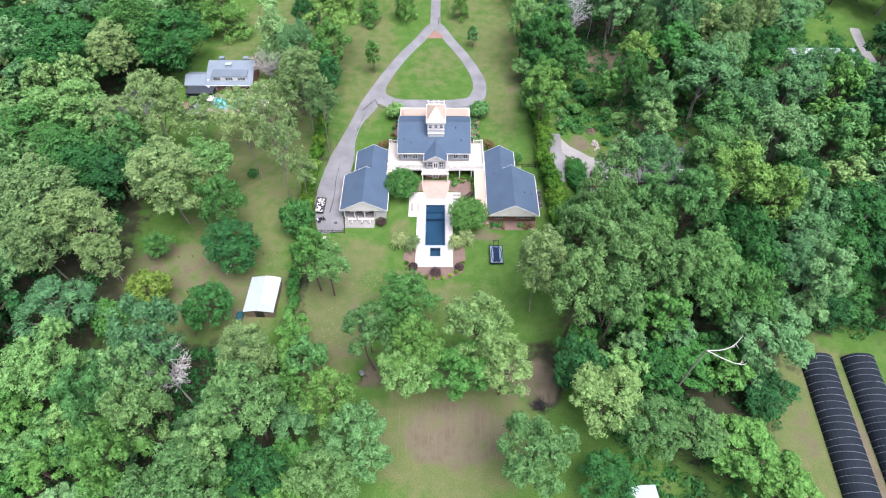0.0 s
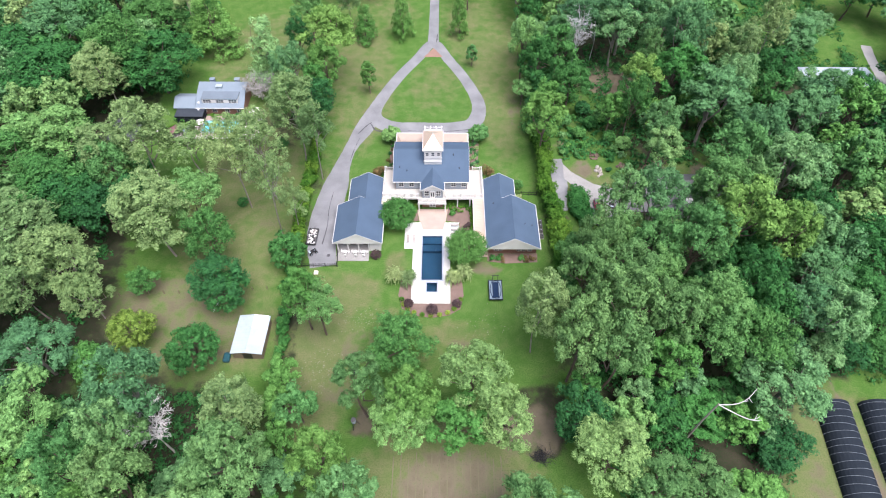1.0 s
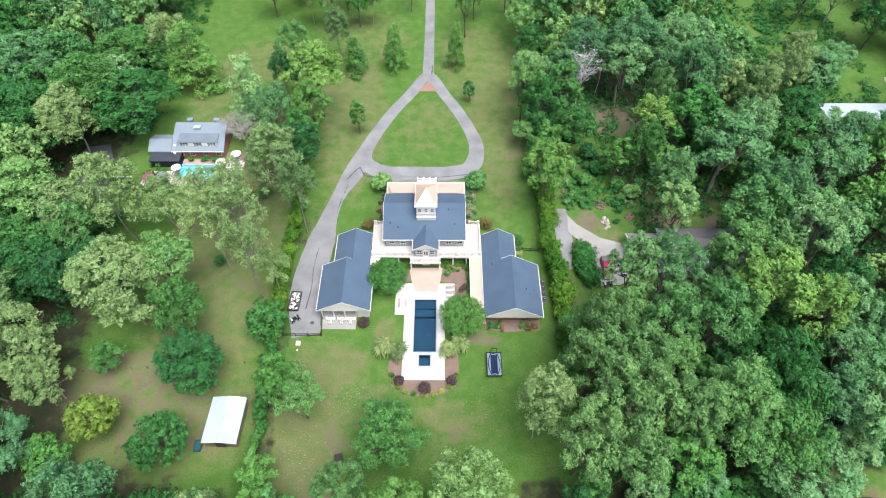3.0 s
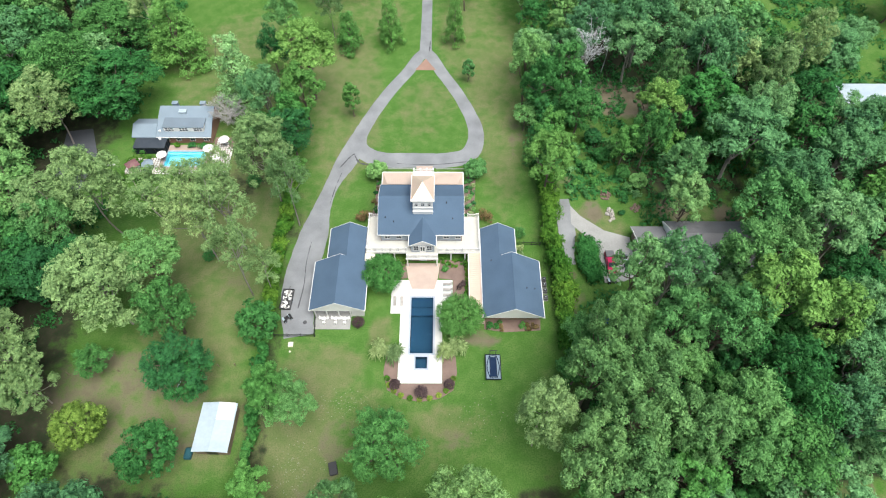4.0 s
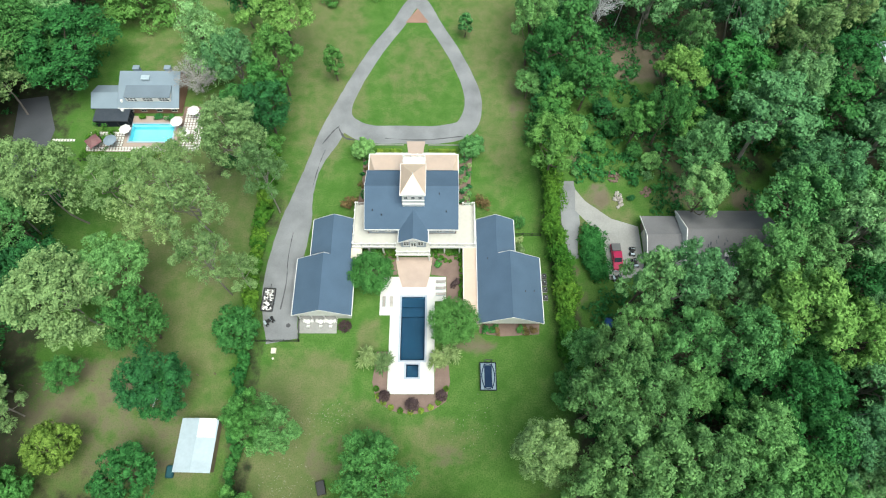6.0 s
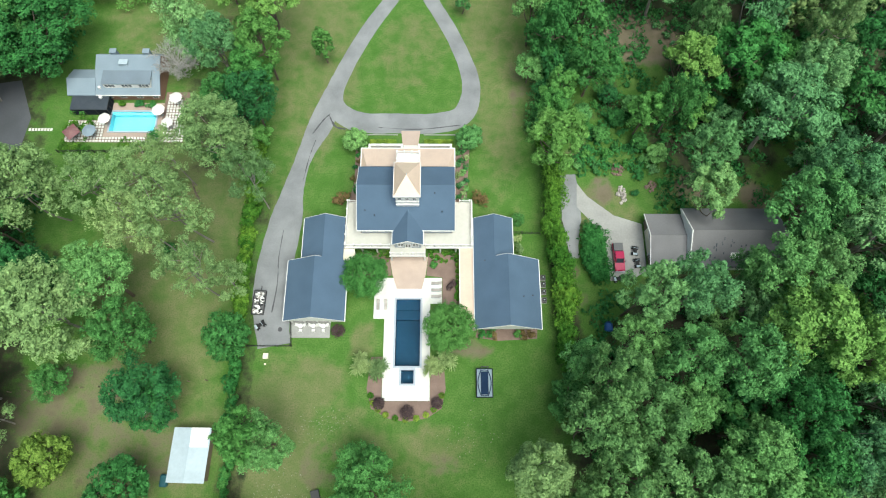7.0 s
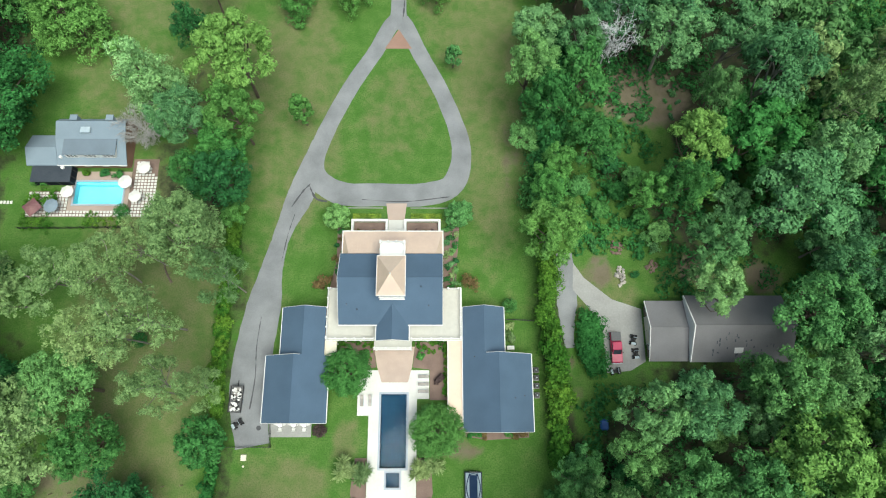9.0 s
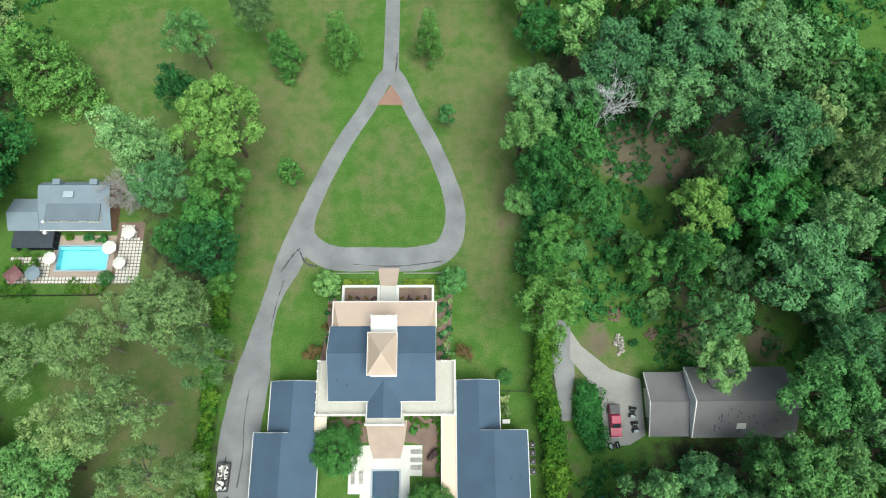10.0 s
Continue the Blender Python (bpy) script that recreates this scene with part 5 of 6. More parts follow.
plant(gold, -3.9, 49.6, 21.0, 4.6)
plant(ash, 6.2, 53.0, 22.8, 5.9)
plant(ash, 11.1, 47.4, 17.8, 5.0)
plant(ash, -12.5, 52.2, 21.6, 4.6)
plant(oak, -5.8, 47.0, 16.0, 5.0)
plant(lime, 3.5, 47.4, 16.5, 5.0)
plant(ash, 15.1, 32.0, 18.2, 6.7)
plant(ash, 28.4, 42.0, 16.0, 6.2)
plant(ash, 34.9, 37.4, 15.0, 5.2)
plant(ash, 42.4, 37.0, 14.0, 5.2)
plant(lime, 50.5, 35.0, 11.6, 6.0)
plant(lime, 55.5, 28.5, 11.0, 5.4)
plant(shade_tree, 27.0, 29.5, 12.0, 4.8)
plant(shade_tree, 25.0, 50.0, 13.0, 5.2)
plant(gum, -104.3, 157.0, 21.0, 8.9)
plant(shade_tree, -83.9, 170.0, 15.0, 8.9)
plant(shade_tree, 81.3, 73.0, 16.4, 6.0)
plant(shade_tree, 88.3, 84.8, 16.5, 7.1)
plant(shade_tree, 91.0, 73.0, 15.0, 6.4)
plant(shade_tree, 79.5, 94.0, 17.0, 6.0)
plant(shade_tree, 77.0, 64.0, 9.0, 4.6)
plant(shade_tree, -64.7, 96.5, 17.0, 5.4)
plant(shade_tree, -72.0, 95.0, 16.0, 6.2)
plant(oak, -87.0, 113.6, 19.0, 7.6)
plant(shade_tree, -79.9, 95.7, 16.4, 7.7)
plant(shade_tree, -85.8, 100.7, 16.6, 8.9)
plant(shade_tree, -97.9, 108.3, 16.6, 9.1)
plant(shade_tree, -99.5, 138.5, 19.5, 11.9)
plant(shade_tree, -116.4, 150.6, 16.8, 10.9)
plant(pine, -82.4, 82.5, 24.1, 9.2)
plant(oak, -38.4, 172.2, 16.0, 4.7)
plant(pine, -27.2, 177.6, 18.0, 3.7)


plant(cone, -11.4, 174.4, 14.5, 3.6)
plant(cone, -22.3, 172.2, 12.0, 3.4)
plant(cone, 6.0, 175.0, 15.0, 2.8)
for row in ((oak, -50.0, 201.0, 15, 5.0), (pine, -38.0, 197.0, 22, 4.5), (oak, -31.0, 194.0, 17, 4.8), (lime, -23.5, 195.5, 15, 4.0), (pine, -19.5, 197.0, 20, 4.2), (oak, -8.0, 204.0, 16, 3.4), (oak, 9.0, 190.0, 18, 3.8),
            (lime, 12.0, 200.0, 16, 3.8), (oak, 22.0, 204.0, 18, 5.0), (gum, 25.0, 194.0, 17, 5.0), (oak, 24.5, 184.0, 15, 4.6), (shade_tree, 27.0, 176.0, 14, 4.6), (oak, 112.0, 198.0, 15, 5.0), (gum, 121.5, 198.0, 16, 5.5), (shade_tree, 128.0, 185.0, 17, 6.6), (shade_tree, 138.0, 187.0, 17, 7.0), (gum, 106.0, 166.0, 14, 5.5), (shade_tree, 101.5, 160.5, 13, 6.0), (gum, 112.5, 170.5, 11, 4.0), (pine, 88.5, 154.0, 27, 4.5), (gum, 95.0, 138.0, 14, 5.5), (gum, 117.0, 134.5, 11, 5.0), (oak, -28.0, 205.0, 16, 5.0), (shade_tree, -42.0, 209.0, 16, 5.5)):
    plant(*row)

# woods that close the place: more trees wherever no clearing is
def clearing(x, y):
    if -70 < x < 24.5 and 55 < y < 150 or -34 < x < 30 and y < 230 or -75 < x < -26 and 146 < y < 215:
        return True
    if 24 < x < 74 and 96 < y < 124 or 24 < x < 45 and 84 < y < 97 or x > 62 and y < 62 or 26 < x < 44 and y < 36 or 34 < x < 46 and 122 < y < 146:
        return True
    if 79 < x < 136 and 160 < y < 215 or 84 < x < 136 and 153 < y < 215 or 97 < x < 125 and 136 < y < 156:
        return True
    if ((x - 47) / 11) ** 2 + ((y - 154.5) / 8) ** 2 < 1 or ((x - 86) / 9) ** 2 + ((y - 142) / 8) ** 2 < 1 or (x - 47) ** 2 + (y - 48) ** 2 < 40:
        return True
    if 24 < x < 80 and 24 < y < 150 or -78 < x < -26 and y < 215:
        return True
    return -92 < x < -70 and 118 < y < 150


def fill_woods():
    rng = random.Random(7)
    # gum weighted up: its pale, bluish leaves imitate haze on far trees
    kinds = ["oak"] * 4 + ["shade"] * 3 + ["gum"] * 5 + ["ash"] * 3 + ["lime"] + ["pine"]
    for _ in range(9000):
        x, y = rng.uniform(-165, 165), rng.uniform(12, 232)
        if clearing(x, y) or abs(x) > 70 + 0.47 * y:
            continue
        r = rng.uniform(4.8, 7.2)
        if all((x - a) ** 2 + (y - b) ** 2 > (0.62 * (r + c)) ** 2 for a, b, c in PLANTED):
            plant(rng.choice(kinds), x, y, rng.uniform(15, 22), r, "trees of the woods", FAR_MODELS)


fill_woods()


def fill_low():
    """Lower trees that stand between the tall ones in the woods."""
    rng = random.Random(17)
    for _ in range(2600):
        x, y = rng.uniform(24, 82), rng.uniform(46, 152)
        if rng.random() < 0.3:
            x, y = rng.uniform(-76, -24), rng.uniform(20, 52)
        elif 26 < x < 72 and 97 < y < 128 or 26 < x < 45 and 84 < y < 124 or x < 30 and y > 82 or x > 62 and y < 62 or (x - 44) ** 2 + (y - 71) ** 2 < 22 or ((x - 46) / 13) ** 2 + ((y - 150) / 12) ** 2 < 1 or 29 < x < 53 and 119 < y < 146:
            continue
        r = rng.uniform(3.0, 4.6)
        if (x + 46.0) ** 2 + (y - 45.4) ** 2 > 50 and all((x - a) ** 2 + (y - b) ** 2 > (0.5 * (r + c)) ** 2 for a, b, c in PLANTED):
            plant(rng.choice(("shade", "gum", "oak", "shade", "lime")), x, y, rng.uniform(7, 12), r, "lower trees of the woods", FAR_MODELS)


fill_low()
for group in (*MODELS.values(), *FAR_MODELS.values()):
    for model in group:
        for o in (*model.children_recursive, model):
            bpy.data.objects.remove(o)


def shrub(name, x, y, r, h, leaf, label, sprays=420, lobes=9, group=""):
    rng = np.random.default_rng(int(abs(x * 31 + y * 17) * 10) % 99991)
    ball = "round" in label or "clipped" in label
    if ball:
        spots = [(2.39996 * i, 1 - 1.5 * (i + 0.5) / 24) for i in range(24)]
        c = [(0.66 * r * math.sqrt(1 - z * z) * math.cos(a), 0.66 * r * math.sqrt(1 - z * z) * math.sin(a), h * (0.46 + 0.34 * z)) for a, z in spots]
    else:
        c = [(rng.normal() * r * 0.36, rng.normal() * r * 0.36, h * rng.uniform(0.3, 0.68)) for _ in range(lobes)]
    radii = [r * rng.uniform(0.30, 0.38) if ball else min(r, h) * rng.uniform(0.38, 0.55) for _ in c]
    ob = part(name, leaf_mesh(name, c, radii, sprays, 0.13 if ball else 0.2, LEAF[leaf], rng), None)
    ob.location = (x, y, 0)
    return tagged(ob, label, "shrub", group)


def small_tree(name, x, y, r, h, leaf, label, sprays=4200, lobes=24, size=0.36, bare=0.18):
    rng = np.random.default_rng(int(abs(x * 13 + y * 29) * 10) % 99991)
    t = thing(name, x, y, 0, 0, label, "tree")
    c = []
    lobes = int(lobes * 1.5)
    for i in range(lobes):
        z = 1 - 1.6 * (i + 0.5) / lobes + rng.normal() * 0.08
        a, flat = 2.39996 * i + rng.normal() * 0.3, math.sqrt(max(1 - z * z, 0.02))
        f = rng.uniform(0.62, 0.78)
        c.append((math.cos(a) * flat * r * f, math.sin(a) * flat * r * f, h * (0.5 + bare / 2) + z * f * h * (0.5 - bare / 2)))
    lines = [limb((0, 0, -0.1), (0, 0, h * 0.6), r * 0.07, r * 0.025, rng, 0.05)]
    lines += [limb((0, 0, h * 0.25), c[i], r * 0.035, r * 0.01, rng) for i in range(6)]
    part("trunk", tubes("trunk", lines, BARK), None, t)
    part("crown", leaf_mesh("crown", c, [r * rng.uniform(0.22, 0.33) for _ in c], int(sprays * 1.5), size * 0.85, LEAF[leaf], rng), None, t)
    return t


def hedge(name, points, w, h, leaf, sprays, label, size=0.34, uneven=0.3):
    """A clipped or wild hedge along a line of x, y: bush after bush, each a part."""
    rng = np.random.default_rng(int(abs(points[0][0] * 7 + points[0][1] * 3) * 10) % 9973)
    line = curve_points(points, False, 14)
    length = sum(math.dist(p, q) for p, q in zip(line, line[1:]))
    bushes = max(2, min(14, round(length / max(w, 1.6))))
    row = thing(name, points[0][0], points[0][1], 0, 0, label, "hedge")
    for piece in np.array_split(np.array(line), bushes):
        centres, radii = [], []
        for p in piece:
            for _ in range(3):
                r = w * rng.uniform(0.26, 0.42)
                centres.append((p[0] - points[0][0] + rng.normal() * w * 0.2, p[1] - points[0][1] + rng.normal() * 0.8, h * rng.uniform(0.35, 0.75) * (1 + uneven * rng.normal() * 0.5)))
                radii.append((r, r * 1.2, h * rng.uniform(0.28, 0.42)))
        part("bush", leaf_mesh("bush", centres, radii, sprays // bushes, size, LEAF[leaf], rng), None, row)
    return row



def clipped_hedge(x0, x1, y0, y1, h, leaf, label):
    """A box hedge cut flat on top, bush beside bush."""
    rng = np.random.default_rng(int(abs(x0 * 13 + y0)) % 997)
    row = thing("hedge", x0, y0, 0, 0, label, "hedge")
    count = max(2, round((x1 - x0) / 1.4))
    for i in range(count):
        a, b = (x1 - x0) * i / count, (x1 - x0) * (i + 1) / count
        centres = [(x, y, z * h) for x in np.arange(a + 0.15, b, 0.24) for y in np.arange(0.15, y1 - y0, 0.24) for z in (0.35, 0.72)]
        part("bush", leaf_mesh("bush", centres, [(0.2, 0.2, h * 0.27)] * len(centres), 900, 0.16, LEAF[leaf], rng), None, row)
    return row


hedge("hedge", [(-30.9, 127), (-31.4, 115), (-31.4, 104), (-31.4, 92)], 2.8, 2.8, "hedge", 18000, "yellow green hedge along the driveway")
hedge("hedge", [(-31.2, 86), (-31.0, 76), (-30.6, 66), (-30.2, 55)], 2.0, 2.8, "myrtle", 10000, "wild green hedge along the lawn", uneven=0.6)
hedge("hedge", [(25.8, 128), (25.9, 118), (25.8, 108), (27.0, 99), (27.0, 92), (26.6, 84)], 3.7, 5.2, "hedge", 26000, "tall thick hedge between the two gardens", uneven=0.4)
hedge("hedge", [(33.4, 108), (33.2, 105), (33.3, 102), (33.8, 99.4)], 4.2, 2.8, "myrtle", 9000, "dense green hedge island on the drive")
hedge("hedge", [(25.6, 129), (27.5, 140), (28.0, 152), (29.0, 164)], 6.5, 6.5, "shade", 22000, "wild tall hedge of mixed shrubs beside the lawn", 0.42, 0.7)
for pts in ([(2.6, 103.4), (7.6, 103.4)], [(7.7, 103), (7.7, 95)], [(-4.9, 103.6), (-10.6, 103.6)]):
    hedge("hedge", pts, 0.8, 0.8, "hedge", 1300, "low clipped box hedge in the garden bed", 0.22, 0.1)
for x0, x1 in ((-9.6, -4.2), (1.3, 7.0)):
    clipped_hedge(x0, x1, 126.5, 128.0, 0.75, "spurge", "low clipped yellow green box hedge before the front court")

for x, y, r, h, kind in ((33, 133, 2.2, 4, "oak"), (36.5, 128.6, 1.8, 3.2, "shade"), (40, 132, 2.0, 4, "shade"), (44, 127, 1.8, 3.4, "shade"), (35, 143, 2.6, 6, "lime"), (47, 124, 2.2, 4, "oak"), (38.5, 137.6, 2.2, 4.4, "shade"), (43, 134.6, 2.2, 5, "oak")):
    small_tree("bushy_tree", x, y, r, h, kind, "low bushy green tree at the edge of the woods", 2600)
small_tree("crape_myrtle", -9.0, 98.5, 4.5, 6.8, "myrtle", "dense round deep green tree beside the pool", 12000, 60, 0.22, 0.1)
small_tree("crape_myrtle", 6.3, 89.0, 4.8, 7.0, "myrtle", "dense round deep green tree beside the pool", 12000, 60, 0.22, 0.1)
small_tree("crape_myrtle", -12.2, 126.6, 2.7, 4.4, "oak", "small bright green tree at the corner of the house", 2800)
small_tree("crape_myrtle", 10.3, 127.2, 2.8, 4.6, "oak", "small bright green tree at the corner of the house", 2800)
small_tree("young_tree", 9.3, 159.6, 1.9, 7.6, "oak", "young green tree on the lawn", 1800, 22, 0.3, 0.08)
small_tree("young_tree", -19.3, 146.6, 2.2, 11.5, "gold", "young yellow green tree on the lawn", 3000, 26, 0.3, 0.05)
small_tree("round_tree", -32.0, 87.4, 4.4, 8.5, "shade", "round dark green tree beside the drive")
small_tree("round_tree", -58.6, 67.4, 4.6, 9.5, "yellow", "round yellow tree in the paddock", 4600)
small_tree("round_tree", -45.6, 63.0, 5.3, 10.5, "shade", "dense round dark green tree in the paddock", 6000)
small_tree("round_tree", -64.2, 60.6, 4.2, 9, "lime", "round green tree in the paddock")
for x, y, r, leaf, words in ((-5.9, 76.4, 1.15, "plum", "round plum red shrub"), (-1.0, 74.9, 1.35, "plum", "round plum red shrub"), (4.1, 76.5, 1.1, "plum", "round plum red shrub"), (-13.6, 89.0, 1.35, "plum", "round dark plum shrub beside the porch"),
                             (-14.8, 114.6, 1.8, "rust", "rusty green shrub beside the terrace"), (12.6, 114.6, 2.0, "rust", "rusty green shrub beside the terrace"), (19.2, 110.4, 1.6, "shade", "round dark green shrub by the wing"),
                             (-46.0, 104.3, 1.5, "shade", "round dark green bush in the paddock"), (-69, 134.4, 1.4, "lime", "green bush by the patio"), (-52.6, 128.2, 1.6, "shade", "round green bush by the patio"), (-69.5, 130.6, 1.8, "hedge", "yellow green bush by the porch"),
                             (-67.0, 130.9, 1.6, "hedge", "yellow green bush by the porch"), (-60.6, 136.0, 0.9, "hedge", "green bush at the house wall"), (-57.4, 136.0, 0.9, "shade", "green bush at the house wall"), (-54.3, 136.0, 1.1, "shade", "green bush at the house wall"),
                             (6.6, 97.6, 0.95, "plum", "plum red shrub in the garden bed"), (3.6, 101.6, 0.9, "lime", "green shrub in the garden bed"), (-6.2, 101.8, 0.9, "shade", "green shrub in the garden bed"), (19.4, 104.6, 1.1, "palm", "pale leafed shrub by the wing"), (19.3, 107.0, 1.0, "palm", "pale leafed shrub by the wing")):
    shrub("shrub", x, y, r, r * 1.5, leaf, words, 2200 if "round" in words else 1100)
for i in range(11):
    a = math.pi * (1.03 + 0.94 * i / 10)
    shrub("shrub", -1.25 + 6.2 * math.cos(a), 78.2 + 4.4 * math.sin(a), 0.62, 0.75, "spurge" if i % 4 else "hedge", "small round yellow green edging shrub", 420, 5, "edging shrubs of the bed")
for x in (12.2, 13.4, 14.6, 18.4, 19.6, 20.8):
    shrub("shrub", x, 88.5, 0.95, 1.1, "rust" if x % 1 > 0.5 else "myrtle", "small dark olive shrub under the windows", 480, 5, "shrubs under the windows")
for i in range(17):
    shrub("shrub", 8.8 + 0.9 * math.sin(i * 2.1), 113.8 + i * 0.78, 0.85, 1.1, ("shade", "gum", "shade", "palm", "oak")[i % 5], "mixed garden shrub along the house", 240, 6, "shrubs along the house")
    if i < 7:
        shrub("shrub", -11.7 + 0.8 * math.sin(i * 2.6), 116.6 + i * 1.3, 0.75, 1.0, ("shade", "shade", "rust")[i % 3], "mixed garden shrub along the house", 240, 6, "shrubs along the house")
for i in range(8):
    shrub("shrub", (-8.5 + 1.5 * i) if i < 4 else (0.9 + 1.5 * (i - 4)), 124.6, 0.45, 0.5, "plum" if i % 2 else "rust", "low brownish shrub in the front court", 130, 5, "shrubs of the front court")


HEADS = [(0.0, 0.0, 0.25), (0.46, 0.10, 0.0), (-0.30, 0.36, -0.1), (-0.16, -0.44, 0.05)]  # four heads in one clump


def palm(x, y, h, r):
    """A clump palm: a short trunk and drooping fronds with leaflets."""
    rng = np.random.default_rng(int(abs(x * 101 + y * 7)) % 9973)
    t = thing("palm_tree", x, y, 0, rng.uniform(0, 360), "pale green palm with drooping fronds", "palm", "palms beside the pool")
    part("trunk", tubes("trunk", [limb((0, 0, -0.1), (ox * r, oy * r, h + oz * r), 0.16, 0.12, rng, 0.04) for ox, oy, oz in HEADS], BARK), None, t)
    verts, faces = [], []
    for i in range(240):
        a, rise, length = rng.uniform(0, math.tau), rng.uniform(-0.6, 1.55), r * rng.uniform(0.42, 0.68)
        ox, oy, oz = HEADS[i % 4]
        for k in range(7):
            s, e = k / 7, (k + 1) / 7
            q = [length * s * math.cos(rise * (1 - s)), h + length * s * math.sin(rise) - length * 0.75 * s * s]
            p = [length * e * math.cos(rise * (1 - e)), h + length * e * math.sin(rise) - length * 0.75 * e * e]
            w = 0.075 * math.sin(math.pi * (0.15 + 0.8 * s))
            for side in (-1, 1):
                b = len(verts)
                for rad, z, off in ((q[0], q[1], 0), (p[0], p[1], 0), (p[0] + 0.12, p[1] - 0.12, side * w * 1.5), (q[0] + 0.12, q[1] - 0.12, side * w)):
                    verts.append((ox * r + rad * math.cos(a) - off * math.sin(a), oy * r + rad * math.sin(a) + off * math.cos(a), z + oz * r))
                faces.append((b, b + 1, b + 2, b + 3))
    me = bpy.data.meshes.new("fronds")
    me.from_pydata(verts, [], faces)
    part("fronds", me, LEAF["palm"], t)


for row in ((-9.0, 82.9, 2.4, 2.3), (-6.4, 82.3, 2.1, 2.2), (3.4, 82.6, 2.1, 2.0), (5.6, 83.8, 2.4, 2.3)):
    palm(*row)


def dead_tree(x, y, h, r, label, forks=12, twigs=9, wood=DEAD_WOOD):
    """A bare tree: many slim limbs that fork into fine twigs."""
    rng = np.random.default_rng(int(abs(x * 3 + y * 5)) + 5)
    t = thing("dead_tree", x, y, 0, 0, label, "dead tree")
    top = np.array((0, 0, h * 0.6))
    part("trunk", tubes("trunk", [limb((0, 0, -0.2), top, 0.03 * r + 0.05, 0.02 * r, rng, 0.04)], wood, 7), None, t)
    lines = []
    for i in range(forks):
        a = i * 2.4 + rng.normal() * 0.2
        start = top * rng.uniform(0.5, 1.0)
        end = start + np.array((math.cos(a) * r * rng.uniform(0.4, 0.9), math.sin(a) * r * rng.uniform(0.4, 0.9), h * rng.uniform(0.2, 0.42)))
        main = limb(start, end, 0.014 * r, 0.007 * r, rng, 0.16, 7)
        lines.append(main)
        for _ in range(twigs):
            p = np.array(main[rng.integers(2, 7)][:3])
            b = a + rng.normal() * 0.8
            tip = p + np.array((math.cos(b), math.sin(b), rng.uniform(-0.1, 0.9))) * r * rng.uniform(0.2, 0.42)
            twig = limb(p, tip, 0.007 * r, 0.0045 * r, rng, 0.18, 4)
            lines.append(twig)
            for _ in range(2):
                b += rng.normal() * 0.7
                lines.append(limb(twig[2][:3], np.array(twig[2][:3]) + np.array((math.cos(b), math.sin(b), rng.uniform(0, 0.8))) * r * 0.16, 0.0055 * r, 0.004 * r, rng, 0.15, 3))
    part("branch", tubes("branch", lines, wood, 4), None, t)
    return t


dead_tree(-46.0, 45.6, 20, 4.8, "bare dead tree with pale grey branches", 16)
dead_tree(38.6, 157.8, 20, 3.8, "bare pale grey tree among green trees", 20, 12, BLEACHED)
dead_tree(44.4, 162.6, 18.5, 2.6, "bare pale grey tree among green trees", 9, 8, BLEACHED)
dead_tree(-49.0, 143.6, 7, 4.2, "leafless grey tree beside the brick gable", 30, 14, DRY_WOOD)


def broken_limb(x, y):
    """A slim dead trunk that ends in two bare limbs."""
    rng = np.random.default_rng(4)
    t = thing("dead_tree", x, y, 0, 0, "broken pale dead limbs on a slim bare trunk", "dead tree")
    part("trunk", tubes("trunk", [limb((0, 0, -0.2), (0.6, 0.4, 18), 0.22, 0.12, rng, 0.03, 7)], GREY_BARK, 7), None, t)
    for end in ((6.4, 2.2, 19.6), (6.0, -2.4, 18.6)):
        main = limb((0.6, 0.4, 17.8), end, 0.10, 0.04, rng, 0.09, 8)
        lines = [main]
        for k in (2, 4, 5):
            p = np.array(main[k][:3])
            lines.append(limb(p, p + rng.normal(size=3) * (0.7, 0.9, 0.5) + (0.5, 0, 0.3), 0.06, 0.03, rng, 0.1, 4))
        part("branch", tubes("branch", lines, DEAD_WOOD, 5), None, t)


broken_limb(43.4, 46.8)


rng_bush = random.Random(21)
for i in range(34):
    a, d = rng_bush.uniform(0, math.tau), math.sqrt(rng_bush.random())
    r = rng_bush.uniform(0.5, 1.1)
    shrub("shrub", 47 + 10 * d * math.cos(a), 154.5 + 7 * d * math.sin(a), r, r * 1.2, rng_bush.choice(("shade", "oak", "gum")), "low green bush in the brown clearing", 320, 6, "bushes of the clearing")


rng_bush = random.Random(33)
for x, y in ((31.6, 122), (33.4, 124.5), (35, 121.6), (37.4, 124.6), (32.6, 128.4), (39.4, 126.2), (41.6, 122.6), (43.8, 119.8), (46.4, 121.4), (48, 118.6), (44.6, 123.8), (42.4, 116.4), (34.6, 131), (38.4, 133.6), (31.4, 131.8), (57.6, 121.8), (60.6, 119.4), (36.2, 136.2)):
    r = rng_bush.uniform(0.8, 1.5)
    shrub("shrub", x, y, r, r * 1.5, rng_bush.choice(("shade", "oak", "lime", "gum")), "wild green bush on the rough grass", 600, 8, "bushes of the rough grass")


def fallen_log(x0, y0, x1, y1, r, label, wood):
    rng = np.random.default_rng(8)
    t = thing("fallen_log", x0, y0, 0, 0, label, "log")
    part("log", tubes("log", [limb((0, 0, r * 0.8), (x1 - x0, y1 - y0, r * 0.9), r, r * 0.6, rng, 0.03, 7)], wood, 8), None, t)
    part("stub", tubes("stub", [limb(((x1 - x0) * 0.4, (y1 - y0) * 0.4, r), ((x1 - x0) * 0.4 + 0.7, (y1 - y0) * 0.4 + 0.3, r + 0.5), r * 0.4, r * 0.2, rng, 0.05, 4)], wood, 6), None, t)


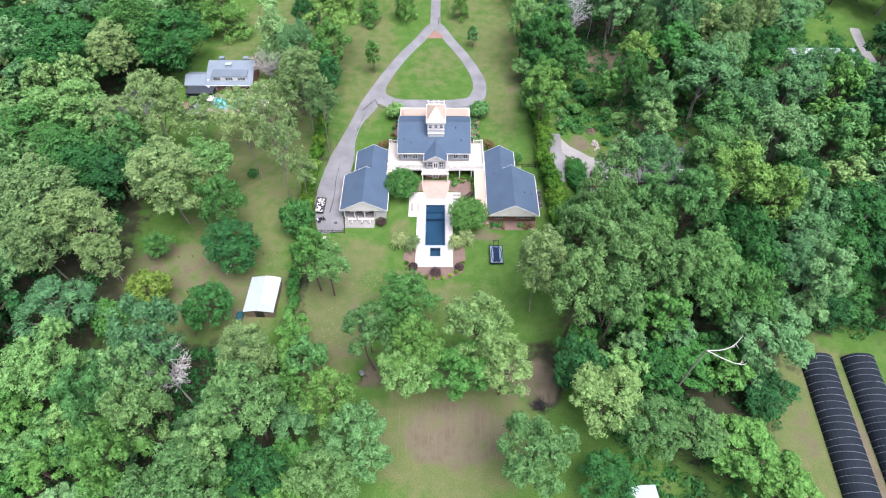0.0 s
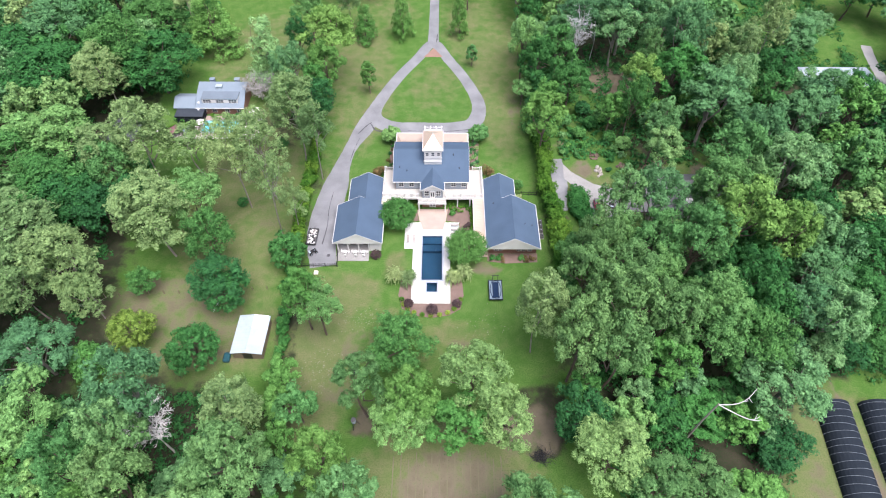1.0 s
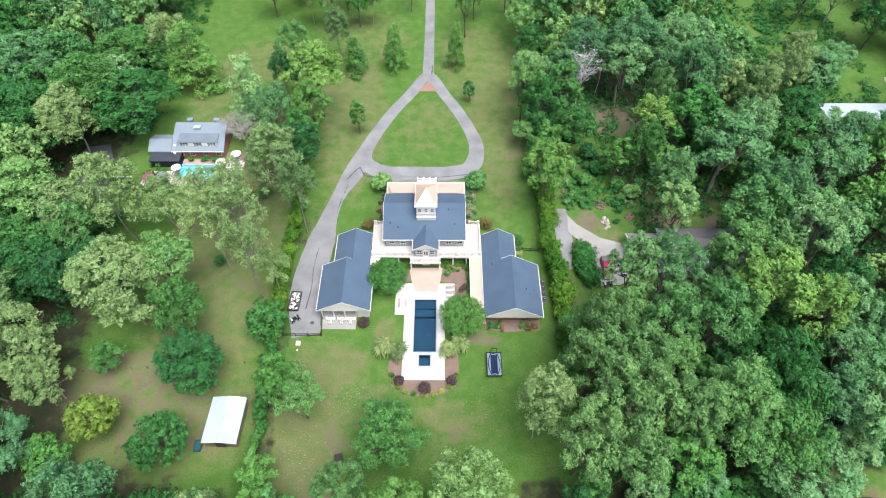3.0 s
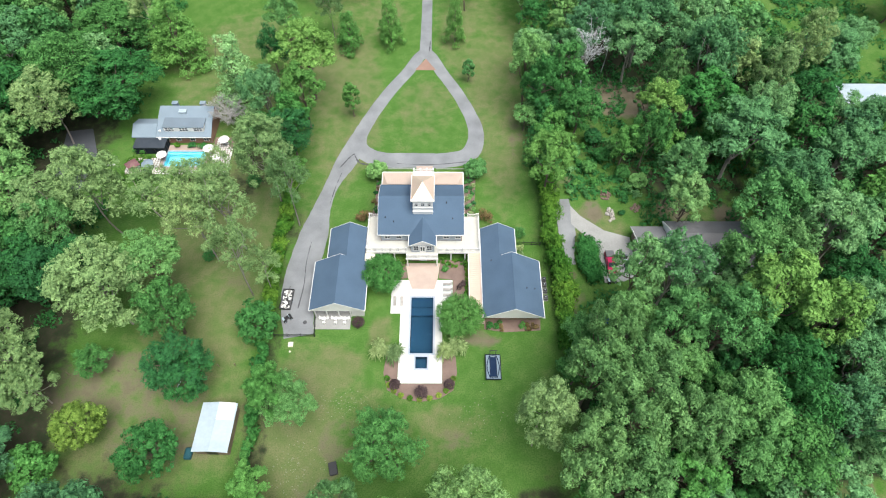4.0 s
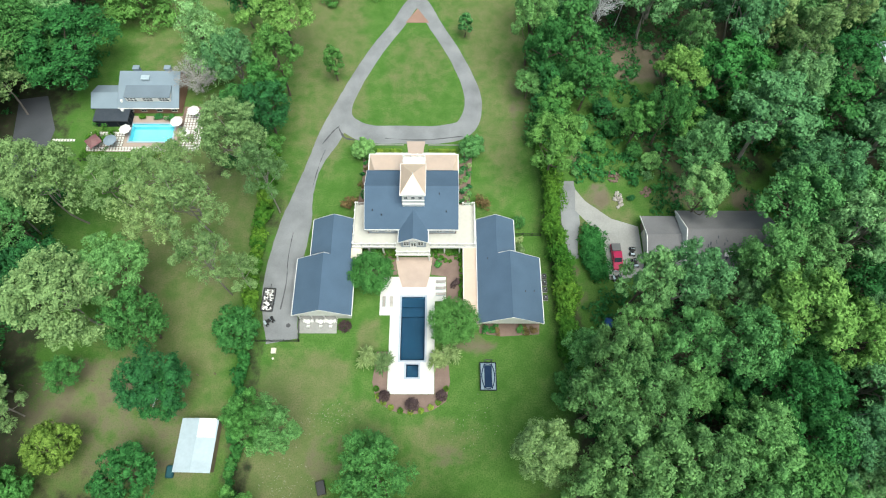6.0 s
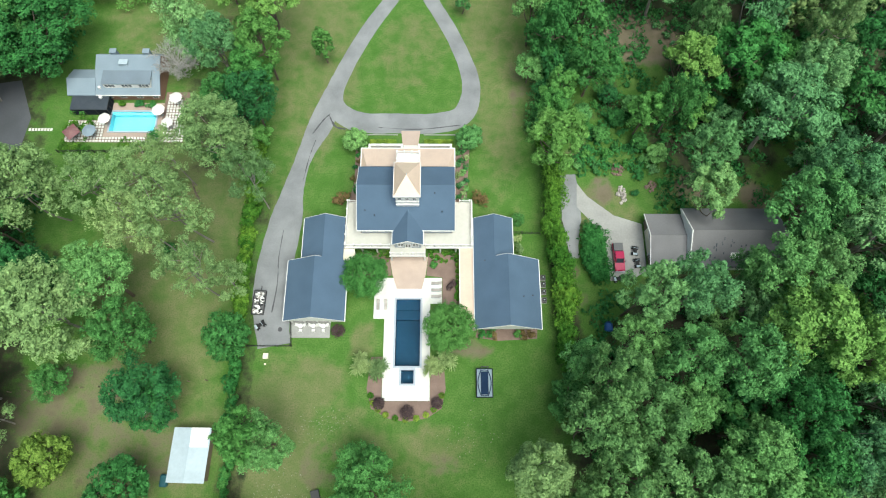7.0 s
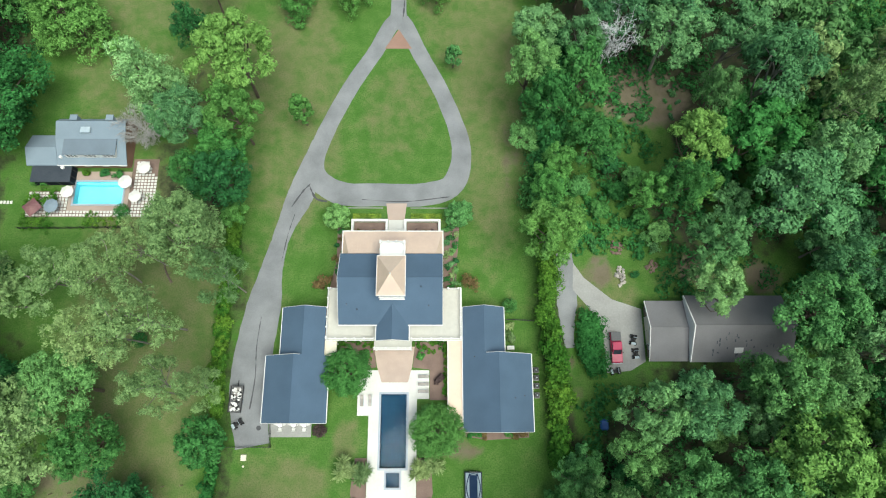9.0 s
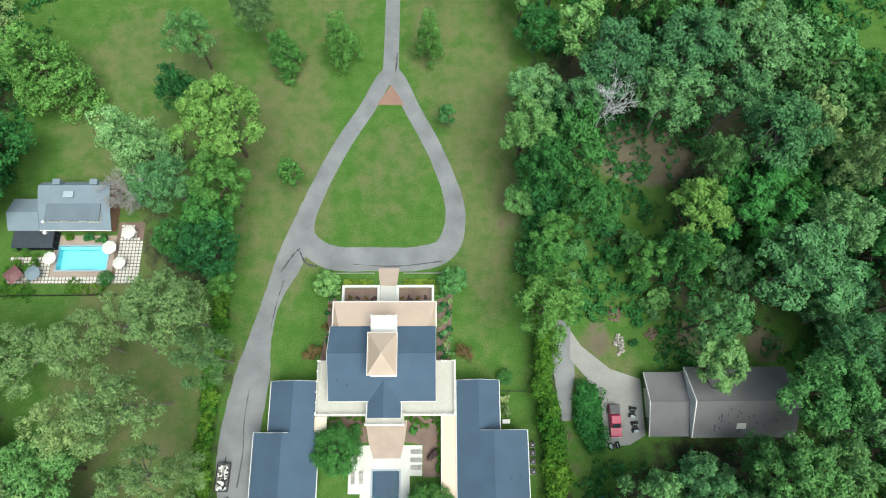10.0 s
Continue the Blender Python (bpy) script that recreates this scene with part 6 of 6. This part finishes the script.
fallen_log(-42.0, 114.7, -44.0, 118.6, 0.22, "dark fallen log lying on the neighbour's lawn", BARK)
fallen_log(-46.1, 74.6, -45.6, 77.2, 0.16, "pale fallen limb lying beside a paddock tree", DEAD_WOOD)


def wood_chips():
    """Pale chips and twigs strewn over two worn stretches of the lawn."""
    rng = np.random.default_rng(12)
    bm = bmesh.new()
    for cx, cy, sx, sy, count in ((-15.5, 73.0, 2.6, 1.3, 90), (-22.5, 61.5, 2.2, 3.0, 110), (9.0, 71.0, 3.0, 1.6, 50)):
        for _ in range(count):
            x, y, a = cx + rng.normal() * sx, cy + rng.normal() * sy, rng.uniform(0, math.pi)
            l, w = rng.uniform(0.10, 0.26), rng.uniform(0.05, 0.11)
            bmesh.ops.create_cube(bm, size=1.0, matrix=pose(x, y, 0.03, 0, 0, math.degrees(a)) @ Matrix.Diagonal((l, w, 0.05, 1)))
    tagged(part("wood_chips", bm, shade("weathered chips", (0.27, 0.28, 0.20), (0.19, 0.20, 0.13), 0.95, 5, 1.0, 0.3)), "pale wood chips strewn over the worn lawn", "wood chips", kind="stuff")


wood_chips()
shrub("shrub", -40.0, 124.4, 2.0, 3.0, "shade", "round dark green bush in the paddock", 2400)


def undergrowth():
    """Low wild growth on the floor of the woods."""
    rng = np.random.default_rng(3)
    c = []
    while len(c) < 6000:
        x, y = rng.uniform(-120, 125), rng.uniform(18, 215)
        wild = (x > 31 and not (44 < x < 70 and 98 < y < 113) and not (28 < x < 46 and 96 < y < 120) and not (x > 62 and y < 60)) or x < -72 and not (x > -90 and 118 < y < 146) or (-72 < x < -33 and y < 56)
        if wild and noise.noise((x * 0.09, y * 0.09, 0)) > -0.3:
            c.append((x, y, rng.uniform(0.1, 0.7)))
    r = rng.uniform(0.6, 1.9, len(c))
    # dark leaf colour chosen to add shade in the gaps between crowns
    me = leaf_mesh("undergrowth", c, np.stack([r, r, r * 0.6], 1), 190000, 0.46, LEAF["shade"], rng)
    tagged(part("undergrowth", me, None), "wild green undergrowth on the floor of the woods", "undergrowth", kind="stuff")


undergrowth()

# ---- things on the lawn, the drive and the deck ----


def trampoline(x, y):
    t = thing("trampoline", x, y, 0, 0, "rectangular black trampoline with blue edge pads on the lawn", "trampoline")
    w, d, z = 1.35, 2.45, 0.8
    part("jumping_mat", soft(blocks((-0.66, 0.66, -d + 0.5, d - 0.5, z - 0.02, z + 0.03)), 0.015), NAVY, t, "dark navy jumping mat")
    for sx in (-1, 1):
        part("edge_pad", soft(blocks((sx * 0.985 - 0.32, sx * 0.985 + 0.32, -d + 0.12, d - 0.12, z - 0.03, z + 0.02)), 0.02), PAD_BLUE, t, "pale blue edge pad")
        part("end_pad", soft(blocks((-0.655, 0.655, sx * (d - 0.305) - 0.18, sx * (d - 0.305) + 0.18, z - 0.03, z + 0.02)), 0.02), PAD_BLUE, t, "pale blue end pad")
        bow = [(sx * (0.62 + 0.52 * math.cos(a * 0.5 * math.pi)), a * (d - 0.25), z + 0.09, 0.075) for a in np.linspace(-1, 1, 13)]
        part("bow", tubes("bow", [bow], NAVY, 6), None, t, "dark navy curved bow")
        end = [(a * 0.62, sx * (d - 0.42 + 0.16 * math.cos(a * 0.5 * math.pi)), z + 0.09, 0.06) for a in np.linspace(-1, 1, 9)]
        part("bow", tubes("bow", [end], NAVY, 6), None, t, "dark navy curved bow")
    for sx in (-1, 1):
        for yy in (-d + 0.3, 0, d - 0.3):
            part("leg", round_post(sx * (w - 0.1), yy, 0, z - 0.04, 0.05), BLACK, t)
    for sx in (-0.55, 0.55):
        part("pole", round_post(sx, d + 0.12, 0, 2.5, 0.06), BLACK, t, "black pole")
    part("cross_bar", blocks((-0.7, 0.7, d + 0.06, d + 0.18, 2.3, 2.42)), BLACK, t)
    part("frame", blocks((-w - 0.12, -w + 0.04, -d - 0.06, d + 0.06, z - 0.1, z + 0.06), (w - 0.04, w + 0.12, -d - 0.06, d + 0.06, z - 0.1, z + 0.06), (-w + 0.042, w - 0.042, -d - 0.06, -d + 0.1, z - 0.1, z + 0.06), (-w + 0.042, w - 0.042, d - 0.1, d + 0.06, z - 0.1, z + 0.06)), DARK_NET, t, "dark frame")


PAD_BLUE = shade("pale blue vinyl", (0.22, 0.29, 0.34), (0.17, 0.23, 0.28), 0.5, 4, 0.5, 0.05)
trampoline(12.35, 79.9)


def wheel(parent, x, y, r, w=0.22, name="wheel"):
    ob = new(name)
    ob.parent = parent
    ob.matrix_basis = pose(x, y, r, 0, 90, 0)
    part("tyre", round_post(0, 0, -w / 2, w / 2, r, r, 16), RUBBER, ob)
    part("rim", round_post(0, 0, -w / 2 - 0.01, w / 2 + 0.01, r * 0.55, r * 0.55, 12), METAL, ob)
    return ob


def trailer(x, y, turn):
    t = thing("utility_trailer", x, y, 0, turn, "flat black trailer heaped with white rubble and boards", "trailer")
    part("bed", blocks((-1.05, 1.05, -2.2, 2.2, 0.5, 0.6)), OLD_ASPHALT, t)
    for row in ((-1.1, -1.052, -2.2, 2.2), (1.052, 1.1, -2.2, 2.2), (-1.05, 1.05, -2.25, -2.202), (-1.05, 1.05, 2.202, 2.25)):
        part("side_board", blocks((*row, 0.5, 0.95)), BLACK, t)
    part("drawbar", blocks((-0.05, 0.05, 2.25, 3.2, 0.42, 0.5)), BLACK, t)
    for sx in (-1, 1):
        wheel(t, sx * 0.98, -0.3, 0.3, 0.18)
    rng = random.Random(5)
    for i in range(84):
        bm = soft(blocks((-rng.uniform(0.1, 0.26), rng.uniform(0.1, 0.26), -rng.uniform(0.1, 0.3), rng.uniform(0.1, 0.3), 0, rng.uniform(0.08, 0.22))), 0.03)
        p = part("rubble", bm, (WHITE, STONE, WHITE, BLACK)[i % 4], t)
        p.matrix_basis = pose(rng.uniform(-0.7, 0.7), rng.uniform(-1.8, 1.8), 0.6 + 0.16 * (i % 3), rng.uniform(-14, 14), rng.uniform(-14, 14), rng.uniform(0, 180))


trailer(-28.3, 94.2, -3)


def pickup(x, y, turn):
    """A four-door pickup with a dark cover over its bed."""
    t = thing("pickup_truck", x, y, 0, turn, "red pickup truck with a dark bed cover parked on concrete", "truck")
    prof = [(-2.7, 0.45), (-2.7, 1.05), (-1.1, 1.12), (1.0, 1.12), (2.55, 1.0), (2.72, 0.75), (2.72, 0.45)]
    part("body", soft(bar(prof, -0.93, 0.93), 0.05), RED_PAINT, t)
    cab = [(-1.1, 1.1), (-0.85, 1.78), (0.45, 1.80), (1.25, 1.1)]
    part("cab", soft(bar(cab, -0.82, 0.82), 0.05), RED_PAINT, t)
    glass = [(0.55, 1.72), (1.17, 1.14), (1.21, 1.15), (0.60, 1.76)]
    part("windscreen", bar(glass, -0.7, 0.7), DARK_GLASS, t).location = (0, 0, 0.012)
    part("side_window", blocks((-0.835, 0.835, -0.7, 0.55, 1.25, 1.62)), DARK_GLASS, t)
    part("bed_cover", soft(blocks((-0.86, 0.86, -2.66, -1.12, 1.08, 1.5)), 0.04), OLD_ASPHALT, t, "dark bed cover")
    part("bumper", soft(blocks((-0.9, 0.9, 2.73, 2.86, 0.45, 0.7)), 0.02), METAL, t)
    for sx in (-0.62, 0.62):
        part("headlight", blocks((sx - 0.16, sx + 0.16, 2.68, 2.745, 0.78, 0.92)), DECKING, t)
    for sx in (-1, 1):
        for yy in (-1.75, 1.65):
            wheel(t, sx * 0.84, yy, 0.38, 0.24)
    for sx in (-1, 1):
        part("mirror", blocks((sx * 1.02 - 0.1, sx * 1.02 + 0.1, 0.85, 1.0, 1.15, 1.35)), BLACK, t)


pickup(37.9, 103.0, 181)


def quad_bike(x, y, turn, label="black quad bike with wide tyres"):
    t = thing("quad_bike", x, y, 0, turn, label, "quad bike")
    part("body", soft(bar([(-0.9, 0.5), (-0.7, 0.85), (0.1, 0.8), (0.4, 1.0), (0.85, 0.75), (0.9, 0.5)], -0.3, 0.3, "y"), 0.04), BLACK, t)
    part("seat", soft(blocks((-0.55, 0.15, -0.18, 0.18, 0.82, 0.95)), 0.04), RUBBER, t)
    part("handlebar", blocks((0.34, 0.4, -0.45, 0.45, 1.02, 1.08)), METAL, t)
    part("rack", blocks((-0.95, -0.55, -0.4, 0.4, 0.88, 0.92)), METAL, t)
    for sx in (-0.62, 0.62):
        for sy in (-0.45, 0.45):
            p = new("wheel")
            p.parent = t
            p.matrix_basis = pose(sx, sy, 0.32, 90, 0, 0)
            part("tyre", round_post(0, 0, -0.13, 0.13, 0.32, 0.32, 14), RUBBER, p)
            part("rim", round_post(0, 0, -0.14, 0.14, 0.14, 0.14, 10), METAL, p)


quad_bike(37.6, 98.9, 10)
quad_bike(41.2, 104.4, 80)
quad_bike(41.4, 102.0, 95)
quad_bike(-27.7, 90.1, 35, "small black garden tractor beside the drive")


def condenser(x, y):
    t = thing("air_conditioner", x, y, 0, 0, "grey outdoor air conditioner unit beside the wall", "air conditioner", "air conditioner units")
    part("casing", soft(blocks((-0.42, 0.42, -0.42, 0.42, 0.05, 0.9)), 0.05), OLD_ASPHALT, t)
    part("fan_guard", round_post(0, 0, 0.9, 0.94, 0.36, 0.33, 18), BLACK, t)
    part("hub", round_post(0, 0, 0.94, 0.97, 0.12, 0.1, 12), METAL, t)
    part("pad", blocks((-0.5, 0.5, -0.5, 0.5, 0, 0.05)), CONCRETE, t)


for y in (99.1, 97.8, 96.4, 94.8):
    condenser(23.6, y)


def lounger(x, y, turn, label, group):
    t = thing("sun_lounger", x, y, 0.08, turn, label, "sun lounger", group)
    part("frame", blocks((-0.95, 0.95, -0.33, -0.28, 0.24, 0.3), (-0.95, 0.95, 0.28, 0.33, 0.24, 0.3)), METAL, t)
    part("mattress", soft(blocks((-0.93, 0.35, -0.28, 0.28, 0.3, 0.37)), 0.02), STONE, t)
    b = part("backrest", soft(blocks((0, 0.75, -0.28, 0.28, 0, 0.07)), 0.02), STONE, t)
    b.matrix_basis = pose(0.36, 0, 0.31, 0, -32, 0)
    for sx in (-0.85, 0.8):
        for sy in (-0.3, 0.3):
            part("leg", blocks((sx - 0.03, sx + 0.03, sy - 0.025, sy + 0.025, 0, 0.24)), METAL, t)


for y in (98.0, 96.7, 95.5):
    lounger(3.9, y, 0, "grey sun lounger on the white deck", "sun loungers")
for x in (-6.7, -5.3):
    lounger(x, 93.9, 90, "grey sun lounger on the white deck", "sun loungers")


def porch_chair(x, y, turn):
    t = thing("porch_chair", x, y, 0.1, turn, "white garden chair on the porch slab", "chair", "porch chairs")
    part("seat", soft(blocks((-0.27, 0.27, -0.27, 0.27, 0.4, 0.46)), 0.02), WHITE, t)
    part("backrest", soft(blocks((-0.27, 0.27, 0.22, 0.28, 0.47, 0.95)), 0.02), WHITE, t)
    for sx in (-0.23, 0.23):
        part("armrest", blocks((sx - 0.03, sx + 0.03, -0.25, 0.21, 0.62, 0.66)), WHITE, t)
        for sy in (-0.22, 0.22):
            part("leg", blocks((sx - 0.03, sx + 0.03, sy - 0.03, sy + 0.03, 0, 0.4)), WHITE, t)


def porch_table(x, y):
    t = thing("porch_table", x, y, 0.1, 0, "round white garden table on the porch slab", "table", "porch tables")
    part("tabletop", round_post(0, 0, 0.7, 0.75, 0.42, 0.42, 20), WHITE, t)
    part("pedestal", round_post(0, 0, 0.0, 0.7, 0.18, 0.07, 12), WHITE, t)


for x in (-20.4, -18.1, -16.3):
    porch_table(x, 89.9)
    for a in (15, 165, 270):
        c, s = math.cos(radians(a)), math.sin(radians(a))
        porch_chair(x + 0.72 * c, 89.9 + 0.8 * s, a - 90)


def fence(name, x0, y0, x1, y1, h, bays, material, label, rails=3, bars=0):
    n = math.hypot(x1 - x0, y1 - y0)
    f = thing(name, x0, y0, 0, math.degrees(math.atan2(y1 - y0, x1 - x0)), label, "fence")
    post = None
    for i in range(bays + 1):
        if post is None:
            post = part("post", blocks((-0.06, 0.06, -0.06, 0.06, 0, h + 0.1)), material, f)
        else:
            part("post", post.data, material, f).location = (n * i / bays, 0, 0)
    for k in range(rails):
        z = h * (k + 0.6) / rails
        part("rail", blocks((0, n, -0.025, 0.025, z - 0.04, z + 0.04)), material, f)
    if bars:
        part("pickets", blocks(*[(n * (i + 0.5) / bars - 0.012, n * (i + 0.5) / bars + 0.012, -0.012, 0.012, 0.1, h) for i in range(bars)]), material, f)["kind"] = "stuff"


fence("metal_gate", -29.6, 86.3, -21.9, 86.3, 1.3, 3, BLACK, "black metal gate across the end of the drive", 2, 50)
fence("metal_fence", -21.9, 86.5, -22.2, 90.4, 1.3, 2, BLACK, "black metal fence beside the porch slab", 2, 26)
fence("metal_fence", 18.2, 108.0, 23.6, 107.8, 1.3, 3, BLACK, "black metal fence between wing and hedge", 2, 36)
fence("garden_fence", -71.5, 125.0, -50.5, 125.2, 1.2, 9, BLACK, "dark garden fence below the patio", 2, 120)
fence("wire_fence", -82, 77.5, -33, 80.5, 1.1, 16, WOOD, "old wire fence on wooden posts across the paddock", 0)
tagged(part("utility_box", soft(blocks((-26.75, -25.85, 84.1, 85.1, 0, 0.35)), 0.03), CREAM), "low cream utility box on the lawn", "utility box")
tagged(part("valve_cover", round_post(-26.3, 83.2, 0, 0.12, 0.2, 0.18, 14), CREAM), "small cream valve cover on the lawn", "valve cover")
tagged(part("utility_box", soft(blocks((18.6, 19.9, 102.6, 103.3, 0, 0.9)), 0.03), WHITE), "white cabinet against the wing wall", "cabinet")
tagged(part("manhole_cover", round_post(-24.2, 89.4, 0.03, 0.06, 0.4, 0.4, 18), SEALER), "dark round cover in the asphalt", "manhole cover")
tagged(part("tarpaulin", soft(blocks((-41.6, -40.3, 63.0, 65.0, 0, 0.8)), 0.2), TEAL_PLASTIC), "teal tarpaulin over a heap beside the shed", "tarpaulin")
tagged(part("tarpaulin", soft(blocks((34.2, 35.6, 89.0, 90.8, 0, 1.0)), 0.25), BLUE_PLASTIC), "blue tarpaulin on the ground under trees", "tarpaulin")


def deer_feeder(x, y):
    t = thing("game_feeder", x, y, 0, 20, "grey barrel feeder on a tripod among trees", "feeder")
    part("barrel", round_post(0, 0, 1.9, 2.9, 0.42, 0.42, 14), METAL, t)
    part("lid", round_post(0, 0, 2.9, 3.1, 0.46, 0.1, 14), OLD_ASPHALT, t)
    for a in (0, 120, 240):
        c, s = math.cos(radians(a)), math.sin(radians(a))
        part("leg", tubes("leg", [[(c * 0.9, s * 0.9, 0, 0.05), (c * 0.38, s * 0.38, 2.2, 0.05)]], BLACK), None, t)


deer_feeder(-14.7, 50.5)
t_cart = thing("garden_cart", -15.7, 61.5, 0, 15, "small dark garden cart on the lawn", "cart")
part("tray", soft(blocks((-0.7, 0.7, -1.1, 1.1, 0.45, 0.85)), 0.04), BLACK, t_cart)
for sx in (-1, 1):
    wheel(t_cart, sx * 0.62, 0, 0.3, 0.1)


def stone_heap(x, y, rx, ry, count, label, material):
    rng = random.Random(int(x * 7 + y))
    t = thing("stone_heap", x, y, 0, 0, label, "stone heap")
    for i in range(count):
        a, d = rng.uniform(0, math.tau), math.sqrt(rng.random())
        bm = bmesh.new()
        bmesh.ops.create_icosphere(bm, subdivisions=1, radius=rng.uniform(0.15, 0.36))
        for v in bm.verts:
            v.co *= rng.uniform(0.75, 1.2)
        part("stone", bm, material, t).location = (rx * d * math.cos(a), ry * d * math.sin(a), 0.12 + 0.25 * (1 - d))


stone_heap(39.9, 116.0, 0.9, 1.9, 42, "heap of pale field stones on the grass", STONE)
stone_heap(46.0, 117.8, 1.2, 1.2, 26, "low heap of brown stones on the grass", MULCH)
stone_heap(39.6, 121.5, 1.4, 1.6, 26, "low heap of brown stones on the grass", MULCH)


def brush_pile(x, y):
    rng = np.random.default_rng(9)
    lines = []
    for _ in range(110):
        a, e = rng.uniform(0, math.tau), rng.uniform(-0.05, 0.5)
        s = np.array((rng.normal() * 0.7, rng.normal() * 0.5, rng.uniform(0.05, 0.5)))
        lines.append(limb(s, s + np.array((math.cos(a), math.sin(a), e)) * rng.uniform(0.8, 1.8), 0.05, 0.015, rng, 0.1, 4))
    ob = part("brush_pile", tubes("brush_pile", lines, BLACK, 5), None)
    ob.location = (x, y, 0)
    tagged(ob, "dark tangled pile of cut brushwood", "brush pile", kind="stuff")


brush_pile(18.7, 45.0)

# faint rows in the mown field
rows = bmesh.new()
for i in range(15):
    x = -7.5 + i * 1.35
    block(rows, x, x + 0.2, 35.5 + 1.2 * math.sin(i * 1.9), 45.0 + 0.8 * math.sin(i * 2.7), -0.02, 0.035)
tagged(part("field_row", rows, shade("bare soil", (0.175, 0.155, 0.10), (0.13, 0.13, 0.07), 0.95, 4, 0.5, 0.4)), "faint bare soil rows in the dry field", "field rows", kind="stuff")


# ---- the neighbour's patio ----
tagged(part("pavement", blocks((-63.6, -52.5, 128.6, 129.6, -0.05, 0.05), (-63.6, -63.0, 129.6, 136.6, -0.05, 0.05), (-53.1, -52.3, 129.6, 136.6, -0.05, 0.05), (-63.0, -53.1, 134.9, 136.6, -0.05, 0.05)), PAVER), "rose paving round the turquoise pool", "paving", kind="structure")
patio = tagged(part("patio", blocks((-71.2, -63.65, 127.4, 132.5, -0.03, 0.03), (-63.65, -52.25, 127.4, 128.55, -0.03, 0.03), (-52.25, -47.4, 127.4, 139.2, -0.03, 0.03)), MULCH), "patio of white square slabs with wide brown joints", "patio", kind="structure")
slab = None
for i in range(38):
    for j in range(19):
        x, y = -70.9 + i * 0.63, 127.75 + j * 0.63
        if not (y < 128.4 or x > -51.9 and y < 138.9 and x < -47.3 + min(0, (135 - y) * 0.6) or x < -63.9 and y < 132.2):
            continue
        if slab is None:
            slab = part("slab", soft(blocks((-0.245, 0.245, -0.245, 0.245, 0, 0.04)), 0.015), DECKING, patio)
        else:
            slab = part("slab", slab.data, DECKING, patio)
        slab.location = (x, y, 0.03)
walk_slab = None
for i in range(8):
    p = part("stepping_stone", soft(blocks((-0.23, 0.23, -0.32, 0.32, 0, 0.05)), 0.02) if walk_slab is None else walk_slab.data, DECKING)
    walk_slab = p
    p.location = (-78.6 + i * 0.62, 130.3, 0)
    tagged(p, "white stepping stone in the grass", "stepping stone", "stepping stones")


def parasol(x, y, r, material, label):
    t = thing("parasol", x, y, 0.05, (x * 40) % 45, label, "parasol", "patio parasols")
    part("pole", round_post(0, 0, 0, 2.5, 0.03), METAL, t)
    part("base", round_post(0, 0, 0, 0.1, 0.3, 0.25, 14), CONCRETE, t)
    part("canopy", round_post(0, 0, 2.05, 2.55, r, 0.06, 8), material, t)
    part("finial", round_post(0, 0, 2.55, 2.68, 0.05, 0.02, 8), METAL, t)


for x, y, r, m, words in ((-62.8, 131.7, 1.25, CANVAS, "open white parasol on the patio"), (-52.3, 133.7, 1.35, CANVAS, "open pale parasol beside the pool"), (-49.2, 136.6, 1.3, CANVAS, "open white parasol on the patio"),
                          (-50.1, 130.8, 1.2, CANVAS, "open white parasol on the patio"), (-65.3, 128.9, 1.4, GREY_SHINGLE, "open grey parasol on the patio")):
    parasol(x, y, r, m, words)
gaz = thing("gazebo", -68.7, 128.6, 0.03, 0, "small garden gazebo with a dusky red canopy", "gazebo")
part("canopy", round_post(0, 0, 2.1, 2.8, 1.9, 0.2, 4), shade("dusky red canvas", (0.17, 0.07, 0.08), (0.24, 0.13, 0.13), 0.85, 4, 0.7, 0.1), gaz)
for sx in (-1.1, 1.1):
    for sy in (-1.1, 1.1):
        part("post", round_post(sx, sy, 0, 2.2, 0.04), BLACK, gaz)
hedge("hedge", [(-71.3, 126.2), (-66.0, 126.2)], 1.2, 1.1, "hedge", 900, "clipped hedge between patio and fence", 0.22, 0.1)
hedge("hedge", [(-60.0, 126.6), (-53.0, 126.6)], 1.0, 0.7, "hedge", 900, "low yellow hedge between patio and fence", 0.22, 0.1)

tagged(part("roof_sheet", bar([(-36.5, 2.975), (-33.7, 2.475), (-33.7, 2.455), (-36.5, 2.955)], 69.2, 72.3, "y"), WHITE), "clean white metal sheet on the shed roof", "roof sheet")
